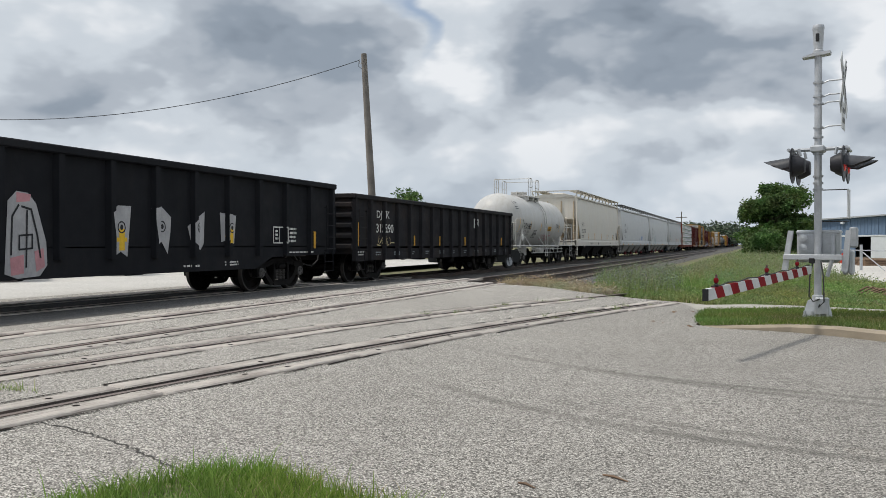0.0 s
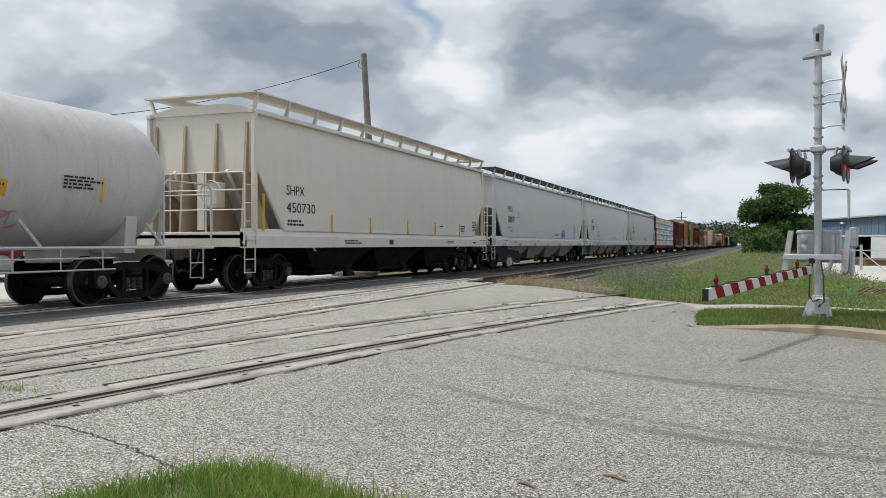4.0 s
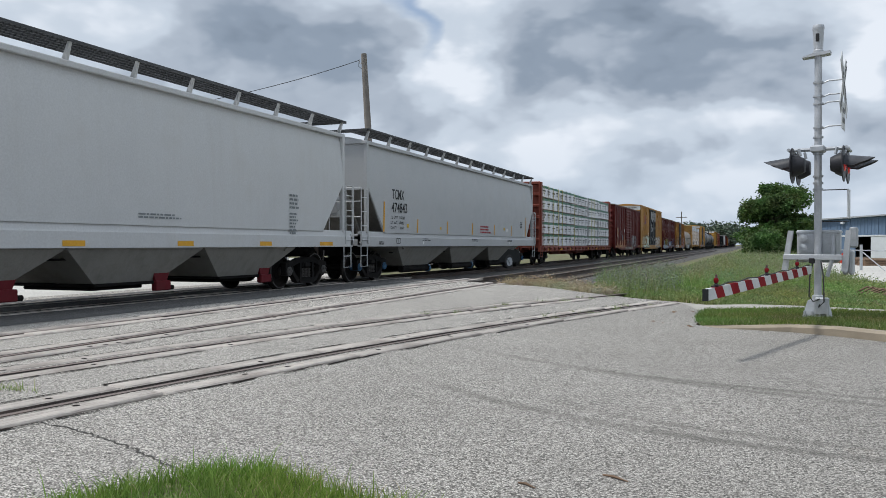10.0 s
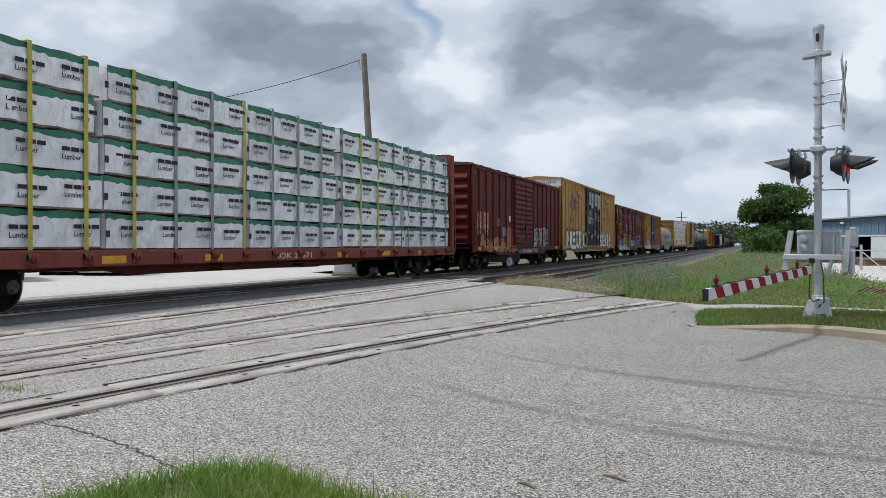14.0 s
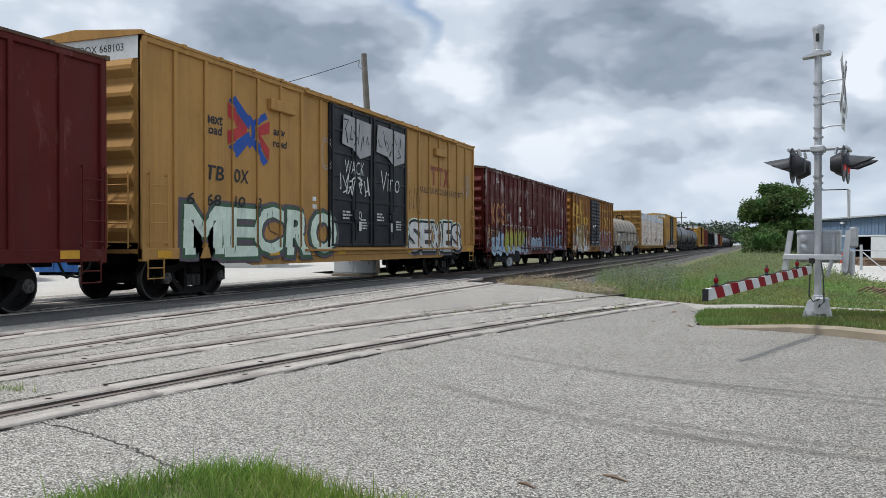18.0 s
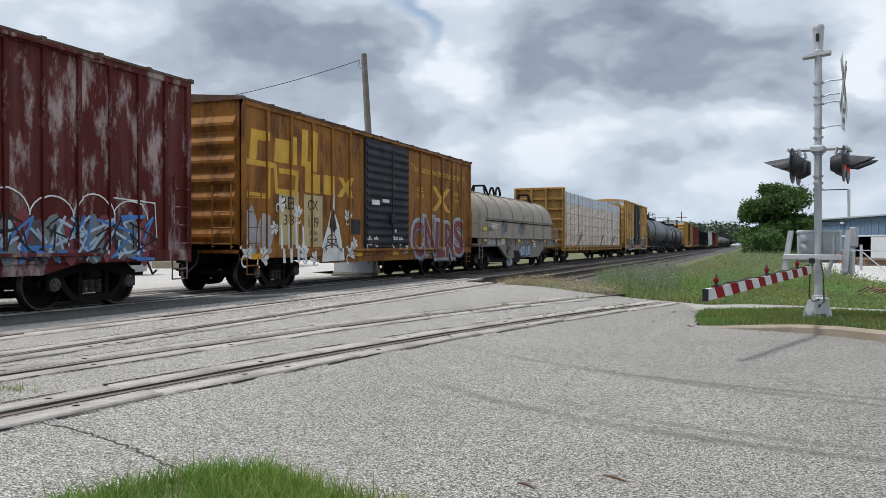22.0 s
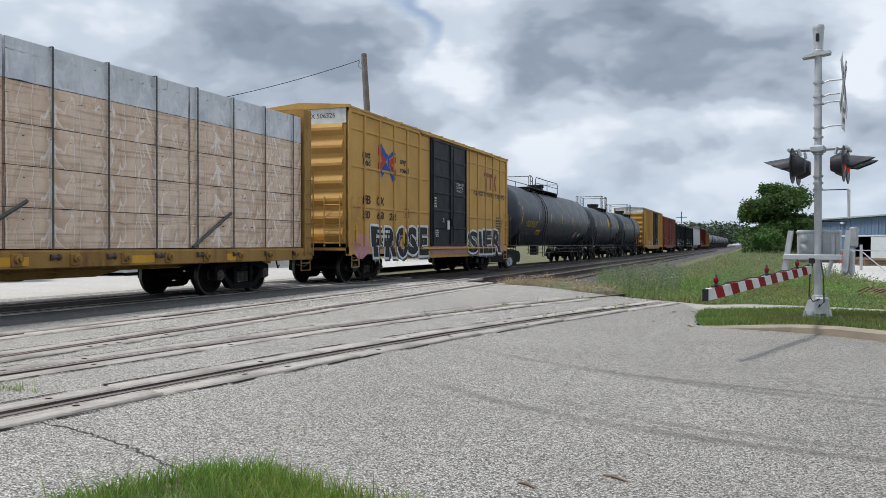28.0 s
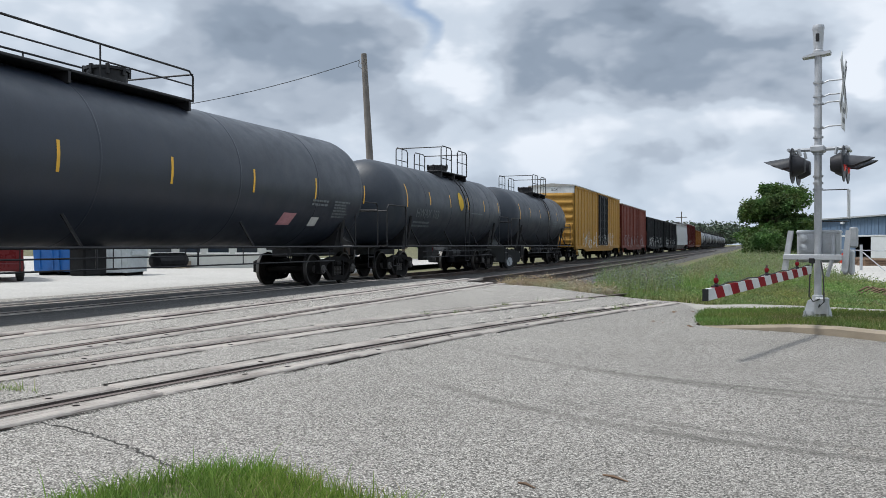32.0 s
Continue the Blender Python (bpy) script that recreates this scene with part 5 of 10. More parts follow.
        ladder(car, h + 0.05, min(ye + d * 0.05, ye + d * 0.5), 0.45, 1.9, 0.45, 5, base)
        coupler(car, ye, -d)
    part("centre_sill", Geo().box((-0.35, y0, 0.7), (0.35, y1, 1.0), 0.02), UNDER, car)
    small_print(car, h + 0.004, y0 + 2.0, 1.95, 1.2, 4, WHITEP, 0.06, 5)
    for i in range(6):
        y = y0 + 0.7 + (L - 1.4) * i / 5
        part("reflector", Geo().box((h + 0.12, y - 0.2, 1.20), (h + 0.125, y + 0.2, 1.30)), YELP, car)
    g = Geo()
    trucks(car, L, 1.9)
    return place(car, mid)

# ---------------------------------------------------------------- the train
BLACKG = paint("gondola_black", (0.009, 0.010, 0.013), dirt=(0.02, 0.019, 0.019), streak=0.3, streak_col=(0.018, 0.017, 0.017), rough=0.7, spec=0.14)
BLACKG2 = paint("gondola_brown_black", (0.017, 0.017, 0.020), dirt=(0.05, 0.034, 0.026), dirt_amt=0.6, streak=0.5, streak_col=(0.03, 0.022, 0.017), rough=0.7, spec=0.14)
WHITET = paint("tank_white", (0.50, 0.495, 0.48), rough=0.4, var=0.06, dirt=(0.34, 0.31, 0.26), dirt_amt=0.5, streak=0.4, streak_col=(0.36, 0.33, 0.28), peel=(0.30, 0.25, 0.19), peel_amt=0.4, peel_at=0.60)
CREAM = paint("hopper_cream", (0.63, 0.60, 0.54), rough=0.5, var=0.04, dirt=(0.54, 0.47, 0.37), dirt_amt=0.35, streak=0.22, streak_col=(0.50, 0.43, 0.33))
GREYH = paint("hopper_grey", (0.50, 0.51, 0.515), rough=0.45, var=0.04, dirt=(0.36, 0.35, 0.33), dirt_amt=0.3, streak=0.2, streak_col=(0.42, 0.41, 0.39))
GREYH2 = paint("hopper_grey_light", (0.42, 0.43, 0.44), rough=0.45, var=0.04, dirt=(0.36, 0.35, 0.33), dirt_amt=0.35, streak=0.2, streak_col=(0.42, 0.41, 0.39))
GRATE = surf("grating", (0.06, 0.062, 0.065), rough=0.6, metal=0.4, var=0.2)
# hopper grey taken darker: the shade below the body is in this paint
SHADEH = paint("hopper_grey_shaded", (0.27, 0.262, 0.24), dirt=(0.12, 0.11, 0.095), dirt_amt=0.6)
GATER = paint("outlet_gate_red", (0.13, 0.014, 0.02), dirt=(0.05, 0.02, 0.02), dirt_amt=0.5)
REDB = paint("flatcar_red", (0.20, 0.058, 0.042), dirt=(0.12, 0.06, 0.045), dirt_amt=0.6, streak=0.4)
BOXRED = paint("boxcar_red", (0.096, 0.014, 0.012), dirt=(0.06, 0.018, 0.015), dirt_amt=0.6, streak=0.45, streak_col=(0.07, 0.022, 0.018), peel=(0.22, 0.11, 0.09), peel_amt=0.4, peel_at=0.58)
KRED = paint("boxcar_maroon_faded", (0.088, 0.015, 0.014), dirt=(0.07, 0.02, 0.018), dirt_amt=0.5, streak=0.3, streak_col=(0.2, 0.10, 0.09), peel=(0.42, 0.34, 0.33), peel_amt=0.8, peel_at=0.53)
YEL = paint("boxcar_yellow", (0.42, 0.235, 0.075), dirt=(0.26, 0.145, 0.05), dirt_amt=0.5, streak=0.45, streak_col=(0.23, 0.13, 0.05), peel=(0.17, 0.10, 0.045), peel_amt=0.45, peel_at=0.60)
YEL2 = paint("boxcar_yellow_bright", (0.46, 0.26, 0.06), dirt=(0.24, 0.13, 0.045), dirt_amt=0.6, streak=0.4, streak_col=(0.22, 0.12, 0.04), peel=(0.13, 0.07, 0.03), peel_amt=0.5, peel_at=0.60)
YEL3 = paint("boxcar_yellow_clean", (0.52, 0.31, 0.095), dirt=(0.34, 0.20, 0.07), dirt_amt=0.35, streak=0.3, streak_col=(0.33, 0.2, 0.07))
ORANGE = paint("boxcar_orange_rusty", (0.30, 0.13, 0.028), dirt=(0.12, 0.045, 0.02), dirt_amt=0.7, streak=0.8, streak_col=(0.13, 0.05, 0.02), peel=(0.07, 0.028, 0.016), peel_amt=0.7, peel_at=0.50)
DOORBLK = paint("door_black", (0.012, 0.014, 0.018), dirt=(0.03, 0.027, 0.025), streak=0.2, streak_col=(0.03, 0.03, 0.03), spec=0.3)
DOORDK = paint("door_dark_grey", (0.03, 0.033, 0.04), dirt=(0.12, 0.08, 0.05), dirt_amt=0.5, streak=0.3)
ROOFG = paint("roof_galvanised", (0.42, 0.41, 0.38), dirt=(0.22, 0.17, 0.12), dirt_amt=0.7)
ROOFR = paint("roof_rusty", (0.10, 0.06, 0.04), dirt=(0.28, 0.25, 0.21), dirt_amt=0.5)
TANKBLK = paint("tank_black", (0.022, 0.029, 0.044), rough=0.4, spec=0.5, dirt=(0.03, 0.03, 0.032), dirt_amt=0.35, streak=0.2, streak_col=(0.026, 0.027, 0.03))
TANKGRY = paint("tank_dark_grey", (0.04, 0.048, 0.062), rough=0.45, spec=0.35, dirt=(0.07, 0.065, 0.06), dirt_amt=0.4, streak=0.25)
BARB = surf("lettering_black", (0.03, 0.03, 0.035), rough=0.6, var=0.3, scale=8)
BARW = surf("lettering_white", (0.66, 0.66, 0.64), rough=0.6, var=0.12, scale=8)

g1 = gondola(-142.6, -126.0, 2.70, 0.60, BLACKG, 14, "black steel gondola car with silver graffiti on its flank")
g2 = gondola(-124.8, -108.55, 2.53, 0.58, BLACKG2, 16, "dull black steel gondola car with white lettering", flat=True)
tk = tank_car(-107.6, -94.6, 1.37, 2.31, WHITET, WHITET, "white tank car with a railed platform on top", head=1.3, brace=1.5, walk_share=0.41, walk_len=2.3, dome=0.25, bands=5, ladder_at=0.47, band_deg=-12.0, band_first=-0.95)
END_TAN = paint("hopper_end_tan", (0.42, 0.34, 0.24), dirt=(0.3, 0.24, 0.17), dirt_amt=0.5)
# cream bays set to near-black: the shade under the car is in their colour
h1 = hopper_car(-93.6, -75.7, CREAM, "cream covered hopper car with tan running boards", CREAM, CREAM, top=4.35, eave=4.15, sill=0.98, outlets=3, walk_solid=True, curved=True, belly_shade=UNDER)
h2 = hopper_car(-75.0, -54.2, GREYH, "clean grey covered hopper car with grated running boards", GREYH, GRATE, shade_m=SHADEH)
h3 = hopper_car(-54.0, -33.4, GREYH, "clean grey covered hopper car with a teal scrawl", GREYH, GRATE, shade_m=SHADEH)
h4 = hopper_car(-32.9, -12.6, GREYH2, "light grey covered hopper car with sloped ends", GREYH2, GRATE, shade_m=SHADEH, blue=True, outlets=3)
c1 = lumber_car(-11.45, 11.4, 4.43, 0.97, REDB, "red-brown centre-beam flat car carrying wrapped lumber")
b1 = boxcar(13.5, 29.4, 4.50, 0.68, BOXRED, BOXRED, ROOFR, BOXRED, (0.394, 0.60), 16, "dark red boxcar with graffiti along its sill", style="corrugated")
b2 = boxcar(30.3, 49.7, 5.18, 0.69, YEL, YEL, YEL, DOORBLK, (0.371, 0.638), 20, "tall yellow boxcar with black plug doors and graffiti", doors=2)
b3 = boxcar(51.3, 67.4, 4.52, 0.66, KRED, BOXRED, ROOFR, KRED, (0.40, 0.627), 22, "faded maroon boxcar with peeling paint and graffiti")
b4 = boxcar(69.2, 85.0, 4.50, 0.66, ORANGE, ORANGE, ROOFR, DOORDK, (0.389, 0.594), 15, "rusty orange boxcar with a dark corrugated door", style="corrugated")
cc = coil_car(86.0, 100.6, "weathered beige coil car with a rounded hood")
YELR = paint("flatcar_yellow_rusty", (0.33, 0.195, 0.06), dirt=(0.16, 0.085, 0.035), dirt_amt=0.7, streak=0.6, streak_col=(0.15, 0.08, 0.03), peel=(0.09, 0.045, 0.025), peel_amt=0.6, peel_at=0.55)
c2 = lumber_car(102.2, 125.2, 4.50, 0.97, YELR, "yellow centre-beam flat car carrying plastic-wrapped lumber")
b5 = boxcar(127.25, 143.1, 5.13, 0.69, YEL3, YEL3, YEL3, DOORBLK, (0.393, 0.636), 15, "tall yellow boxcar with a black door and white graffiti", style="rail")
t1 = tank_car(143.9, 164.3, 1.60, 2.57, TANKBLK, BLACK, "long glossy black tank car with yellow strips", head=0.95, walk_share=0.425, walk_len=6.8, bands=7, band_shift=0.45, ladder_at=0.303, gate_off=-2.3, dome=0.42, man_share=0.28, band_deg=-2.0, rail_h=0.60)
t2 = tank_car(164.9, 178.6, 1.45, 2.48, TANKGRY, BLACK, "short dark grey tank car with a yellow dot", head=0.85, walk_share=0.56, walk_len=3.0, bands=6)
t3 = tank_car(179.0, 192.4, 1.45, 2.48, TANKGRY, BLACK, "short dark grey tank car without markings", head=0.85, walk_share=0.56, walk_len=3.0, bands=6)
b6 = boxcar(193.6, 211.8, 5.0, 0.69, YEL2, YEL2, ROOFG, DOORBLK, (0.46, 0.66), 18, "bright yellow boxcar with black doors", doors=2)
b7 = boxcar(213.4, 229.8, 4.75, 0.68, REDB, BOXRED, ROOFG, REDB, (0.42, 0.6), 18, "brown-red boxcar with a pale roof")
b8 = boxcar(231.2, 247.5, 4.15, 0.68, BLACKG, BLACKG, BLACKG2, BLACKG, (0.42, 0.6), 18, "black boxcar with white graffiti")
b9 = boxcar(249.0, 266.0, 4.15, 0.68, BLACKG, BLACKG, BLACKG2, BLACKG2, (0.42, 0.6), 18, "black boxcar with white graffiti")
h5 = hopper_car(267.5, 287.5, GREYH2, "pale grey covered hopper car", GREYH2, GRATE, shade_m=SHADEH, top=4.2, eave=4.0)
b10 = boxcar(289.0, 307.0, 4.75, 0.68, BOXRED, BOXRED, ROOFG, BOXRED, (0.42, 0.6), 18, "red boxcar with a pale roof and graffiti")
b11 = boxcar(308.5, 325.0, 4.0, 0.68, ORANGE, ORANGE, ROOFR, ORANGE, (0.42, 0.6), 16, "rusty tan boxcar with dull doors")
TANKSIL = paint("tank_grey", (0.22, 0.23, 0.24), rough=0.4)
for _i in range(9):
    tank_car(327.0 + _i * 18.0, 327.0 + _i * 18.0 + 16.8, 1.5, 2.5, TANKBLK if _i % 2 else TANKSIL, BLACK, "dark tank car in a row of alike ones", head=0.85, walk_len=3.2)

# ---------------------------------------------------------------- lumber on the flat cars
# grey fold lines and blotches paint the shade of the loose wrap
WRAP = surf("white_wrap", (0.80, 0.80, 0.83), rough=0.42, var=0.10, scale=2.5, fine=5, bump=1.0, dirt=(0.38, 0.385, 0.40), dirt_amt=0.5, dirt_scale=2.6, tint=0.25, fold_shading=(0.42, 0.43, 0.47, 0.35))
WRAPG = surf("green_wrap", (0.02, 0.15, 0.085), rough=0.45, var=0.2, scale=3.0, bump=0.3)
STRAP = surf("yellow_strap", (0.42, 0.36, 0.06), rough=0.6, var=0.15, scale=5.0)
STRAPG = surf("grey_strap", (0.24, 0.24, 0.25), rough=0.6, var=0.2, scale=5.0)
STRAPK = surf("dark_strap", (0.06, 0.06, 0.06), rough=0.6, var=0.2, scale=5.0)
# pale fold lines on both plastics are glints painted into the colour
WOODW = surf("wrapped_boards", (0.62, 0.46, 0.34), rough=0.22, var=0.10, scale=1.2, fine=6, bump=0.7, dirt=(0.60, 0.50, 0.41), dirt_amt=0.5, dirt_scale=2.0, streak=0.3, streak_col=(0.40, 0.27, 0.17), spec=0.6, fold_shading=(0.80, 0.75, 0.70, 0.8), boards=(0.30, 0.19, 0.12))
WRAPB = surf("printed_plastic", (0.56, 0.58, 0.62), fold_shading=(0.74, 0.75, 0.78, 0.5), rough=0.35, var=0.12, scale=2.0, fine=14, bump=0.4, dirt=(0.3, 0.34, 0.42), dirt_amt=0.5, dirt_scale=3.0)

# ---------------------------------------------------------------- plants


def leaf_mat(name, a, b, c=None, trans=0.25):
    m = bpy.data.materials.new(name)
    m.use_nodes = True
    nt = m.node_tree
    N, L = nt.nodes, nt.links
    p = N["Principled BSDF"]
    p.inputs["Roughness"].default_value = 0.6
    p.inputs["Specular IOR Level"].default_value = 0.25
    geo = N.new("ShaderNodeNewGeometry")
    r = N.new("ShaderNodeValToRGB")
    r.color_ramp.elements[0].color, r.color_ramp.elements[1].color = (*a, 1), (*b, 1)
    if c:
        k = r.color_ramp.elements.new(0.93)
        k.color = (*b, 1)
        r.color_ramp.elements[-1].position = 0.97
        r.color_ramp.elements[-1].color = (*c, 1)
    L.new(geo.outputs["Random Per Island"], r.inputs[0])
    tc = N.new("ShaderNodeTexCoord")
    n = N.new("ShaderNodeTexNoise")
    n.inputs["Scale"].default_value = 0.8
    L.new(tc.outputs["Object"], n.inputs["Vector"])
    mx = N.new("ShaderNodeMix")
    mx.data_type, mx.blend_type = "RGBA", "OVERLAY"
    mx.inputs["Factor"].default_value = 0.5
    L.new(r.outputs[0], mx.inputs["A"])
    L.new(n.outputs["Color"], mx.inputs["B"])
    hs = N.new("ShaderNodeHueSaturation")
    hs.inputs["Saturation"].default_value = 0.95
    L.new(mx.outputs["Result"], hs.inputs["Color"])
    col = hs.outputs[0]
    L.new(col, p.inputs["Base Color"])
    t = N.new("ShaderNodeBsdfTranslucent")
    L.new(col, t.inputs["Color"])
    ms = N.new("ShaderNodeMixShader")
    ms.inputs[0].default_value = trans
    L.new(p.outputs[0], ms.inputs[1])
    L.new(t.outputs[0], ms.inputs[2])
    L.new(ms.outputs[0], N["Material Output"].inputs[0])
    return m


LEAF = leaf_mat("tree_leaf", (0.035, 0.08, 0.018), (0.12, 0.20, 0.05), trans=0.35)
LEAF2 = leaf_mat("bush_leaf", (0.04, 0.085, 0.02), (0.13, 0.21, 0.055), trans=0.35)
FARLEAF = leaf_mat("far_leaf", (0.05, 0.075, 0.05), (0.09, 0.12, 0.075), trans=0.1)
GRASS = leaf_mat("grass_blade", (0.09, 0.17, 0.018), (0.25, 0.37, 0.06), (0.40, 0.34, 0.16), trans=0.42)
LAWN = leaf_mat("lawn_blade", (0.08, 0.125, 0.022), (0.20, 0.27, 0.06), (0.36, 0.32, 0.15), trans=0.4)
WEED = leaf_mat("weed_leaf", (0.095, 0.15, 0.033), (0.31, 0.39, 0.13), (0.42, 0.41, 0.22), trans=0.45)
PLUME = leaf_mat("seed_plume", (0.20, 0.24, 0.11), (0.33, 0.36, 0.19), trans=0.4)
WEEDB = leaf_mat("weed_grey", (0.12, 0.15, 0.09), (0.24, 0.27, 0.18), (0.33, 0.31, 0.33), trans=0.3)
DRY = leaf_mat("dry_weed", (0.24, 0.17, 0.10), (0.55, 0.45, 0.32), trans=0.25)
BARK = surf("bark", (0.11, 0.09, 0.07), rough=0.9, var=0.3, scale=4, bump=0.6)
rs = np.random.RandomState(7)


def strips(pts, height, width, lean, segs=2, droop=0.5):
    """Tapered blades standing on pts, as vertex and face arrays."""
    n = len(pts)
    az = rs.uniform(0, 2 * np.pi, n)
    d = np.stack([np.cos(az), np.sin(az), np.zeros(n)], 1)
    s = np.stack([-np.sin(az), np.cos(az), np.zeros(n)], 1)
    fa = rs.uniform(0, 2 * np.pi, n)
    s = np.stack([np.cos(fa), np.sin(fa), np.zeros(n)], 1)
    ln = (lean * rs.uniform(0.2, 1.0, n))[:, None]
    rows = []
    for k in range(segs + 1):
        u = k / segs
        c = pts + np.array([0, 0, 1.0]) * (height[:, None] * u * (1 - droop * 0.3 * u * u)) + d * (ln * height[:, None] * u ** 1.8)
        w = (width * (1 - u * 0.92))[:, None] * 0.5
        rows += [c - s * w, c + s * w]
    v = np.stack(rows, 1).reshape(-1, 3)
    m = 2 * (segs + 1)
    base = np.arange(n)[:, None] * m
    f = np.concatenate([base + np.array([[2 * k, 2 * k + 1, 2 * k + 3, 2 * k + 2]]) for k in range(segs)], 0)
    return v, f


def leaf_cards(pts, size, flat=0.5):
    """Small pointed leaves, four corners each, at pts."""
    n = len(pts)
    a = rs.normal(size=(n, 3))
    a[:, 2] *= flat
    a /= np.linalg.norm(a, axis=1)[:, None]
    b = np.cross(a, rs.normal(size=(n, 3)))
    b /= np.linalg.norm(b, axis=1)[:, None] + 1e-9
    sz = size[:, None]
    v = np.stack([pts - a * sz, pts + b * sz * 0.45, pts + a * sz, pts - b * sz * 0.45], 1).reshape(-1, 3)
    f = np.arange(n)[:, None] * 4 + np.array([[0, 1, 2, 3]])
    return v, f


def raw_mesh(name, vf, mats):
    v = np.concatenate([q[0] for q in vf])
    off, fs, ks = 0, [], []
    for k, (vv, ff) in enumerate(vf):
        fs.append(ff + off)
        ks.append(np.full(len(ff), min(k, len(mats) - 1)))
        off += len(vv)
    f, ks = np.concatenate(fs), np.concatenate(ks)
    me = bpy.data.meshes.new(name)
    me.vertices.add(len(v))
    me.vertices.foreach_set("co", v.astype(np.float32).ravel())
    me.loops.add(f.size)
    me.loops.foreach_set("vertex_index", f.astype(np.int32).ravel())
    me.polygons.add(len(f))
    me.polygons.foreach_set("loop_start", np.arange(0, f.size, 4, dtype=np.int32))
    for m in mats:
        me.materials.append(m)
    me.polygons.foreach_set("material_index", ks.astype(np.int32))
    me.update(calc_edges=True)
    me.validate()
    return me


def stuff(name, vf, mats, label):
    ob = new(name, raw_mesh(name, vf, mats))
    return tagged(ob, label, "", "", "stuff")


def inside(poly, pts):
    x, y = pts[:, 0], pts[:, 1]
    ok = np.zeros(len(pts), bool)
    for (x0, y0), (x1, y1) in zip(poly, poly[1:] + poly[:1]):
        c = ((y0 > y) != (y1 > y)) & (x < (x1 - x0) * (y - y0) / (y1 - y0 + 1e-12) + x0)
        ok ^= c
    return ok


def scatter(poly, n):
    p = np.array(poly)
    q = np.stack([rs.uniform(p[:, 0].min(), p[:, 0].max(), n), rs.uniform(p[:, 1].min(), p[:, 1].max(), n)], 1)
    return q[inside(poly, q)]


# the verge north of the road, the island with the signal, and the near lawn
VERGE = NORTH_EDGE[5:11] + [(-0.5, 15.6), (2.0, 14.2), (6, 11.5), (60, -8), (60, 120), (-4.4, 120), (-4.4, 24)]
sheet("verge", VERGE, -0.128, SOIL, "weedy verge beside the tracks")
ISLAND = [(-0.70, 12.40), (-0.80, 12.9), (-0.87, 13.71), (-0.88, 14.8), (-0.82, 15.5), (-0.05, 15.18), (0.83, 14.78), (1.93, 14.4), (4.2, 13.3), (6, 12.3), (6, 9.55), (1.56, 11.36), (1.02, 11.78), (0.48, 12.11), (-0.28, 12.3)]
sheet("island", ISLAND, lambda x: -0.115 + 0.11 * min(1.0, max(0.0, (x + 0.72) / 1.5)), SOIL, "raised grass island behind the kerb")
sheet("pavement", [(-1.45, 17.1), (-0.87, 16.66), (-0.05, 16.2), (0.88, 15.71), (2.04, 15.28), (4.4, 14.2), (6.3, 13.0), (6, 12.3), (4.2, 13.3), (1.93, 14.42), (0.83, 14.8), (-0.05, 15.2), (-0.82, 15.52), (-0.9, 15.2), (-1.1, 16.0)],
      lambda x: max(road_z(x) + 0.006, -0.112 + 0.092 * min(1.0, max(0.0, (x + 0.9) / 1.2))), FOOTWAY, "narrow pale concrete footway past the signal")
kerb_line = [(-0.76, 12.62), (-0.74, 12.42), (-0.55, 12.24), (-0.26, 12.12), (0.1, 12.05), (0.46, 11.97), (0.98, 11.62), (1.49, 11.16)]
ko = offset(kerb_line, -0.17)
for (a, b), (c, d) in zip(list(zip(kerb_line, kerb_line[1:])), list(zip(ko, ko[1:]))):
    g = Geo()
    low = -0.16
    za, zb = (-0.115 + 0.115 * min(1.0, max(0.0, (p[0] + 0.72) / 1.5)) for p in (a, b))
    ia = [a[k] + (c[k] - a[k]) * 0.2 for k in (0, 1)]
    ib = [b[k] + (d[k] - b[k]) * 0.2 for k in (0, 1)]
    g.add([(*a, low), (*b, low), (*d, low), (*c, low), (*a, za - 0.03), (*b, zb - 0.03), (*ia, za), (*ib, zb), (*c, za), (*d, zb)],
          [(0, 1, 5, 4), (4, 5, 7, 6), (6, 7, 9, 8), (8, 9, 2, 3), (0, 4, 6, 8, 3), (1, 2, 9, 7, 5)])
    ob = part("kerb", g, CONCRETE, None)
    tagged(ob, "worn pale concrete kerb round the island", "", "", "structure")

LAWN_POLY = [(-2.72, 1.6), (-2.74, 2.50), (-2.76, 2.72), (-2.71, 2.94), (-2.62, 3.14), (-2.56, 3.32), (-2.46, 3.46), (-2.30, 3.53), (-2.12, 3.48), (-1.88, 3.38), (-1.62, 3.30), (-1.34, 3.24), (-1.08, 3.10), (-0.5, 2.3), (0.2, 1.2), (0.5, 0.2), (0.45, -1.2), (-0.1, -2.1), (-1.2, -2.4), (-2.2, -2.0), (-2.65, -1.0)]
sheet("near_lawn_soil", LAWN_POLY, lambda x: road_z(x) + 0.008, SOIL, "soil under the near grass")
P = scatter(LAWN_POLY, 110000)
P = P[(P[:, 1] > 1.3) | (np.arange(len(P)) % 5 < 3)]
edge = P + rs.normal(scale=0.028, size=P.shape)
z = np.array([road_z(x) + 0.005 for x in P[:, 0]])
hgt = rs.gamma(9, 0.0088, len(P)) + 0.015
thin = rs.uniform(size=len(P)) < np.where((np.hypot((P[:, 0] + 2.42) / 0.13, (P[:, 1] - 2.98) / 0.12) < 1), 0.35, 1.0)
B3 = np.column_stack([edge, z])[thin]
stuff("near_grass", [strips(B3, hgt[thin], rs.uniform(0.004, 0.009, thin.sum()), 0.75, 3)], [GRASS], "lush green grass tuft at the road edge")

P = scatter(ISLAND, 130000)
P = P[(P[:, 0] < 2.9)]
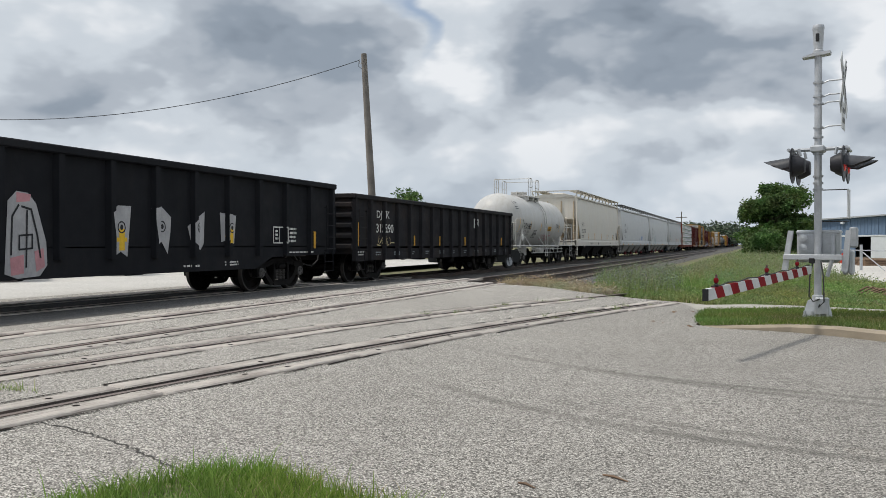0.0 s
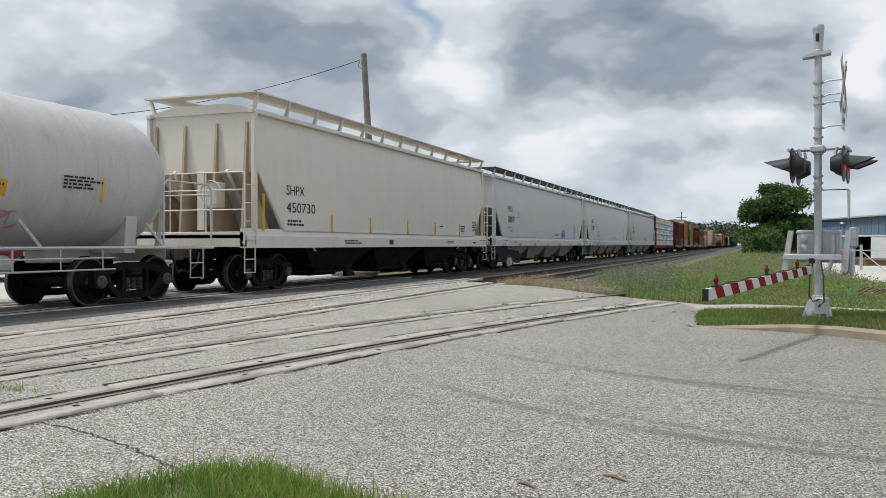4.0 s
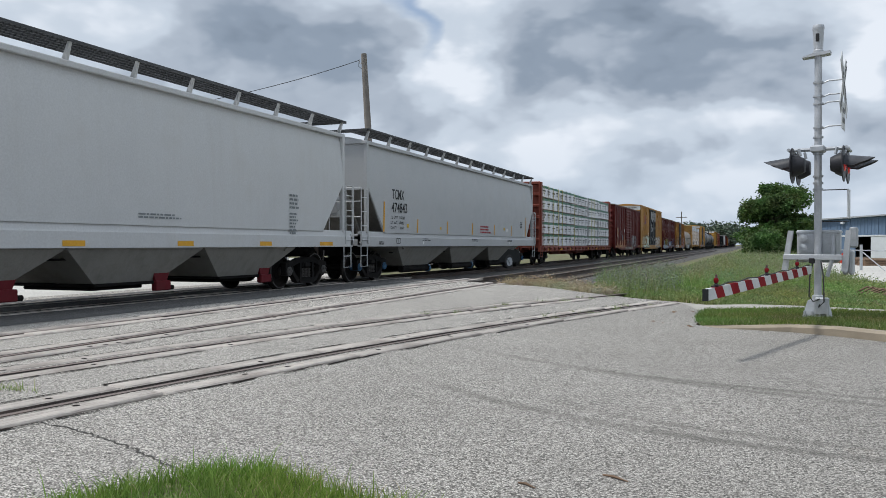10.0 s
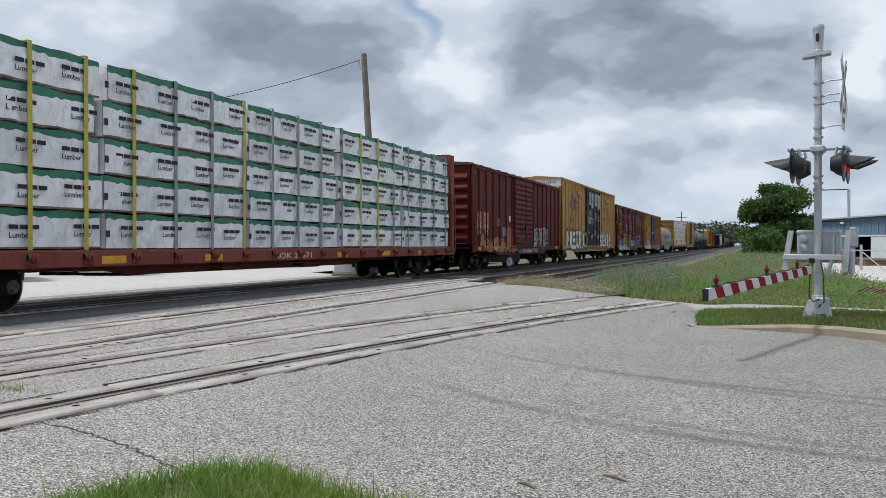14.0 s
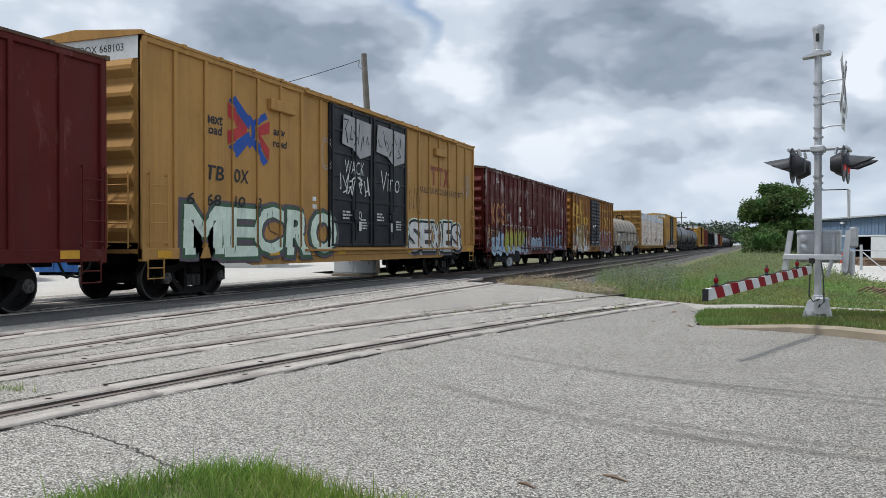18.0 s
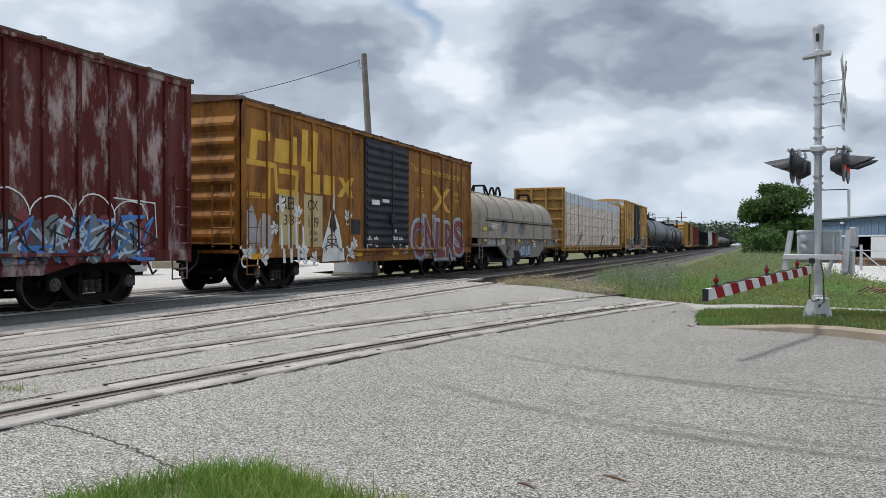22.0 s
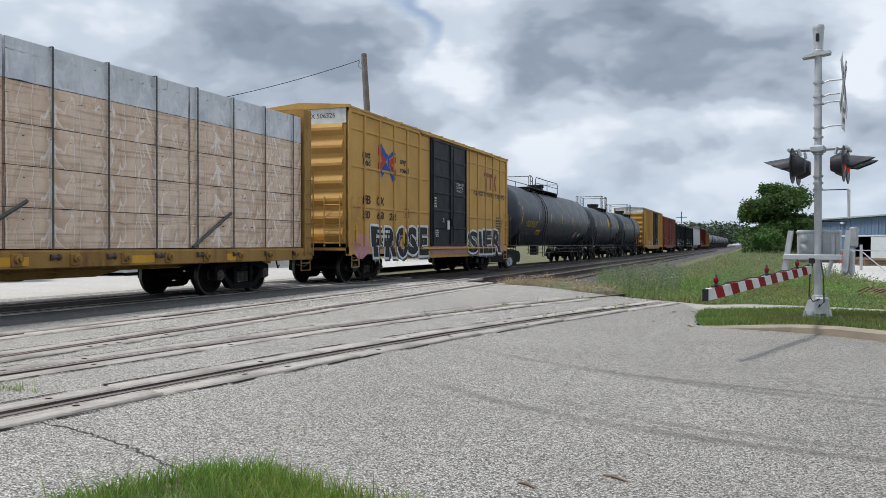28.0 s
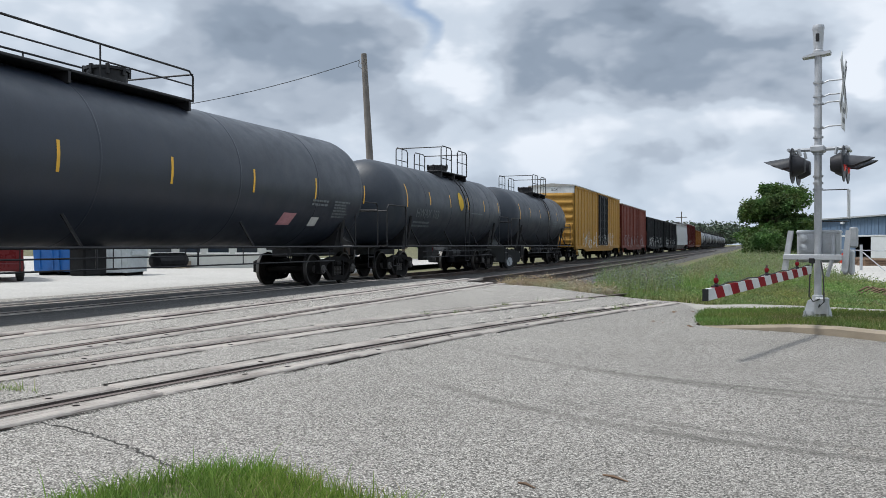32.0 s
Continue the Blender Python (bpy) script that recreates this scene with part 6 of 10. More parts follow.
stuff("island_grass", [strips(np.column_stack([P + rs.normal(scale=0.03, size=P.shape), -0.115 + 0.11 * np.clip((P[:, 0] + 0.72) / 1.5, 0, 1)]), rs.gamma(5, 0.008, len(P)) + 0.008, rs.uniform(0.006, 0.012, len(P)), 0.9, 2)], [LAWN], "short mown grass on the kerbed island")

# weeds: dense low growth, taller further off, with grey-violet stalks by the rails and dry ones at the road edge
WEEDS = [(-4.2, 21.4), (-3.5, 19.4), (-2.6, 18.1), (-2.0, 17.55), (-1.5, 17.35), (-0.87, 16.75), (-0.05, 16.3), (0.88, 15.8), (2.04, 15.35), (3.9, 14.5), (4.6, 22), (1.9, 28), (2.2, 38), (3.4, 66), (-2.4, 66), (-2.9, 40), (-3.0, 27)]
P = scatter(WEEDS, 150000)
dist = np.hypot(P[:, 0], P[:, 1])
keep = rs.uniform(size=len(P)) < np.clip(30 / dist, 0.3, 1.0) ** 1.2
P, dist = P[keep], dist[keep]
rise = np.clip((P[:, 1] - 18.5 - 1.1 * np.maximum(P[:, 0], 0)) / 9, 0, 1) * np.clip((P[:, 0] + 3.3) / 2.4, 0.15, 1)
clump = 0.72 + 0.28 * np.sin(1.9 * P[:, 0] + 1.3 * np.sin(0.7 * P[:, 1])) * np.sin(1.1 * P[:, 1])
hh = (0.13 + 0.46 * rise * clump) * rs.gamma(20, 0.05, len(P))
Z0 = np.full(len(P), -0.125)
W1 = strips(np.column_stack([P, Z0]), hh, 0.010 + 0.0006 * dist * rs.uniform(0.5, 1.6, len(P)), 0.7, 2)
lp = np.repeat(np.column_stack([P, Z0]), 2, 0)
lp[:, 2] += np.repeat(hh, 2) * rs.uniform(0.2, 0.95, len(lp))
lp[:, :2] += rs.normal(scale=0.06, size=(len(lp), 2))
W2 = leaf_cards(lp, (0.012 + 0.0006 * np.repeat(dist, 2)) * rs.uniform(0.6, 1.5, len(lp)), 1.2)
far = (rise > 0.35) & (rs.uniform(size=len(P)) < 0.6)
lp3 = np.repeat(np.column_stack([P, Z0])[far], 2, 0)
lp3[:, 2] += np.repeat(hh[far], 2) * rs.uniform(0.85, 1.12, len(lp3))
lp3[:, :2] += rs.normal(scale=0.05, size=(len(lp3), 2))
W3 = leaf_cards(lp3, (0.010 + 0.0005 * np.repeat(dist[far], 2)) * rs.uniform(0.6, 1.4, len(lp3)), 1.8)
stuff("weeds", [W1, W2, W3], [WEED, WEED, PLUME], "dense green weeds on the verge by the tracks")
TUSS = [(-1.9, 20.5), (-0.9, 21.0), (0.6, 24), (0.9, 40), (1.6, 60), (-0.6, 60), (-1.4, 38)]
C = scatter(TUSS, 620)
lot_ = np.repeat(C, 26, 0) + rs.normal(scale=0.16, size=(len(C) * 26, 2))
up_ = np.repeat(rs.uniform(0.40, 0.72, len(C)), 26) * rs.uniform(0.6, 1.0, len(lot_))
T1 = strips(np.column_stack([lot_, np.full(len(lot_), -0.125)]), up_, np.full(len(lot_), 0.022), 0.75, 3)
lp4 = np.repeat(np.column_stack([lot_, np.full(len(lot_), -0.125) + up_ * 0.9]), 2, 0) + rs.normal(scale=0.07, size=(len(lot_) * 2, 3))
stuff("grass_tussocks", [T1, leaf_cards(lp4, rs.uniform(0.012, 0.034, len(lp4)), 1.8)], [WEED, PLUME], "tall tussocks of seeding grass behind the gate")
GREYW = [(-4.3, 24.0), (-3.6, 20.2), (-2.6, 18.4), (-1.6, 18.6), (-2.0, 27), (-3.0, 32), (-3.7, 28)]
P = scatter(GREYW, 4200)
dist = np.hypot(P[:, 0], P[:, 1])
hh = 0.42 * rs.gamma(9, 0.111, len(P))
W1 = strips(np.column_stack([P, np.full(len(P), -0.12)]), hh, np.full(len(P), 0.012), 0.35, 2)
lp = np.repeat(np.column_stack([P, np.full(len(P), -0.12)]), 5, 0)
lp[:, 2] += np.repeat(hh, 5) * rs.uniform(0.45, 1.05, len(lp))
lp[:, :2] += rs.normal(scale=0.09, size=(len(lp), 2))
W2 = leaf_cards(lp, rs.uniform(0.012, 0.032, len(lp)))
stuff("tall_weeds", [W1, W2], [WEED, WEEDB], "tall grey-green flowering weeds along the rails")
DRYP = [(-6.6, 21.4), (-5.4, 20.6), (-4.2, 19.3), (-3.0, 17.9), (-2.7, 18.4), (-4.1, 20.9), (-5.2, 22.6), (-6.4, 22.9)]
P = scatter(DRYP, 5200)
hh = 0.16 * rs.gamma(5, 0.2, len(P))
W1 = strips(np.column_stack([P, np.full(len(P), -0.06)]), hh, np.full(len(P), 0.012), 0.6, 2)
lp = np.repeat(np.column_stack([P, np.full(len(P), -0.06)]), 3, 0)
lp[:, 2] += np.repeat(hh, 3) * rs.uniform(0.3, 1.05, len(lp))
lp[:, :2] += rs.normal(scale=0.05, size=(len(lp), 2))
stuff("dry_weeds", [W1, leaf_cards(lp, rs.uniform(0.012, 0.035, len(lp)))], [DRY], "dry straw-coloured weeds at the road edge")
# small tufts in the joints of the spur
tp = []
for k in range(20):
    y = rs.uniform(11.5, 17.5)
    c = np.array([spur_x(y) - rs.choice([0.12, 1.35, 1.62, -0.1]), y])
    tp.append(c + rs.normal(scale=0.05, size=(22, 2)))
tp.append(np.array([-5.0, 4.42]) + rs.normal(scale=(0.10, 0.03), size=(60, 2)))
tp = np.concatenate(tp)
stuff("joint_tufts", [strips(np.column_stack([tp, [road_z(x) + 0.01 for x in tp[:, 0]]]), rs.gamma(4, 0.013, len(tp)), np.full(len(tp), 0.007), 0.8, 2)], [WEED], "small weed tufts in the joints of the spur track")


def tree(name, x, y, ground, height, width, trunk_h, label, mat, n_leaf, leaf, seed, category="tree", low=0.25, lobes=16):
    """A tapered trunk with limbs; the crown is leaves gathered on many uneven boughs."""
    r = np.random.RandomState(seed)
    t = thing(name, pose(x, y, ground), label, category)
    g = Geo()
    tips = []
    g.tube([(0, 0, 0), (0.05 * width * 0.3, 0, trunk_h * 0.5), (0, 0.03, trunk_h), (0.1, 0, height * 0.75)], [0.03 * height, 0.022 * height, 0.018 * height, 0.004 * height], 8)
    for k in range(lobes):
        a = 2 * math.pi * (k + r.uniform(-0.3, 0.3)) / lobes * 2.4
        u = (k + 0.5) / lobes
        zz = height * (low + (0.93 - low) * u)
        rad = width / 2 * (0.95 * math.sqrt(max(0.05, 1 - ((u - 0.35) / 0.72) ** 2))) * r.uniform(0.55, 1.0)
        tip = (rad * math.cos(a), rad * math.sin(a), zz)
        tips.append(tip)
        z0 = max(trunk_h * 0.5, zz - height * 0.22)
        g.tube([(0, 0, z0), (tip[0] * 0.5, tip[1] * 0.5, (z0 + zz) / 2 + 0.1), tip], [0.012 * height, 0.007 * height, 0.002 * height], 5)
    part("trunk", g, BARK, t)
    pts = []
    for tip in tips:
        m = n_leaf // lobes
        rr = width * r.uniform(0.16, 0.26)
        q = r.normal(size=(m, 3))
        q /= np.linalg.norm(q, axis=1)[:, None]
        q *= (r.uniform(0.35, 1.0, m) ** 0.5)[:, None] * rr
        q[:, 2] *= 0.75
        # boughs: leaves drawn to twigs
        tw = r.normal(size=(14, 3))
        tw /= np.linalg.norm(tw, axis=1)[:, None]
        pick = tw[r.randint(0, 14, m)] * rr * r.uniform(0.3, 1.15, m)[:, None]
        pick[:, 2] *= 0.75
        use = r.uniform(size=m) < 0.55
        q[use] = pick[use] + r.normal(scale=leaf * 0.9, size=(use.sum(), 3))
        pts.append(q + np.array(tip))
    pts = np.concatenate(pts)
    pts = pts[pts[:, 2] > height * low * 0.35]
    me = raw_mesh("crown", [leaf_cards(pts, leaf * r.uniform(0.6, 1.4, len(pts)), 0.6)], [mat])
    part("crown", me, mat, t)
    return t


tree("tree", 1.45, 60.0, -0.2, 5.35, 4.1, 1.2, "dense dark green broadleaf tree behind the weeds", LEAF, 60000, 0.10, 11, low=0.16, lobes=46)
tree("shrub", 0.55, 54.0, -0.2, 2.1, 2.6, 0.4, "rounded green sumac bush in front of a tree", LEAF2, 16000, 0.075, 5, "bush", low=0.28, lobes=18)
tree("tree", -24.5, 56.0, -0.2, 5.5, 3.4, 1.6, "small dark tree beyond the tracks", LEAF, 4000, 0.12, 31)
# far woods along the horizon
fw = []
for k in range(170):
    px = rs.uniform(1120, 1460)
    dpt = rs.uniform(380, 470)
    X, Zc = (px - 784) / 1450 * dpt, dpt
    cx, cy = -0.3552 * Zc + 0.9348 * X, 0.9348 * Zc + 0.3552 * X
    top = rs.uniform(8.5, 13.5) if px < 1330 else rs.uniform(7, 11)
    q = rs.normal(size=(150, 3))
    q /= np.linalg.norm(q, axis=1)[:, None]
    q *= (rs.uniform(0.4, 1, 150) ** 0.5)[:, None] * np.array([[4.0, 4.0, top * 0.45]])
    fw.append(q + np.array([[cx, cy, top * 0.55]]))
fw = np.concatenate(fw)
stuff("far_woods", [leaf_cards(fw, rs.uniform(0.5, 1.1, len(fw)))], [FARLEAF], "hazy green woods along the horizon")

# ---------------------------------------------------------------- the crossing signal
LENS = lamp_mat("red_lens", (0.45, 0.02, 0.02), 0.25)
SIGNW = surf("sign_white", (0.52, 0.53, 0.53), rough=0.5, var=0.08, scale=5, dirt=(0.4, 0.4, 0.38), dirt_amt=0.4)
HOOD = surf("hood_black", (0.025, 0.025, 0.03), rough=0.5, var=0.2, scale=5, spec=0.3)
HOODG = surf("hood_worn", (0.05, 0.052, 0.06), rough=0.5, var=0.3, scale=5, spec=0.3)
MAST_AT = pose(0.87, 13.17, -0.006, 0, 0, -11)
sg = thing("crossing_signal", MAST_AT, "grey metal railway crossing signal mast with red lamps", "crossing signal")
g = Geo().prism([(-0.19, -0.17), (0.19, -0.17), (0.19, 0.17), (-0.19, 0.17)], 2, 0.0, 0.03)
g.add([(-0.18, -0.16, 0.03), (0.18, -0.16, 0.03), (0.18, 0.16, 0.03), (-0.18, 0.16, 0.03), (-0.12, -0.12, 0.25), (0.12, -0.12, 0.25), (0.12, 0.12, 0.25), (-0.12, 0.12, 0.25)],
      [(0, 1, 5, 4), (1, 2, 6, 5), (2, 3, 7, 6), (3, 0, 4, 7), (4, 5, 6, 7)])
g.box((-0.02, -0.20, 0.05), (0.17, -0.10, 0.30), 0.015)
base = part("mast_base", g, STEEL, sg, "bolted cast junction base")
for x in (-0.15, -0.05, 0.05, 0.15):
    part("anchor_bolt", Geo().lathe([(0.0, 0.018), (0.10, 0.018), (0.10, 0.0)], 2, (x, -0.185, 0), 6, False), STEEL, base)
g = Geo().lathe([(0.2, 0.078), (0.32, 0.078), (0.33, 0.052), (3.86, 0.051)], 2, (0, 0, 0), 20)
part("mast", g, ALU, sg, smooth=True)
g = Geo().lathe([(3.84, 0.072), (3.90, 0.072), (3.91, 0.064), (4.08, 0.070), (4.2, 0.078), (4.215, 0.082), (4.24, 0.082), (4.27, 0.074), (4.285, 0.0)], 2, (0, 0, 0), 20)
bell = part("bell", g, ALU, sg, "grey bell housing with a dark slot", smooth=True)
part("slot", Geo().box((-0.028, -0.084, 4.02), (0.022, -0.060, 4.14), 0.01), BLACK, bell)
g = Geo().prism([(-0.21, 3.80), (0.05, 3.82), (0.16, 3.83), (0.17, 3.87), (-0.05, 3.86), (-0.20, 3.82)], 1, -0.09, 0.09)
part("bell_bracket", g, ALU, sg)
for z in (2.05, 2.38, 2.62, 2.76, 3.11, 3.22, 3.42, 1.86, 1.95):
    part("band_clamp", Geo().lathe([(z, 0.066), (z, 0.072), (z + 0.025, 0.072), (z + 0.025, 0.066)], 2, (0, 0, 0), 16, False), STEEL, sg)
# crossbuck, seen nearly edge on
for k, a in enumerate((45, -45)):
    m = pose(0.33 + 0.012 * k, 0, 3.36, a, 0, 0)
    bl = part("crossbuck_blade", Geo().box((-0.005, -0.52, -0.10), (0.005, 0.52, 0.10), 0.002), SIGNW, sg, "white sign blade", at=m)
    tm = Matrix.Translation((0.0075, 0, -0.045)) @ SIDE
    for word, c in (("RAIL", -0.36), ("ROAD", 0.36)) if k == 0 else (("CROSSING", 0.0),):
        lettering(word, 0.15 if k == 0 else 0.14, 0, 0, 0, BLACKP, bl, m=Matrix.Translation((0.0075, c, -0.05)) @ SIDE, align="CENTER", bold=0.006)
pl = part("track_count_sign", Geo().box((0.327, -0.20, 2.72), (0.337, 0.20, 3.12), 0.004), SIGNW, sg, "white plate")
g = Geo()
for z in (3.0, 2.86):
    g.box((0.338, -0.13, z - 0.04), (0.341, 0.13, z + 0.03))
part("marking_bar", g, BLACKP, pl)
for z in (2.76, 3.11, 3.22, 3.42):
    part("sign_bracket", Geo().tube([(0.06, 0, z), (0.14, 0, z + 0.03), (0.33, 0, z + 0.03)], 0.012, 6), STEEL, sg)
# lamp arm and four hooded lamps
g = Geo().tube([(-0.40, 0, 2.46), (0.42, 0, 2.46)], 0.028, 8)
for x in (-0.36, 0.40):
    g.tube([(x, -0.30, 2.44), (x, 0.30, 2.44)], 0.024, 8)
g.box((-0.1, -0.1, 2.41), (0.1, 0.1, 2.51), 0.02)
part("lamp_arm", g, STEEL, sg)
for s, xx in ((-1, -0.30), (1, 0.36)):
    for yy in (-0.27, 0.27):
        lm = part("flasher_lamp", Geo().lathe([(xx - s * 0.17, 0.0), (xx - s * 0.16, 0.10), (xx - s * 0.05, 0.155), (xx, 0.16)], 0, (0, yy, 2.21), 18, False), HOOD, sg, "round black lamp housing", smooth=True)
        part("background_disc", Geo().lathe([(xx, 0.0), (xx, 0.255), (xx + s * 0.008, 0.26), (xx + s * 0.014, 0.255), (xx + s * 0.014, 0.1)], 0, (0, yy, 2.21), 28, False), HOOD, lm)
        part("red_lens", Geo().lathe([(xx + s * 0.016, 0.112), (xx + s * 0.035, 0.085), (xx + s * 0.045, 0.0)], 0, (0, yy, 2.21), 20, False), LENS, lm)
        g = Geo()
        ring = [radians(a) for a in range(-10, 191, 20)]
        vs = []
        for q in ring:
            ext = 0.12 + 0.27 * max(0.0, math.sin(q)) ** 0.7
            for rr_ in (0.118, 0.124):
                vs += [(xx + s * 0.012, yy + rr_ * math.cos(q), 2.21 + rr_ * math.sin(q)), (xx + s * (0.012 + ext), yy + rr_ * 1.04 * math.cos(q), 2.20 + rr_ * 0.98 * math.sin(q) - ext * 0.10)]
        n = len(ring)
        fs = []
        for i in range(n - 1):
            o, p_ = 4 * i, 4 * (i + 1)
            fs += [(o, o + 1, p_ + 1, p_), (o + 2, p_ + 2, p_ + 3, o + 3), (o + 1, o + 3, p_ + 3, p_ + 1)]
        g.add(vs, fs)
        part("hood", g, [HOODG], lm, smooth=True)
        part("lamp_hanger", Geo().tube([(xx - s * 0.10, yy, 2.35), (xx - s * 0.08, yy, 2.45)], 0.022, 6), STEEL, lm)
# small plate on two thin brackets, edge on
part("side_plate", Geo().box((0.40, -0.14, 1.44), (0.415, 0.14, 1.86), 0.004), SIGNW, sg, "narrow white plate")
for z in (1.86, 1.40):
    part("sign_bracket", Geo().tube([(0.06, 0, z), (0.41, 0, z)], 0.008, 5), BLACK, sg)
part("relay_box", Geo().box((0.40, 0.12, 1.02), (0.51, 0.26, 1.32), 0.02), STEEL, sg, "small grey box")
# gate machine
gm = part("gate_machine", Geo().box((-0.30, 0.06, 0.80), (0.28, 0.36, 1.27), 0.04), STEEL, sg, "galvanised gate machine box")
part("machine_lid", Geo().box((-0.31, 0.05, 1.22), (0.29, 0.37, 1.28), 0.02), STEEL, gm)
for z in (1.16, 1.02):
    part("conduit_cap", Geo().lathe([(0.06, 0.0), (0.02, 0.05), (-0.04, 0.055), (-0.05, 0.0)], 1, (-0.20, 0.02, z), 14, False), STEEL, gm, smooth=True)
part("conduit", Geo().tube([(0.20, 0.02, 1.2), (0.20, 0.0, 0.9), (0.13, -0.02, 0.6)], 0.028, 8), STEEL, gm)
part("mounting_bar", Geo().box((-0.45, -0.16, 0.84), (0.34, -0.11, 0.92), 0.008), ALU, sg)
for x, tilt in ((-0.44, 0.08), (0.36, 0.05)):
    g = Geo().prism([(x - 0.04, 0.68), (x + 0.04, 0.68), (x + 0.04 + tilt, 1.27), (x - 0.03 + tilt, 1.27)], 1, -0.12, -0.04)
    part("support_arm", g, ALU, sg, "pale aluminium support arm")
part("clevis", Geo().box((-0.10, -0.19, 0.79), (-0.02, -0.1, 0.87), 0.01), BLACK, sg)
for x in (0.30, 0.38):
    part("counterweight", Geo().box((x, 0.28, 0.62), (x + 0.06, 0.56, 0.98), 0.02), ALU, sg)
g = Geo()
for dx, sag in ((-0.08, 0.18), (0.10, 0.10)):
    g.tube([(dx * 0.6, -0.14, 0.82), (dx, -0.20, 0.6), (dx * 1.1, -0.22, sag + 0.14), (dx * 0.4, -0.23, sag + 0.06), (0.05, -0.2, sag + 0.10)], 0.011, 6)
part("cable", g, RUBBER, sg)
# lowered gate arm of red and white lengths
A0, A1 = Vector((0.74, 12.75, 0.70)), Vector((-0.46, 8.66, 0.55))
LAMPRED = surf("lamp_dull_red", (0.05, 0.014, 0.016), rough=0.6, var=0.3, scale=9)
ga = thing("crossing_gate", Matrix(), "lowered crossing gate arm striped red and white", "crossing gate")
dirv = (A1 - A0).normalized()
sidev = Vector((dirv.y, -dirv.x, 0)).normalized()
STR = 17
for k in range(STR):
    u0, u1 = k / STR, (k + 1) / STR
    q0, q1 = A0.lerp(A1, u0), A0.lerp(A1, u1)
    th0, th1 = 0.055 + 0.004 * u0, 0.055 + 0.004 * u1
    sl = 0.10
    g = Geo()
    vs = []
    for q, hh_, top_sh in ((q0, th0, 0), (q1, th1, 0)):
        for sd in (-0.022, 0.022):
            first = q is q0 and k > 0
            last = q is q1 and k < STR - 1
            shift = sl * 0.5 if (first or last) else 0
            vs.append(q + sidev * sd + Vector((0, 0, -hh_)) - dirv * shift)
            vs.append(q + sidev * sd + Vector((0, 0, hh_)) + dirv * shift)
    g.add(vs, [(0, 1, 3, 2), (4, 6, 7, 5), (0, 4, 5, 1), (2, 3, 7, 6), (1, 5, 7, 3), (0, 2, 6, 4)])
    part("arm_length", g, REDP if k % 2 == 1 else SIGNW, ga, "red length" if k % 2 == 1 else "white length")
tip = A1
part("arm_tip", Geo().box((tip.x - 0.03, tip.y - 0.012, tip.z - 0.062), (tip.x + 0.03, tip.y + 0.002, tip.z + 0.062), 0.004), BLACK, ga)
for u in (0.925, 0.50, 0.165):
    q = A0.lerp(A1, u)
    zt = q.z + 0.055 + 0.004 * u
    gl = part("gate_lamp", Geo().box((q.x - 0.025, q.y - 0.04, zt), (q.x + 0.025, q.y + 0.04, zt + 0.03), 0.008), BLACK, ga, "small red lamp on the arm")
    part("lamp_body", Geo().lathe([(0.03, 0.014), (0.05, 0.024), (0.085, 0.026), (0.10, 0.014), (0.125, 0.010), (0.13, 0.0)], 2, (q.x, q.y, zt), 14, False), LAMPRED, gl, "dull red lamp body", smooth=True)
    for sd in (-1, 1):
        part("red_lens", Geo().lathe([(sd * 0.015, 0.0), (sd * 0.015, 0.026), (sd * 0.036, 0.026), (sd * 0.042, 0.0)], 1, (q.x, q.y, zt + 0.068), 14, False), REDP, gl, smooth=True)
g = Geo()
g.tube([A0.lerp(A1, u) + Vector((0, 0, 0.066 + 0.004 * u + 0.010 * math.sin(40 * u))) for u in (i / 24 for i in range(24))], 0.008, 5)
part("lamp_cable", g, RUBBER, ga)

# ---------------------------------------------------------------- beyond the tracks and the verge
WOODP = surf("pole_wood", (0.17, 0.155, 0.14), rough=0.9, var=0.25, scale=2, fine=25, bump=0.4, streak=0.4, streak_col=(0.12, 0.10, 0.08))


def pole_at(px, py, depth):
    X = (px - 784) / 1450 * depth
    return Vector((-0.3552 * depth + 0.9348 * X, 0.9348 * depth + 0.3552 * X, 1.06 + (433 - py) * depth / 1450))


top, low = pole_at(644, 96, 38.0), pole_at(663.6, 442, 38.0)
foot = low + (low - top).normalized() * 1.1
up = thing("utility_pole", Matrix(), "weathered leaning wooden utility pole with one wire", "utility pole")
part("pole", Geo().tube([foot, foot.lerp(top, 0.5), top], [0.19, 0.165, 0.13], 12), WOODP, up, smooth=True)
part("pin", Geo().tube([top + Vector((-0.13, 0, -0.45)), top + Vector((-0.22, 0, -0.40)), top + Vector((-0.24, 0, -0.25))], 0.025, 6), STEEL, up)
wa, wb = top + Vector((-0.24, 0, -0.28)), pole_at(-597, 108, 38.0)
g = Geo()
pts = []
for i in range(33):
    u = i / 32
    p_ = wa.lerp(wb, u)
    p_.z -= 2.75 * 4 * u * (1 - u)
    pts.append(p_)
g.tube(pts, 0.016, 5)
part("wire", g, BLACK, up)
part("tail_wire", Geo().tube([wa, wa + Vector((0.0, -0.05, -0.3)), wa + Vector((0.12, 0, -0.4))], 0.012, 5), BLACK, up)

fp0 = pole_at(1206, 375, 240)
fp = thing("utility_pole", pose(fp0.x, fp0.y, -0.35), "distant dark utility pole with two crossarms", "utility pole")
part("pole", Geo().tube([(0, 0, 0), (0, 0, fp0.z + 0.35)], [0.2, 0.14], 8), WOODP, fp)
for z in (fp0.z - 1.6, fp0.z - 3.0):
    part("crossarm", Geo().box((-1.6, -0.1, z + 0.2), (1.6, 0.1, z + 0.4)), WOODP, fp)

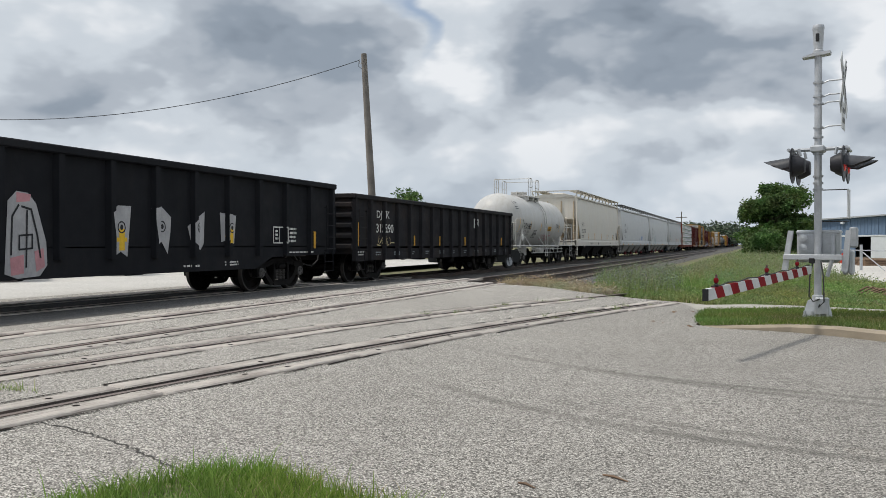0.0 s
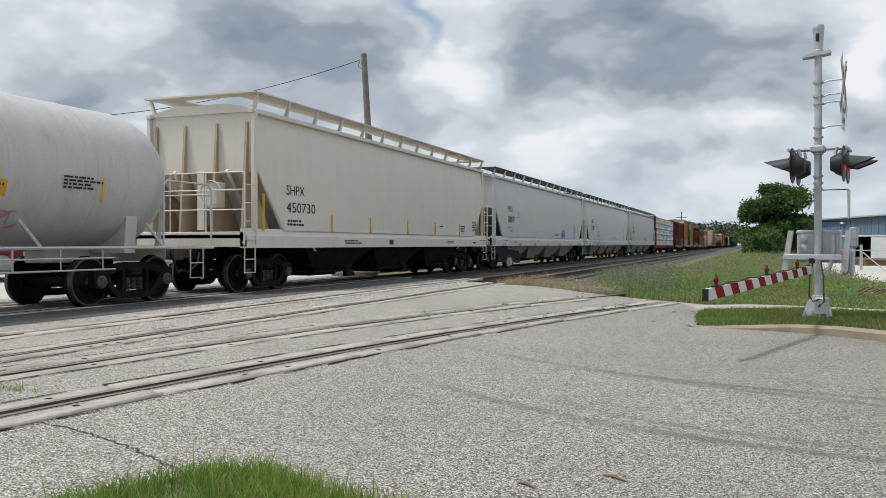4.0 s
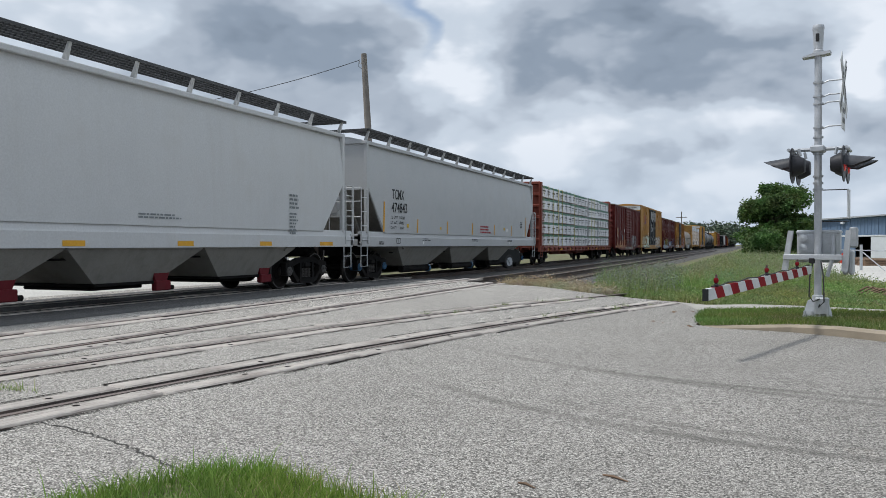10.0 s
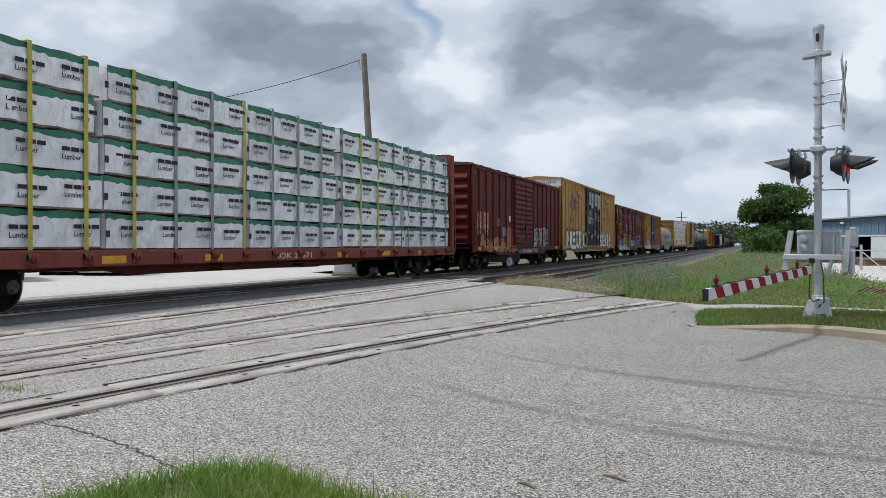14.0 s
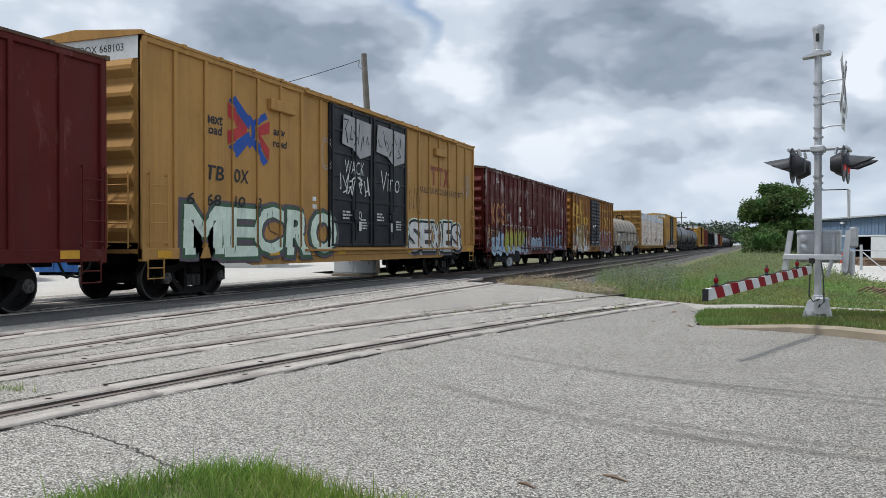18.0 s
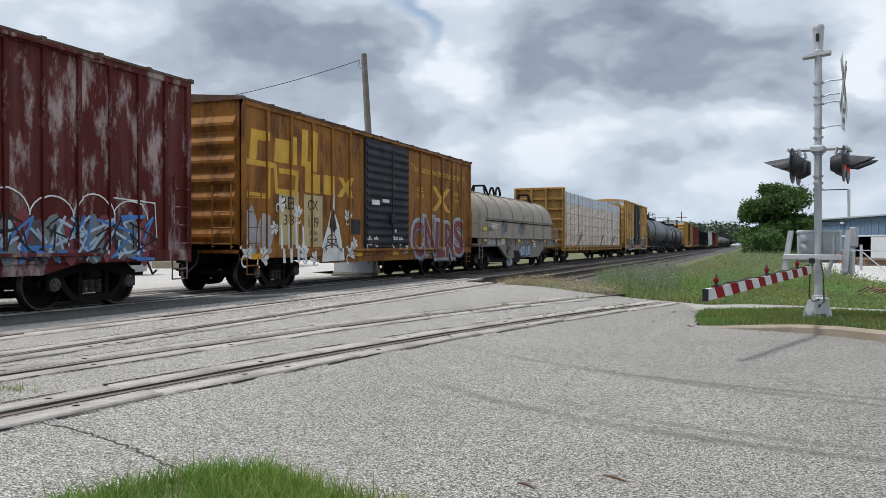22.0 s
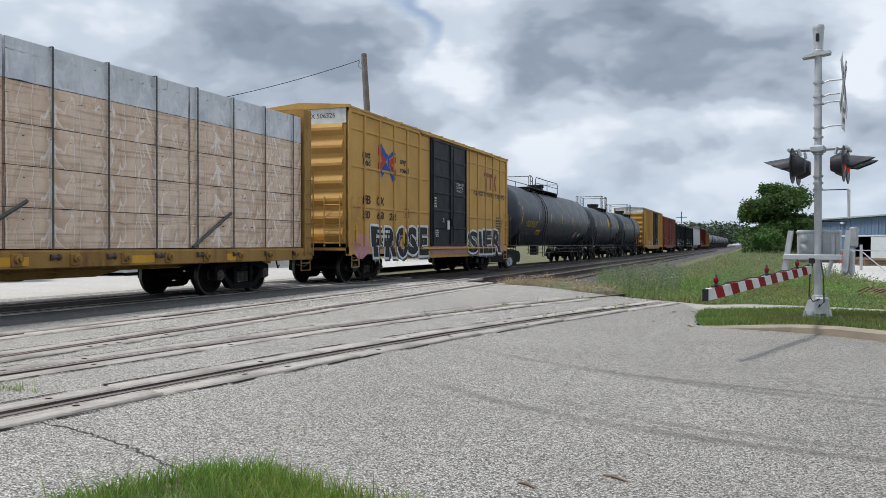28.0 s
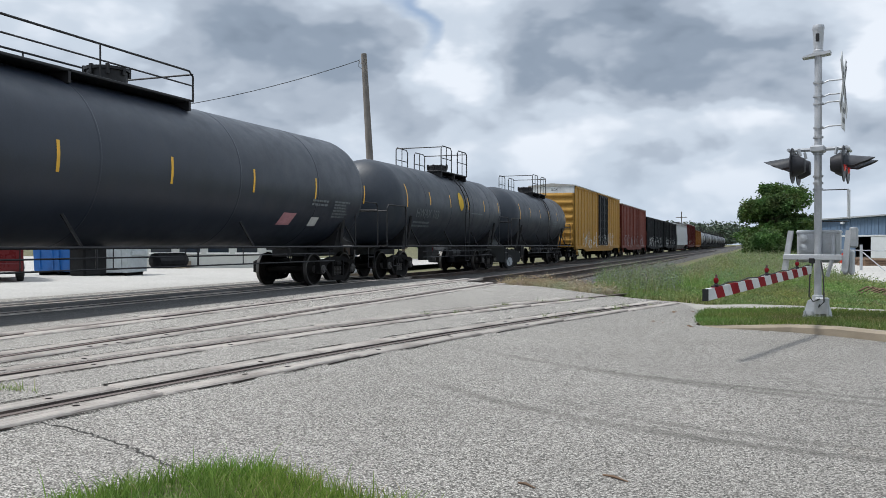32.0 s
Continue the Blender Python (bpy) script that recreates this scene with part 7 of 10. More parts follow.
# blue warehouse with a white band, a dark opening and a white door
BLUEW = surf("blue_metal_wall", (0.14, 0.21, 0.32), rough=0.5, var=0.08, scale=1.5, streak=0.25, streak_col=(0.2, 0.26, 0.34))
WHITEW = surf("white_metal_door", (0.66, 0.69, 0.72), rough=0.5, var=0.05, scale=2)
ROOFB = surf("grey_metal_roof", (0.4, 0.42, 0.44), rough=0.5, var=0.08, scale=2)
# back wall of the open bay, with the dimness inside put into its colour
INSIDE = surf("dim_interior", (0.05, 0.05, 0.05), rough=0.9, var=0.2, scale=2)
W0, W1_ = pole_at(1380, 433, 80.0), pole_at(1700, 433, 66.0)
wd = (W1_ - W0)
wlen = wd.length
wang = math.degrees(math.atan2(wd.y, wd.x))
wh = thing("warehouse", pose(W0.x, W0.y, -0.2, 0, 0, wang), "blue corrugated metal warehouse with an open bay", "warehouse")
H0, H1, HB = 3.35, 4.0, 2.10
def along_wall(px):
    """Distance along the front wall to the sight line through px."""
    k = (px - 784) / 1450
    ray = Vector((-0.3552 + 0.9348 * k, 0.9348 + 0.3552 * k))
    d = Vector((wd.x, wd.y)).normalized()
    return (W0.y * ray.x - W0.x * ray.y) / (d.x * ray.y - d.y * ray.x)


a_open, b_open = along_wall(1513), along_wall(1541)
wp = part("wall", Geo().box((0, 0, HB), (wlen, 0.15, H0)), BLUEW, wh)
part("gable_wall", Geo().prism([(0, H0 - 0.01), (wlen, H0 - 0.01), (wlen, H1)], 1, 0, 0.15), BLUEW, wh)
for i in range(int(wlen / 0.32)):
    x = 0.16 + 0.32 * i
    part("wall_rib", Geo().box((x - 0.04, -0.04, HB + 0.02), (x + 0.04, 0.0, H0 + (H1 - H0) * x / wlen - 0.03)), BLUEW, wh)
part("band", Geo().box((0, -0.06, HB - 0.14), (wlen, 0.0, HB), 0.01), WHITEW, wh)
part("wall", Geo().box((0, 0.0, 0), (a_open, 0.15, HB - 0.14)), BLUEW, wh)
for i in range(4):
    x = b_open + 0.02 + 1.85 * i
    part("sliding_door", Geo().box((x, -0.03, 0), (x + 1.8, 0.06, HB - 0.14), 0.01), WHITEW, wh, "white metal door panel")
part("wall", Geo().box((b_open + 7.5, 0.0, 0), (wlen, 0.15, HB - 0.14)), BLUEW, wh)
part("back_wall", Geo().box((0, 11.8, 0), (wlen, 12.0, H0)), INSIDE, wh)
part("side_wall", Geo().box((0, 0.15, 0), (0.15, 11.8, H0)), BLUEW, wh)
part("side_wall", Geo().box((wlen - 0.15, 0.15, 0), (wlen, 11.8, H0)), BLUEW, wh)
part("roof", Geo().prism([(-0.3, H0 - 0.02), (wlen + 0.3, H1 + 0.02), (wlen + 0.3, H1 + 0.14), (-0.3, H0 + 0.10)], 1, -0.35, 12.3), ROOFB, wh)
part("wall_lamp", Geo().box((6.4, -0.25, 3.1), (6.7, -0.0, 3.3), 0.03), WHITEW, wh)
yard = sheet("yard", [(1.8, 30), (3.4, 26), (8, 20), (30, 12), (50, 60), (20, 76), (4.2, 62)], -0.07, LOT, "pale concrete yard before the warehouse")

ST = surf("stop_red", (0.55, 0.05, 0.03), rough=0.4, var=0.08, scale=4)
sp0 = pole_at(1495, 458, 40.0)
ss = thing("stop_sign", pose(sp0.x, sp0.y, -0.1, 0, 0, -118), "red octagonal sign on a low post", "stop sign")
oct_ = [(0.30 * math.cos(radians(22.5 + 45 * k)), sp0.z + 0.1 + 0.30 * math.sin(radians(22.5 + 45 * k))) for k in range(8)]
pl = part("plate", Geo().prism(oct_, 0, 0.0, 0.006), ST, ss, "red octagonal plate")
lettering("STOP", 0.20, 0.010, 0.0, sp0.z + 0.03, WHITEP, pl, align="CENTER", bold=0.006)
part("post", Geo().box((-0.05, -0.03, 0.0), (-0.002, 0.03, sp0.z + 0.3), 0.006), STEEL, ss)

# fence and timber heaps in the yard
fn = thing("yard_fence", Matrix(), "grey steel pipe fence round the yard", "fence")
pts = [pole_at(1440, 433, 44), pole_at(1524, 433, 36), pole_at(1640, 433, 30)]
for p_ in pts:
    part("fence_post", Geo().tube([(p_.x, p_.y, -0.2), (p_.x, p_.y, 1.05)], 0.06, 8), STEEL, fn)
for a, b in zip(pts, pts[1:]):
    part("top_rail", Geo().tube([(a.x, a.y, 0.80), (b.x, b.y, 0.80)], 0.025, 6), STEEL, fn)
part("brace", Geo().tube([(pts[1].x, pts[1].y, 0.78), ((pts[1] * 0.6 + pts[2] * 0.4).x, (pts[1] * 0.6 + pts[2] * 0.4).y, 0.0)], 0.022, 6), STEEL, fn)
OLDW = surf("old_timber", (0.20, 0.13, 0.085), rough=0.9, var=0.35, scale=3, bump=0.4, tint=0.5)
rr = random.Random(8)
for k, (px, dp) in enumerate(((1470, 52), (1505, 50), (1540, 46), (1562, 44))):
    q = pole_at(px, 433, dp)
    hp = thing("timber_heap", pose(q.x, q.y, -0.08, 0, 0, rr.uniform(0, 60)), "heap of old brown timber in a yard", "timber heap", "timber heaps in the yard")
    for i in range(9):
        z = 0.12 * (i // 3)
        part("timber", Geo().box((-1.1 + rr.uniform(-0.3, 0.3), -0.45 + 0.3 * (i % 3), z), (1.1 + rr.uniform(-0.3, 0.3), -0.22 + 0.3 * (i % 3), z + 0.11), 0.012), OLDW, hp)
DEBRIS = [pole_at(1535 + 9 * i, 433, 18.5 - 0.15 * i) for i in range(7)]
for i, q in enumerate(DEBRIS):
    part("dead_branch", Geo().tube([(q.x - 0.3, q.y + rr.uniform(-0.2, 0.2), -0.05), (q.x, q.y, 0.06 + rr.uniform(0, 0.06)), (q.x + 0.35, q.y + rr.uniform(-0.3, 0.3), -0.04)], 0.022, 5), OLDW, None)
for ob in [o for o in scene.objects if o.name.startswith("dead_branch")]:
    tagged(ob, "dead brown branch lying in the weeds", "branch", "dead branches")

# far side of the tracks: bins, a red van, a low pale building, a cabinet, a parked car
BLUEB = surf("bin_blue", (0.02, 0.13, 0.42), rough=0.45, var=0.15, scale=3, dirt=(0.05, 0.06, 0.1), dirt_amt=0.4)
BLUEL = surf("bright_blue_panel", (0.02, 0.30, 0.75), rough=0.4, var=0.08, scale=3)
GREYB = surf("bin_grey", (0.42, 0.46, 0.48), rough=0.5, var=0.15, scale=3)
REDC = surf("car_red", (0.11, 0.012, 0.014), rough=0.3, spec=0.3, var=0.1, scale=2)
CAR_DK = surf("car_dark", (0.012, 0.013, 0.015), rough=0.35, spec=0.2, var=0.1, scale=2)
GLASS = surf("dark_glass", (0.02, 0.025, 0.03), rough=0.08, var=0.1, scale=2)
WALLP = surf("pale_render", (0.52, 0.53, 0.50), rough=0.8, var=0.08, scale=1.5)


def dumpster(px, depth, width, mat, label, door=None):
    q = pole_at(px, 433, depth)
    d = thing("dumpster", pose(q.x, q.y, MAIN_Z + 0.005, 0, 0, 14), label, "dumpster", "bins on the lot")
    part("body", Geo().prism([(-0.75, 0.12), (0.70, 0.12), (0.85, 1.25), (-0.85, 1.25)], 0, -width / 2, width / 2), mat, d)
    part("lid", Geo().box((-width / 2 - 0.02, -0.88, 1.25), (width / 2 + 0.02, 0.88, 1.32), 0.02), RUBBER, d)
    part("side_pocket", Geo().box((-width / 2 - 0.08, -0.5, 0.75), (-width / 2, 0.5, 0.90), 0.01), mat, d)
    part("side_pocket", Geo().box((width / 2, -0.5, 0.75), (width / 2 + 0.08, 0.5, 0.90), 0.01), mat, d)
    for x in (-width / 2 + 0.15, width / 2 - 0.15):
        part("foot", Geo().box((x - 0.06, -0.6, 0.0), (x + 0.06, 0.6, 0.12), 0.01), UNDER, d)
    for x in (-width * 0.25, width * 0.25):
        part("front_rib", Geo().prism([(-0.77, 0.2), (-0.80, 0.2), (-0.89, 1.2), (-0.85, 1.2)], 0, x - 0.03, x + 0.03), mat, d)
    if door:
        part("front_panel", Geo().prism([(-0.765, 0.2), (-0.785, 0.2), (-0.87, 1.12), (-0.85, 1.12)], 0, -width * 0.12, width * 0.34), door, d, "bright blue panel")
    return d


dumpster(104, 31.0, 1.0, BLUEB, "dark blue steel bin on the lot")
dumpster(136, 31.0, 1.0, BLUEB, "dark blue steel bin on the lot")
dumpster(180, 30.5, 0.95, GREYB, "grey bin with a bright blue panel", BLUEL)
dumpster(222, 30.5, 0.95, GREYB, "pale grey steel bin on the lot")


def parked_car(at, mat, label, suv=0.0):
    """A car of body, glass, wheels and lights, its nose to +y."""
    c = thing("parked_car", at, label, "car")
    z = suv * 0.25
    prof = [(-2.2, 0.32), (2.15, 0.30), (2.25, 0.55), (2.15, 0.82 + z), (1.15, 0.95 + z), (0.45, 1.42 + z), (-1.5, 1.46 + z), (-2.1, 1.05 + z), (-2.25, 0.9 + z), (-2.27, 0.5)]
    part("body", Geo().prism(prof, 0, -0.86, 0.86), mat, c)
    for s in (-1, 1):
        w = part("side_window", Geo().prism([(0.95, 0.99 + z), (0.38, 1.34 + z), (-1.4, 1.38 + z), (-1.85, 1.02 + z)], 0, s * 0.862, s * 0.866), GLASS, c)
        for y in (-1.35, 1.40):
            t_ = part("wheel", Geo().lathe([(s * 0.68, 0.0), (s * 0.68, 0.30), (s * 0.70, 0.33), (s * 0.86, 0.33), (s * 0.885, 0.30), (s * 0.885, 0.21)], 0, (0, y, 0.33), 22, False), RUBBER, c, smooth=True)
            part("rim", Geo().lathe([(s * 0.885, 0.21), (s * 0.87, 0.18), (s * 0.875, 0.0)], 0, (0, y, 0.33), 18, False), STEEL, t_)
            for k in range(5):
                q = 2 * math.pi * k / 5
                part("spoke", Geo().tube([(s * 0.885, y, 0.33), (s * 0.89, y + 0.2 * math.cos(q), 0.33 + 0.2 * math.sin(q))], 0.022, 5), STEEL, t_)
        part("tail_light", Geo().box((s * 0.60, -2.275, 0.80 + z), (s * 0.85, -2.20, 1.0 + z), 0.02), REDP, c, "red tail light")
        part("headlight", Geo().box((s * 0.55, 2.18, 0.66), (s * 0.84, 2.24, 0.80), 0.02), WHITEP, c)
    part("rear_window", Geo().prism([(-1.56, 1.40 + z), (-2.08, 1.08 + z), (-2.10, 1.10 + z), (-1.58, 1.42 + z)], 0, -0.68, 0.68), GLASS, c)
    part("rear_bumper", Geo().box((-0.84, -2.33, 0.35), (0.84, -2.22, 0.58), 0.03), mat, c)
    part("number_plate", Geo().box((-0.16, -2.285, 0.72), (0.16, -2.27, 0.84)), WHITEP, c)
    return c


q = pole_at(-14, 433, 26.5)
parked_car(pose(q.x, q.y, MAIN_Z + 0.005, 0, 0, 49), REDC, "dark red car seen from behind on the lot", 1.0)
q = pole_at(842, 433, 38.5)
parked_car(pose(q.x, q.y, MAIN_Z + 0.005, 0, 0, -24), CAR_DK, "dark parked car beyond the tracks")
q = pole_at(628, 433, 30.2)
cb = thing("utility_cabinet", pose(q.x, q.y, MAIN_Z + 0.005, 0, 0, 16), "pale grey steel utility cabinet beyond the main track", "utility cabinet")
part("body", Geo().box((-0.74, -0.3, 0.08), (0.74, 0.3, 0.86), 0.03), WHITEW, cb)
part("plinth", Geo().box((-0.8, -0.35, 0.0), (0.8, 0.35, 0.08), 0.01), CONCRETE, cb)
for x in (-0.36, 0.36):
    dr = part("door", Geo().box((x - 0.345, -0.325, 0.13), (x + 0.345, -0.30, 0.81), 0.006), WHITEW, cb)
    part("handle", Geo().box((x + 0.2, -0.345, 0.42), (x + 0.25, -0.32, 0.54), 0.006), STEEL, dr)
q0, q1 = pole_at(238, 433, 40), pole_at(470, 433, 40)
lb = thing("low_building", pose(q0.x, q0.y, MAIN_Z + 0.005, 0, 0, math.degrees(math.atan2((q1 - q0).y, (q1 - q0).x))), "low pale building behind the parking lot", "building")
ll = (q1 - q0).length
part("wall", Geo().box((0, 0, 0), (ll, 6, 2.4)), WALLP, lb)
part("roof", Geo().box((-0.2, -0.2, 2.4), (ll + 0.2, 6.2, 2.55), 0.02), ROOFB, lb)
for i in range(4):
    x = 0.8 + (ll - 2.2) * i / 3
    wn = part("window", Geo().box((x, -0.02, 0.75), (x + 1.0, 0.03, 1.75)), GLASS, lb)
    part("window_sill", Geo().box((x - 0.06, -0.10, 0.68), (x + 1.06, 0.02, 0.75)), WHITEP, wn)
g = Geo()
part("step_block", Geo().box((1.2, -1.0, 0), (2.8, -0.1, 0.35), 0.02), CONCRETE, lb)
# worn patches: tyre marks, a crack, a snow-white painted bay
def ribbon(name, line, w, z, mat, label, jag=0.0):
    g = Geo()
    r_ = random.Random(3)
    L_, R_ = [], []
    for i, p in enumerate(line):
        a, b = Vector(line[max(i - 1, 0)]), Vector(line[min(i + 1, len(line) - 1)])
        t = (b - a).normalized()
        k = w * (1 + r_.uniform(-jag, jag)) / 2
        o = r_.uniform(-jag, jag) * w
        L_.append((p[0] - t.y * (k + o), p[1] + t.x * (k + o)))
        R_.append((p[0] + t.y * (k - o), p[1] - t.x * (k - o)))
    for i in range(len(line) - 1):
        g.add([(*L_[i], road_z(L_[i][0]) + z), (*L_[i + 1], road_z(L_[i + 1][0]) + z), (*R_[i + 1], road_z(R_[i + 1][0]) + z), (*R_[i], road_z(R_[i][0]) + z)], [(0, 1, 2, 3)])
    return tagged(part(name, g, mat, None), label, "", "", "structure")


def along(a, b, n, bow=0.0):
    return [(a[0] + (b[0] - a[0]) * i / n, a[1] + (b[1] - a[1]) * i / n + bow * math.sin(math.pi * i / n)) for i in range(n + 1)]


CRK = surf("crack", (0.05, 0.045, 0.04), rough=0.95, var=0.3, scale=9)
rk = random.Random(12)
crack = [(-4.06 + 1.33 * i / 40, 3.75 - 0.39 * (i / 40) ** 1.6 + rk.uniform(-0.014, 0.014)) for i in range(41)]
for x_, y_, ln_, tn in ((-0.65, 4.15, 0.16, -28), (-1.03, 3.86, 0.12, -30), (0.9, 5.2, 0.07, 10)):
    tagged(part("twig", Geo().tube([(-ln_ / 2, 0, 0.006), (-ln_ * 0.1, 0.006, 0.010), (ln_ / 2, -0.004, 0.006)], [0.004, 0.007, 0.003], 6), OLDW, None, at=pose(x_, y_, road_z(x_), 0, 0, tn)), "short dry brown twig on the road", "twig", "twigs on the road")
for k in range(9):
    x_, y_ = (-1.24, 14.78) if k < 4 else (-1.36, 12.72) if k < 6 else (-0.85, 12.4)
    x_, y_ = x_ + rk.uniform(-0.25, 0.25), y_ + rk.uniform(-0.2, 0.2)
    rr_ = rk.uniform(0.012, 0.028)
    tagged(part("soil_clod", Geo().lathe([(0.0, rr_ * 1.3), (rr_ * 0.35, rr_), (rr_ * 0.6, rr_ * 0.5), (rr_ * 0.65, 0.0)], 2, (0, 0, 0), 9, False), OLDW, None, at=pose(x_, y_, road_z(x_), 0, 0, 40 * k)), "dark clod of soil at the road edge", "soil clod", "clods at the road edge")
ribbon("crack", crack, 0.011, 0.004, CRK, "crack in the road surface", 0.6)

# ---------------------------------------------------------------- lettering and graffiti, laid on each car's near face


class Ink:
    """Flat shapes in (y, z) of a car, one colour."""

    def __init__(self):
        self.v, self.f, self.k, self.n = [], [], [], 0

    def poly(self, pts):
        o = len(self.v)
        self.v += [(p, q) for p, q in pts]
        self.f.append(tuple(range(o, o + len(pts))))
        self.n += 1
        self.k.append(self.n)
        return self

    def rect(self, y0, z0, y1, z1, slant=0.0):
        return self.poly([(y0, z0), (y1, z0), (y1 + slant, z1), (y0 + slant, z1)])

    def stroke(self, pts, w):
        for (a, b), (c, d) in zip(pts, pts[1:]):
            l = math.hypot(c - a, d - b) or 1
            nx, ny, ex, ey = -(d - b) / l * w / 2, (c - a) / l * w / 2, (c - a) / l * w * 0.3, (d - b) / l * w * 0.3
            self.poly([(a - nx - ex, b - ny - ey), (c - nx + ex, d - ny + ey), (c + nx + ex, d + ny + ey), (a + nx - ex, b + ny - ey)])
        return self

    def ring(self, y, z, ry, rz, w, a0=0, a1=360, n=16):
        pts = [(y + ry * math.cos(radians(a0 + (a1 - a0) * i / n)), z + rz * math.sin(radians(a0 + (a1 - a0) * i / n))) for i in range(n + 1)]
        return self.stroke(pts, w)

    def disc(self, y, z, ry, rz, n=16, wob=0.0, seed=0):
        r = random.Random(seed)
        return self.poly([(y + ry * math.cos(t) * (1 + r.uniform(-wob, wob)), z + rz * math.sin(t) * (1 + r.uniform(-wob, wob))) for t in (2 * math.pi * k / n for k in range(n))])

    def blob(self, y, z, ry, rz, seed=0, n=26, amp=0.14):
        """A soft rounded shape."""
        r = random.Random(seed)
        a, b, c = (r.uniform(0, 6.28) for _ in range(3))
        return self.poly([(y + ry * math.cos(t) * (1 + amp * math.sin(2 * t + a)), z + rz * math.sin(t) * (1 + amp * math.sin(3 * t + b) * 0.6 + amp * 0.4 * math.sin(2 * t + c))) for t in (2 * math.pi * k / n for k in range(n))])

    def drop(self, y, z, length, wide, turn):
        """A teardrop from a point at y, z."""
        c, s = math.cos(radians(turn)), math.sin(radians(turn))
        pts = [(length * u, wide * w) for u, w in ((0, 0), (0.3, 0.16), (0.6, 0.42), (0.8, 0.5), (0.95, 0.36), (1, 0.0), (0.95, -0.3), (0.8, -0.42), (0.6, -0.34), (0.3, -0.1))]
        return self.poly([(y + p * c - q * s, z + p * s + q * c) for p, q in pts])

    def fan(self, y, z, size, turn, n=5):
        for k in range(n):
            self.drop(y, z, size * (0.7 + 0.3 * ((k * 7) % 3) / 2), size * 0.34, turn + (k - (n - 1) / 2) * 34)
        return self.ring(y - size * 0.1, z - size * 0.15, size * 0.28, size * 0.28, size * 0.10, turn, turn + 230, 9)

    def word(self, body, y0, z0, y1, z1, bold=0.0, shear=0.0, space=1.0):
        """A word filling the box from y0, z0 to y1, z1."""
        cu = bpy.data.curves.new("word", "FONT")
        cu.body, cu.size, cu.offset, cu.shear, cu.resolution_u, cu.space_character = body, 1.0, bold, shear, 3, space
        tmp = bpy.data.objects.new("word", cu)
        me = bpy.data.meshes.new_from_object(tmp)
        bpy.data.objects.remove(tmp)
        bpy.data.curves.remove(cu)
        co = [(v.co.x, v.co.y) for v in me.vertices]
        xs, ys = [c[0] for c in co], [c[1] for c in co]
        sx, sz = (y1 - y0) / (max(xs) - min(xs)), (z1 - z0) / (max(ys) - min(ys))
        o = len(self.v)
        self.v += [(y0 + (x - min(xs)) * sx, z0 + (q - min(ys)) * sz) for x, q in co]
        self.f += [tuple(i + o for i in p.vertices) for p in me.polygons]
        # one rank for each separate letter
        root = list(range(len(me.vertices)))

        def find(a):
            while root[a] != a:
                a = root[a]
            return a
        for p in me.polygons:
            for w in p.vertices[1:]:
                root[find(w)] = find(p.vertices[0])
        ids = {}
        for p in me.polygons:
            q = find(p.vertices[0])
            if q not in ids:
                self.n += 1
                ids[q] = self.n
            self.k.append(ids[q])
        bpy.data.meshes.remove(me)
        return self

    def bars(self, y, z, w, lines, pitch=0.07, seed=1):
        r = random.Random(seed)
        for i in range(lines):
            p, end = y, y + w * r.uniform(0.65, 1.0)
            while p < end:
                q = min(end, p + r.uniform(0.05, 0.2))
                self.rect(p, z - i * pitch, q, z - i * pitch + pitch * 0.55)
                p = q + 0.03
        return self

    def on(self, car, mat, name="lettering", label="", lift=0.0):
        face = FACES[car.name]
        self.v = [(a + SHIFT.get(car.name, 0.0), b) for a, b in self.v]
        bm = bmesh.new()
        vs = [bm.verts.new((0, a, b)) for a, b in self.v]
        rank = bm.faces.layers.int.new("rank")
        step = min(0.0006, 0.005 / max(1, self.n))
        for q, k in zip(self.f, self.k):
            try:
                bm.faces.new([vs[i] for i in q])[rank] = k
            except ValueError:
                pass
        if face[0] == "rib":
            ribs, hw, xp, xr, door, zs, xs = face[1:]
            lo, hi = min(a for a, b in self.v), max(a for a, b in self.v)
            for c in [r + s * hw for r in ribs for s in (-1, 1)] + ([door[0], door[1]] if door else []):
                if lo < c < hi:
                    bmesh.ops.bisect_plane(bm, geom=bm.verts[:] + bm.edges[:] + bm.faces[:], plane_co=(0, c, 0), plane_no=(0, 1, 0))
            if min(b for a, b in self.v) < zs < max(b for a, b in self.v):
                bmesh.ops.bisect_plane(bm, geom=bm.verts[:] + bm.edges[:] + bm.faces[:], plane_co=(0, 0, zs), plane_no=(0, 0, 1))
            faces = []
            for q in bm.faces:
                c = q.calc_center_median()
                x = xs if c.z < zs else door[2] if door and door[0] < c.y < door[1] else xr if any(abs(c.y - r) < hw for r in ribs) else xp
                faces.append((q[rank], [(x + lift + q[rank] * step, w.co.y, w.co.z) for w in q.verts]))
        else:
            lo, hi = min(b for a, b in self.v), max(b for a, b in self.v)
            k = math.ceil(lo / 0.2) * 0.2
            while k < hi:
                bmesh.ops.bisect_plane(bm, geom=bm.verts[:] + bm.edges[:] + bm.faces[:], plane_co=(0, 0, k), plane_no=(0, 0, 1))
                k += 0.2
            faces = [(q[rank], [(face[1](w.co.y, w.co.z) + 0.002 + lift + q[rank] * step, w.co.y, w.co.z) for w in q.verts]) for q in bm.faces]
        bm.free()
        # a few shapes become parts of their own, many small ones stay one drawing
        apart = self.n <= 26 and name in ("graffiti", "lettering", "logo", "notice_plate", "patch_panel")
        sets = {}
        for k, pts in faces:
            sets.setdefault(k if apart else 0, []).append(pts)
        ob = None
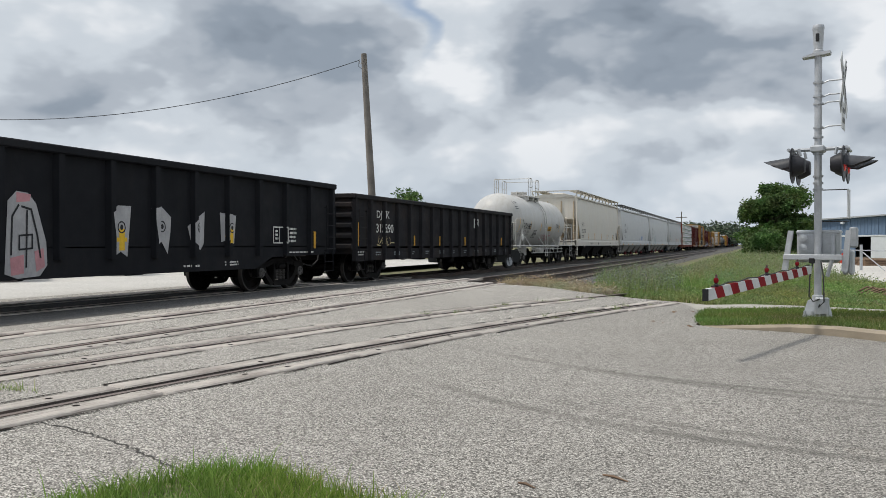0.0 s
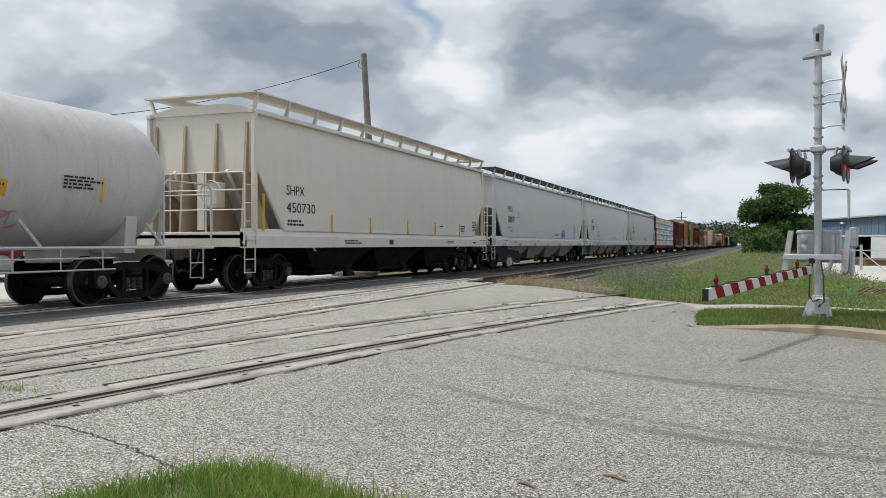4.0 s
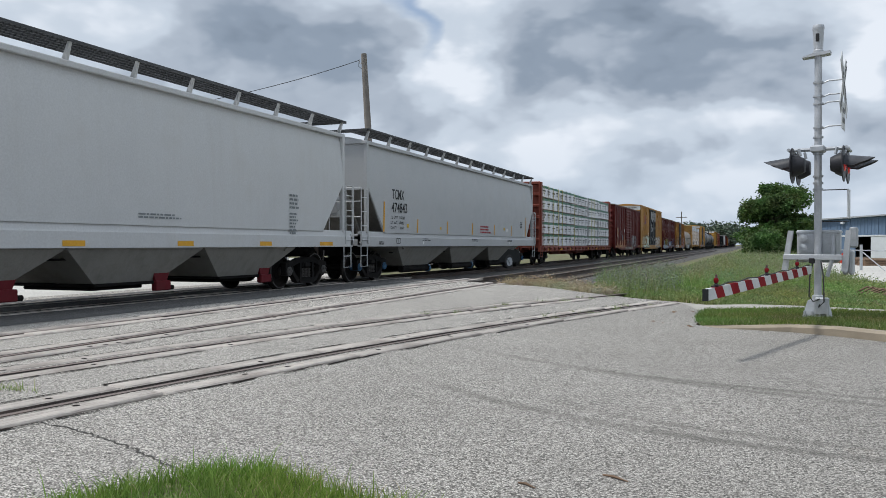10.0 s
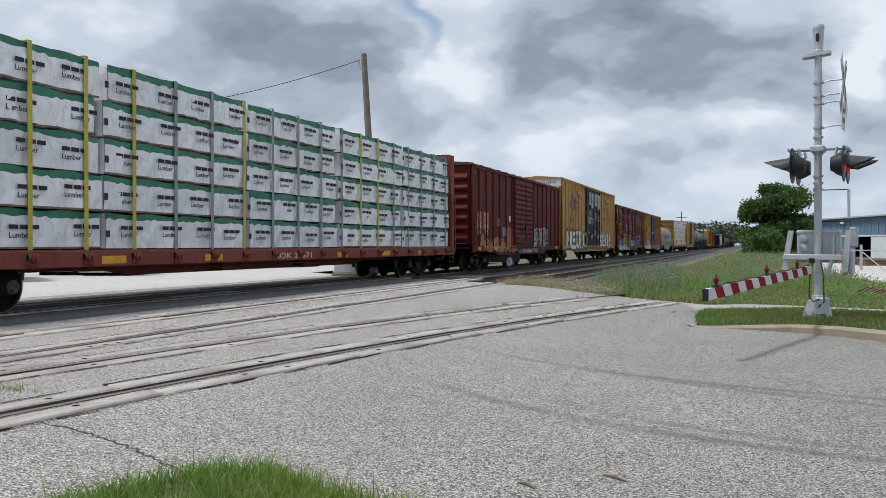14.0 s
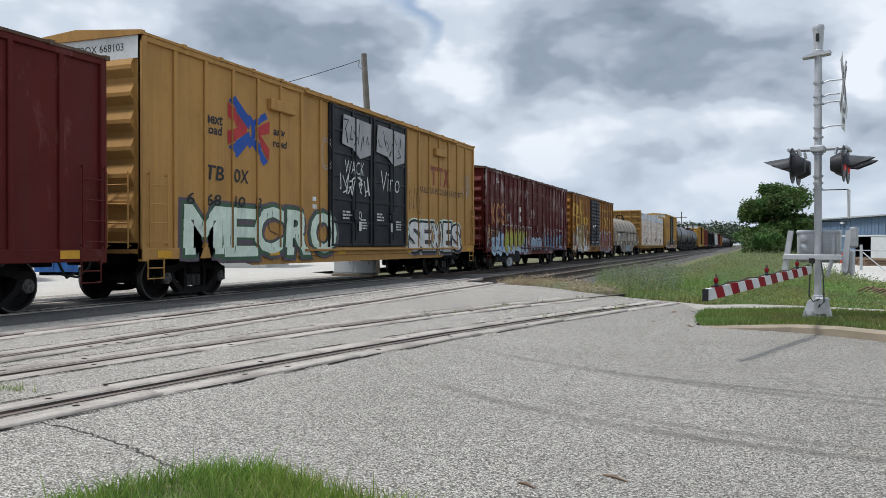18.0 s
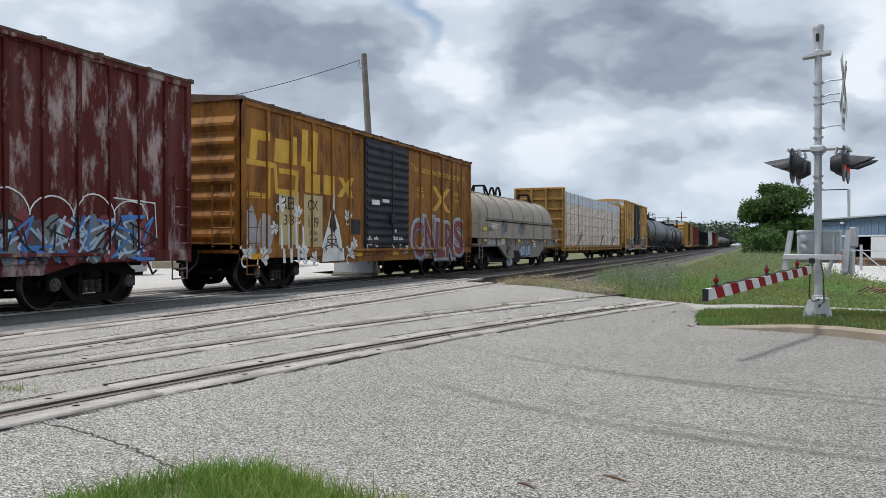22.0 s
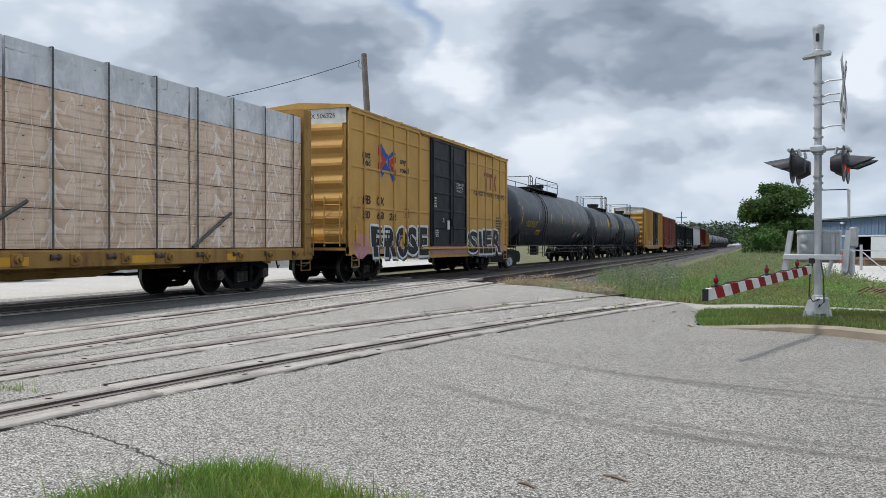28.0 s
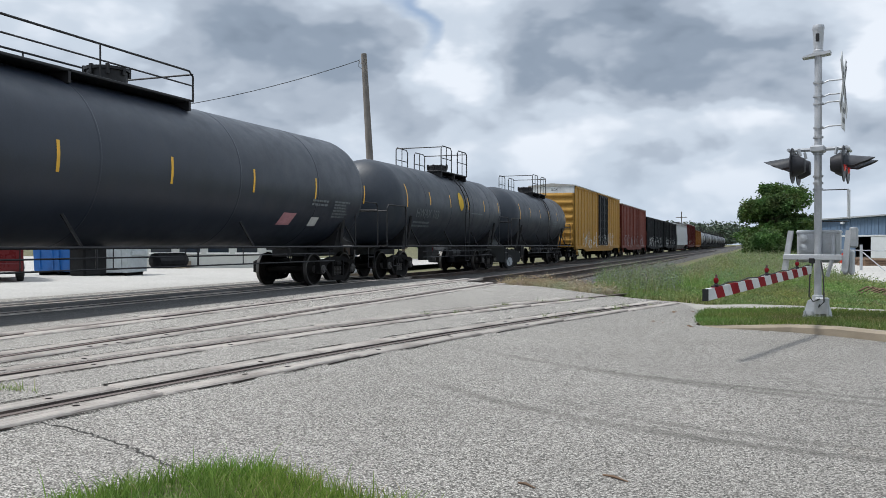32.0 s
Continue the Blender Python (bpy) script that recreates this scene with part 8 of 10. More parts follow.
        for k in sorted(sets):
            v, f = [], []
            for pts in sets[k]:
                f.append(tuple(range(len(v), len(v) + len(pts))))
                v += pts
            me = bpy.data.meshes.new(name)
            me.from_pydata(v, [], f)
            me.materials.append(mat)
            ob = part(name, me, mat, car, label)
        if not apart and self.n > 26 and name == "small_print":
            ob["kind"] = "stuff"
        return ob


def burner(car, word, y0, z0, y1, z1, fill, line, back=None, bold=0.05, wobble=0.06, seed=0, label="painted graffiti letters"):
    """Fat graffiti letters with outline, block shadow, shading and drips, each letter set apart."""
    r = random.Random(seed)
    b, sh, o, f, hi = Ink(), Ink(), Ink(), Ink(), Ink()
    share = [0.45 if ch == "I" else 1.0 for ch in word]
    share = [q * (y1 - y0) / sum(share) for q in share]
    at = y0
    for i, ch in enumerate(word):
        a0, a1 = at + r.uniform(-wobble, wobble), at + share[i] + r.uniform(-wobble, wobble)
        at += share[i]
        b0, b1 = z0 + r.uniform(-wobble, wobble), z1 + r.uniform(-wobble, wobble)
        s = r.uniform(-0.08, 0.12)
        b.word(ch, a0 - 0.14, b0 - 0.10, a1 + 0.14, b1 + 0.10, bold + 0.05, s)
        sh.word(ch, a0 + 0.03, b0 - 0.11, a1 + 0.13, b1 - 0.04, bold + 0.02, s)
        o.word(ch, a0 - 0.06, b0 - 0.05, a1 + 0.06, b1 + 0.05, bold + 0.02, s)
        f.word(ch, a0 + 0.02, b0 + 0.03, a1 - 0.02, b1 - 0.03, bold - 0.01, s)
        for k in range(3):
            y = r.uniform(a0, a1)
            z = r.uniform(b0 + 0.1, b1 - 0.2)
            hi.stroke([(y, z), (y + r.uniform(-0.03, 0.06), z + r.uniform(0.1, 0.3))], 0.016)
        for k in range(2):
            y = r.uniform(a0, a1)
            o.rect(y, b0 - r.uniform(0.06, 0.2), y + 0.018, b0 + 0.05)
    if back:
        b.on(car, back, "graffiti", label)
    sh.on(car, I_PURPLE, "graffiti", "", 0.003)
    o.on(car, line, "graffiti", label, 0.006)
    f.on(car, fill, "graffiti", label, 0.012)
    hi.on(car, line, "graffiti", "", 0.018)


def ink_mat(name, col, **k):
    d = dict(rough=0.6, var=0.15, scale=2.5, fine=25, bump=0.05, streak=0.3, streak_col=tuple(c * 0.6 for c in col), spec=0.25, peel=tuple(c * 0.45 for c in col), peel_amt=0.4, peel_at=0.57)
    d.update(k)
    return surf(name, col, **d)


I_WHITE = ink_mat("spray_white", (0.66, 0.67, 0.66))
I_SILVER = ink_mat("spray_silver", (0.36, 0.36, 0.37), metal=0.2)
I_BLACK = ink_mat("spray_black", (0.02, 0.021, 0.024))
I_MINT = ink_mat("spray_mint", (0.62, 0.72, 0.62), streak=0.5, streak_col=(0.45, 0.55, 0.42))
I_GREEN = ink_mat("spray_green", (0.06, 0.12, 0.07))
I_YELLOW = ink_mat("spray_yellow", (0.66, 0.42, 0.03))
I_LIME = ink_mat("spray_lime", (0.36, 0.38, 0.07))
I_BLUE = ink_mat("spray_blue", (0.07, 0.20, 0.50))
I_PALEB = ink_mat("spray_pale_blue", (0.38, 0.48, 0.60))
I_PINK = ink_mat("spray_pink", (0.48, 0.24, 0.26))
I_MAROON = ink_mat("spray_maroon", (0.20, 0.05, 0.06))
I_TEAL = ink_mat("spray_teal", (0.02, 0.20, 0.22))
I_PURPLE = ink_mat("spray_purple", (0.11, 0.085, 0.11))
L_BLACK = ink_mat("stencil_black", (0.025, 0.027, 0.03), streak=0.15)
L_WHITE = ink_mat("stencil_white", (0.58, 0.58, 0.56))
L_FADE = ink_mat("faded_gold", (0.44, 0.22, 0.09), streak=0.6, streak_col=(0.14, 0.035, 0.033))
L_LOGO = ink_mat("logo_yellow", (0.58, 0.34, 0.04), streak=0.35, streak_col=(0.40, 0.19, 0.035))
L_RED = ink_mat("logo_red", (0.42, 0.035, 0.04), streak=0.15)
L_BLUE = ink_mat("logo_blue", (0.02, 0.075, 0.34), streak=0.15)
L_DKRED = ink_mat("logo_dark_red", (0.24, 0.06, 0.03), streak=0.3)
L_ORANGE = ink_mat("reflector_orange", (0.60, 0.32, 0.03), streak=0.1)
L_GOLD = ink_mat("letter_gold", (0.42, 0.30, 0.06), streak=0.2)
L_BEIGE = ink_mat("panel_beige", (0.46, 0.38, 0.20), streak=0.3)
L_DULL = ink_mat("patch_grey", (0.17, 0.19, 0.20), streak=0.3)
L_BROWN = ink_mat("patch_brown", (0.33, 0.16, 0.085), streak=0.4)
L_NOTE = ink_mat("notice_red", (0.34, 0.04, 0.05), streak=0.1)


def arrow_logo(car, y, z, s):
    """Crossed red and blue arrows."""
    b, r = Ink(), Ink()
    for pts in (((-0.34, 0.5), (-0.47, 0.40), (-0.01, 0.03), (0.06, 0.18)), ((-0.47, -0.29), (-0.28, -0.44), (0.06, -0.12), (-0.01, 0.0)),
                ((0.09, 0.18), (0.39, 0.36), (0.46, 0.27), (0.13, 0.10)), ((0.08, -0.20), (0.15, -0.10), (0.46, -0.42), (0.35, -0.5))):
        b.poly([(y + p * s * 1.58, z + q * s * 1.4) for p, q in pts])
    b.ring(y - 0.14 * s, z, 0.30 * s, 0.34 * s, 0.13 * s, -62, 62, 10)
    for pts in (((-0.49, 0.38), (-0.49, 0.16), (-0.12, -0.06), (-0.04, 0.05)), ((-0.5, -0.06), (-0.49, -0.26), (-0.04, -0.02), (-0.12, 0.08)),
                ((0.16, 0.08), (0.5, 0.24), (0.5, 0.04), (0.18, -0.05)), ((0.16, -0.06), (0.22, 0.02), (0.5, -0.22), (0.48, -0.40))):
        r.poly([(y + p * s * 1.58, z + q * s * 1.4) for p, q in pts])
    r.on(car, L_RED, "logo", "red arrows", 0.007)
    b.on(car, L_BLUE, "logo", "blue arrows")


def bar_logo(car, y0, z0, y1, z1, mat):
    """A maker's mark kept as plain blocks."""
    w = (y1 - y0) / 3
    i = Ink()
    for k in range(3):
        a = y0 + w * k
        if k < 2:
            i.rect(a + 0.03, z1 - (z1 - z0) * 0.22, a + w - 0.03, z1).rect(a + w * 0.36, z0, a + w * 0.64, z1 - (z1 - z0) * 0.25)
        else:
            i.rect(a, z0, a + w * 0.28, z1, w * 0.6).rect(a + w * 0.62, z0, a + w * 0.9, z1, -w * 0.5)
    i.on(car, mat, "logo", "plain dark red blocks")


def weight_lines(car, y, z, w, n, mat, seed):
    Ink().bars(y, z, w, n, 0.11, seed).on(car, mat, "weight_stencil")


def scribble(car, y, z, w, h, mat, seed, strokes=7, pen=0.03):
    r = random.Random(seed)
    i = Ink()
    for k in range(strokes):
        p = [(y + w * (k + r.uniform(0, 1.1)) / strokes, z + h * r.uniform(0, 1)) for _ in range(2)]
        p.insert(1, (p[0][0] + w * r.uniform(-0.1, 0.18), z + h * r.uniform(0, 1)))
        i.stroke(p, pen)
    return i.on(car, mat, "graffiti_tag")


SHIFT = {tk.name: -0.55, h1.name: 0.1}     # where the lettering sits along the longer cars
# the two gondolas
w = Ink()
w.poly([(-2.22, 0.60), (-2.16, 1.74), (-2.0, 1.90), (-1.78, 1.88), (-1.62, 1.72), (-1.42, 1.1), (-1.40, 0.72), (-1.55, 0.55), (-1.98, 0.52)])
w.on(g1, I_SILVER, "graffiti", "silver painted panel")
w = Ink().poly([(-2.1, 0.57), (-1.86, 0.6), (-1.86, 0.9), (-2.12, 0.85)]).poly([(-2.0, 1.72), (-1.75, 1.75), (-1.72, 1.86), (-2.0, 1.88)]).poly([(-1.62, 0.62), (-1.45, 0.7), (-1.48, 1.0), (-1.66, 0.95)])
w.on(g1, I_PINK, "graffiti", "dull pink patches", 0.002)
w = Ink().stroke([(-2.1, 0.9), (-2.08, 1.5), (-1.96, 1.68)], 0.035).stroke([(-1.9, 1.66), (-1.72, 1.62), (-1.6, 1.2), (-1.54, 0.85)], 0.035).stroke([(-1.95, 1.2), (-1.7, 1.22), (-1.7, 1.0), (-1.95, 0.98), (-1.95, 1.2)], 0.03).stroke([(-1.8, 1.6), (-1.82, 0.7)], 0.03)
w.on(g1, I_BLACK, "graffiti", "", 0.004)
for k, (a, b, zz0, zz1, yel) in enumerate(((-0.01, 0.53, 0.83, 1.77, 1), (1.07, 1.64, 0.87, 1.80, 0), (2.15, 2.70, 0.94, 1.75, 0), (3.21, 3.82, 0.97, 1.75, 1))):
    c = (a + b) / 2
    hgt = zz1 - zz0
    i = Ink()
    if k == 0:
        i.poly([(a, zz1 - 0.14), (a + 0.2, zz1), (b, zz1), (b - 0.1, zz0), (c, zz0 + 0.1), (a + 0.12, zz0 + 0.02)])
    elif k == 1:
        i.poly([(a, zz1 - 0.05), (c, zz1), (b, zz1 - 0.2), (b - 0.02, zz1 - 0.5), (b - 0.1, zz0), (c - 0.05, zz0 + 0.32), (a + 0.12, zz0 + 0.2)])
    elif k == 2:
        i.poly([(a, zz1 - 0.32), (b, zz1), (b - 0.03, zz0 + 0.15), (b - 0.14, zz0), (a + 0.1, zz0 + 0.18)])
    else:
        i.poly([(a + 0.02, zz1), (b, zz1 - 0.05), (b - 0.08, zz0 + 0.1), (c, zz0 + 0.2), (a + 0.06, zz0 + 0.14)])
    i.on(g1, I_SILVER, "graffiti", "silver eye-like patch")
    Ink().ring(c + 0.02, zz1 - hgt * 0.42, 0.09, 0.10, 0.025).disc(c + 0.02, zz1 - hgt * 0.42, 0.04, 0.05).on(g1, I_BLACK, "graffiti", "", 0.003)
    if yel:
        Ink().rect(c - 0.04, zz0 + 0.12, c + 0.1, zz0 + hgt * 0.55).rect(c - 0.1, zz0 + hgt * 0.3, c + 0.16, zz0 + hgt * 0.38).on(g1, I_YELLOW, "graffiti", "", 0.005)
Ink().stroke([(5.34, 1.10), (5.85, 1.10), (5.85, 1.48), (5.34, 1.48), (5.34, 1.10)], 0.03).stroke([(5.6, 1.12), (5.6, 1.46)], 0.02).bars(5.42, 1.36, 0.15, 3, 0.09, 3).bars(6.0, 1.42, 0.5, 4, 0.10, 7).on(g1, L_WHITE)
Ink().rect(7.26, 0.96, 7.37, 1.40).on(g1, L_ORANGE, "reflector")
Ink().bars(2.02, 0.60, 0.6, 1, 0.07, 4).bars(6.0, 0.85, 1.2, 1, 0.06, 6).bars(3.4, 0.66, 0.6, 2, 0.06, 9).on(g1, L_WHITE)
Ink().word("DJTX", -6.53, 1.80, -5.60, 2.10, 0.012).word("315290", -6.57, 1.42, -5.30, 1.70, 0.012).on(g2, L_WHITE)
Ink().word("R", 2.75, 1.74, 3.3, 2.12, 0.03).rect(5.2, 0.9, 5.3, 1.6).bars(-7.9, 0.82, 0.5, 2, 0.08, 2).on(g2, L_WHITE)
for k in range(11):
    Ink().bars(-6.6 + 1.35 * k, 0.80, 0.35, 2, 0.07, 20 + k).on(g2, L_DULL, "small_print")

scribble(g2, -6.6, 1.02, 1.2, 0.32, L_BEIGE, 15, 10, 0.025)
for yy, zz in ((-7.85, 1.7), (-3.6, 1.36), (-1.2, 1.36), (1.6, 1.36), (6.6, 1.36)):
    Ink().rect(yy, 1.02, yy + 0.11, zz).on(g2, L_ORANGE, "reflector")

# white tank car
Ink().word("GATX 5453", -4.2, 1.84, -2.5, 2.15, 0.015).on(tk, L_BLACK)
Ink().word("LD LMT  208000 LB   94350 KG", -4.5, 1.68, -2.6, 1.78).word("LT  WT   55000 LB   24950 KG", -4.5, 1.52, -2.6, 1.62).on(tk, L_BLACK)
Ink().bars(-1.8, 1.78, 0.9, 6, 0.07, 3).bars(3.1, 2.2, 0.9, 4, 0.06, 8).on(tk, L_BLACK, "small_print")
Ink().word("GATX 5453", -5.35, 3.08, -4.55, 3.22, 0.01).bars(-5.3, 2.92, 0.6, 2, 0.09, 5).on(tk, L_BLACK)
Ink().rect(1.22, 1.82, 2.0, 2.08).on(tk, L_ORANGE, "notice_plate")
Ink().bars(1.30, 1.98, 0.65, 3, 0.07, 2).on(tk, L_BLACK, "small_print", "", 0.003)
scribble(tk, 0.1, 1.28, 2.4, 0.34, I_PINK, 5, 16, 0.03)
part("placard", Geo().box((-0.006, -0.14, -0.14), (0.006, 0.14, 0.14)), L_WHITE, tk, "white diamond placard", at=pose(1.52, -5.4, 1.42, 45, 0, 0))

# hoppers
Ink().word("SHPX", -7.25, 2.28, -6.38, 2.52).word("450730", -7.25, 1.85, -5.84, 2.10).on(h1, L_BLACK)
for k, yy in enumerate((-8.3, -5.0, -2.6, 0.2, 2.7, 5.3, 8.0)):
    Ink().rect(yy, 1.40, yy + 0.11, 2.25 if k in (0, 6) else 1.85).on(h1, L_ORANGE, "reflector")
Ink().bars(5.5, 1.74, 0.5, 3, 0.09, 2).bars(6.9, 1.95, 0.6, 6, 0.07, 3).bars(3.2, 1.7, 0.4, 1, 0.08, 5).bars(-7.2, 1.62, 0.8, 2, 0.09, 9).bars(4.0, 1.16, 0.9, 2, 0.06, 11).bars(7.9, 1.22, 0.9, 1, 0.06, 12).bars(-4.2, 1.15, 1.2, 2, 0.07, 14).on(h1, L_BLACK, "small_print")
Ink().rect(7.0, 1.10, 7.3, 1.17).disc(9.0, 1.12, 0.05, 0.08).rect(-1.2, 1.06, -0.9, 1.2).on(h1, L_BLACK, "notice_plate")
for car, num in ((h2, "218070"), (h3, "218385")):
    Ink().word("FPAX", -7.88, 2.58, -7.08, 2.86).word(num, -7.92, 2.09, -6.80, 2.40).on(car, L_BLACK)
    Ink().word("LD LMT  218700", -7.99, 1.82, -7.12, 1.90).word("LT  WT   67300", -8.02, 1.66, -7.16, 1.74).stroke([(-6.22, 2.37), (-5.97, 2.37), (-5.97, 2.63), (-6.22, 2.63), (-6.22, 2.37)], 0.02).word("C", -6.13, 2.41, -6.06, 2.52).bars(-6.17, 2.57, 0.14, 1, 0.04, 1).on(car, L_BLACK)
    for yy in (-8.75, -6.0, -3.12, -0.2, 2.7, 5.6, 8.4):
        Ink().rect(yy, 1.03, yy + (0.5 if yy < 8 else 0.7), 1.13).on(car, L_ORANGE, "reflector")
    Ink().bars(-8.6, 1.24, 0.6, 1, 0.05, 2).bars(-6.9, 1.2, 0.7, 2, 0.05, 4).bars(-2.5, 1.2, 0.6, 1, 0.05, 6).bars(1.6, 1.62, 1.4, 2, 0.06, 8).bars(6.9, 2.25, 0.45, 4, 0.1, 10).bars(6.9, 1.8, 0.45, 7, 0.08, 12).bars(-1.9, 1.75, 0.5, 1, 0.06, 13).on(car, L_DULL, "small_print")
    Ink().disc(-6.55, 1.64, 0.06, 0.07).disc(-2.15, 1.62, 0.06, 0.07).rect(-1.9, 1.58, -1.6, 1.68).rect(-8.05, 1.04, -7.75, 1.2).on(car, I_WHITE, "notice_plate")
t = Ink()
t.ring(-5.15, 1.62, 0.38, 0.38, 0.05, -40, 150, 14).ring(-5.35, 1.35, 0.4, 0.4, 0.045, 150, 300, 12).ring(-5.18, 1.55, 0.09, 0.16, 0.04).ring(-4.92, 1.56, 0.08, 0.15, 0.04)
t.stroke([(-5.9, 1.68), (-5.5, 1.70), (-5.3, 1.85), (-5.42, 1.62), (-5.2, 1.78)], 0.045).stroke([(-5.55, 1.98), (-5.2, 1.6)], 0.04).stroke([(-4.82, 1.45), (-4.75, 1.2), (-4.72, 1.0)], 0.045).stroke([(-5.3, 1.25), (-5.1, 1.1), (-4.95, 1.3), (-4.85, 1.05)], 0.04).stroke([(-5.45, 1.3), (-5.42, 1.0)], 0.04)
t.on(h3, I_TEAL, "graffiti", "teal scrawled face")
scribble(h2, 3.4, 1.43, 0.9, 0.5, I_BLUE, 3, 14, 0.06)
Ink().word("TCMX", -7.92, 2.50, -6.96, 2.82, 0.012).word("474843", -7.97, 2.08, -6.73, 2.40, 0.012).on(h4, L_BLACK)
Ink().word("LD LMT  219000", -8.01, 1.88, -6.92, 1.97).word("LT  WT   67000", -8.03, 1.71, -7.0, 1.80).word("CU FT     6241", -8.05, 1.55, -7.0, 1.64).bars(-8.9, 1.12, 0.4, 2, 0.06, 2).bars(-5.4, 1.24, 0.8, 2, 0.05, 4).bars(-0.1, 1.24, 0.8, 2, 0.05, 5).bars(5.0, 1.24, 0.8, 2, 0.05, 6).bars(7.2, 2.1, 0.5, 4, 0.08, 7).on(h4, L_BLACK)
for k, yy in enumerate((-8.6, -5.9, -3.0, -0.1, 2.9, 5.6, 8.2)):
    Ink().poly([(yy, 1.46), (yy + 0.10, 1.46), (yy + 0.15, 2.39 if k in (0, 6) else 1.92), (yy + 0.05, 2.39 if k in (0, 6) else 1.92)]).on(h4, L_ORANGE, "reflector")
Ink().bars(1.0, 1.78, 1.5, 3, 0.12, 3).on(h4, L_NOTE, "small_print")
Ink().rect(-6.75, 1.62, -6.58, 1.74).rect(-3.7, 1.60, -3.55, 1.70).rect(4.4, 1.7, 4.6, 1.82).on(h4, I_YELLOW, "notice_plate")
Ink().rect(4.8, 1.66, 5.15, 1.78).disc(-5.3, 1.12, 0.05, 0.06).disc(5.3, 1.12, 0.05, 0.06).on(h4, I_WHITE, "notice_plate")
Ink().stroke([(-7.6, 1.10), (-7.3, 1.10), (-7.3, 1.26), (-7.6, 1.26), (-7.6, 1.10)], 0.02).stroke([(-7.45, 1.1), (-7.45, 1.26)], 0.015).on(h4, L_BLACK, "notice_plate")

# dark red boxcar
Ink().rect(-6.34, 1.70, -5.62, 2.45).rect(-7.2, 1.70, -6.62, 2.45).on(b1, L_BROWN, "patch_panel", "paler red lettering panel")
Ink().word("BK", -7.1, 2.12, -6.72, 2.36).word("TY", -6.24, 2.12, -5.93, 2.36).word("157", -7.16, 1.73, -6.7, 1.96).word("047", -6.24, 1.73, -5.78, 1.96).on(b1, L_WHITE, "lettering", "", 0.003)
Ink().bars(-7.1, 1.6, 0.5, 2, 0.1, 1).bars(-6.1, 1.6, 0.4, 2, 0.1, 2).stroke([(-4.3, 1.92), (-4.05, 1.92), (-4.05, 2.17), (-4.3, 2.17), (-4.3, 1.92)], 0.025).word("C", -4.21, 1.95, -4.13, 2.06).bars(-4.26, 2.1, 0.18, 1, 0.05, 3).bars(-0.1, 2.0, 0.6, 1, 0.05, 4).on(b1, L_WHITE)
Ink().rect(-2.49, 2.14, -2.20, 2.39).on(b1, I_WHITE, "notice_plate")
Ink().rect(-3.57, 1.44, -2.93, 1.85).on(b1, L_DULL, "patch_panel", "grey-blue painted-out patch")
RUST = ink_mat("flaked_rust", (0.32, 0.115, 0.05), peel=(0.12, 0.04, 0.025), peel_amt=0.8, peel_at=0.48, streak=0.6)
FLAKE = ink_mat("flaked_grey", (0.40, 0.37, 0.33), peel=(0.10, 0.06, 0.045), peel_amt=0.85, peel_at=0.47)
GRIME = ink_mat("dark_grime", (0.028, 0.016, 0.014))
rr = random.Random(41)
i = Ink().poly([(-2.78, 0.72), (-2.8, 1.3), (-2.72, 1.72), (-2.55, 1.95), (-2.36, 1.84), (-2.22, 1.9), (-2.0, 1.78), (-1.93, 1.3), (-1.98, 0.95), (-1.86, 0.72)])
i.blob(-3.15, 0.95, 0.28, 0.26, 4).blob(-4.4, 0.92, 0.5, 0.2, 5).blob(-5.6, 0.9, 0.6, 0.18, 6)
i.on(b1, RUST, "rust_patch", "flaking orange rust")
i = Ink()
for k in range(16):
    y = -2.0 + 0.30 * k
    i.poly([(y, 0.66), (y + rr.uniform(0.2, 0.34), 0.66), (y + rr.uniform(0.2, 0.3), 0.80 + rr.uniform(0, 0.1)), (y + 0.02, 0.80 + rr.uniform(0, 0.1))])
i.on(b1, FLAKE, "rust_patch", "flaking grey paint along the sill", 0.01)
i = Ink()
for k in range(9):
    i.blob(rr.uniform(-1.5, 1.4), rr.uniform(1.05, 1.35), rr.uniform(0.15, 0.4), rr.uniform(0.04, 0.1), k)
i.on(b1, GRIME, "rust_patch", "dark grime on the door", 0.035)
i = Ink()
for k in range(14):
    i.blob(rr.uniform(-6.9, -3.2), rr.uniform(0.85, 1.3), rr.uniform(0.10, 0.26), rr.uniform(0.10, 0.26), k)
i.on(b1, L_BROWN, "graffiti_cloud", "faded brown graffiti")
for k, (m_, n_) in enumerate(((L_BEIGE, 20), (L_DKRED, 16))):
    scribble(b1, -6.9, 0.80, 4.0, 0.6, m_, 60 + k, n_, 0.028)
burner(b1, "SHAKE", 2.1, 0.98, 5.2, 1.82, I_SILVER, I_BLACK, I_WHITE, 0.03, 0.06, 2)
Ink().disc(4.2, 1.25, 0.22, 0.2, 8, 0.5, 3).on(b1, I_YELLOW, "graffiti", "", 0.010)
scribble(b1, -1.4, 1.1, 1.3, 0.5, L_DULL, 66, 8, 0.04)
for yy in (-7.2, -4.9, -1.9, 1.75, 6.9):
    Ink().rect(yy, 0.82, yy + 0.42, 0.96).on(b1, L_ORANGE, "reflector", "", 0.004)

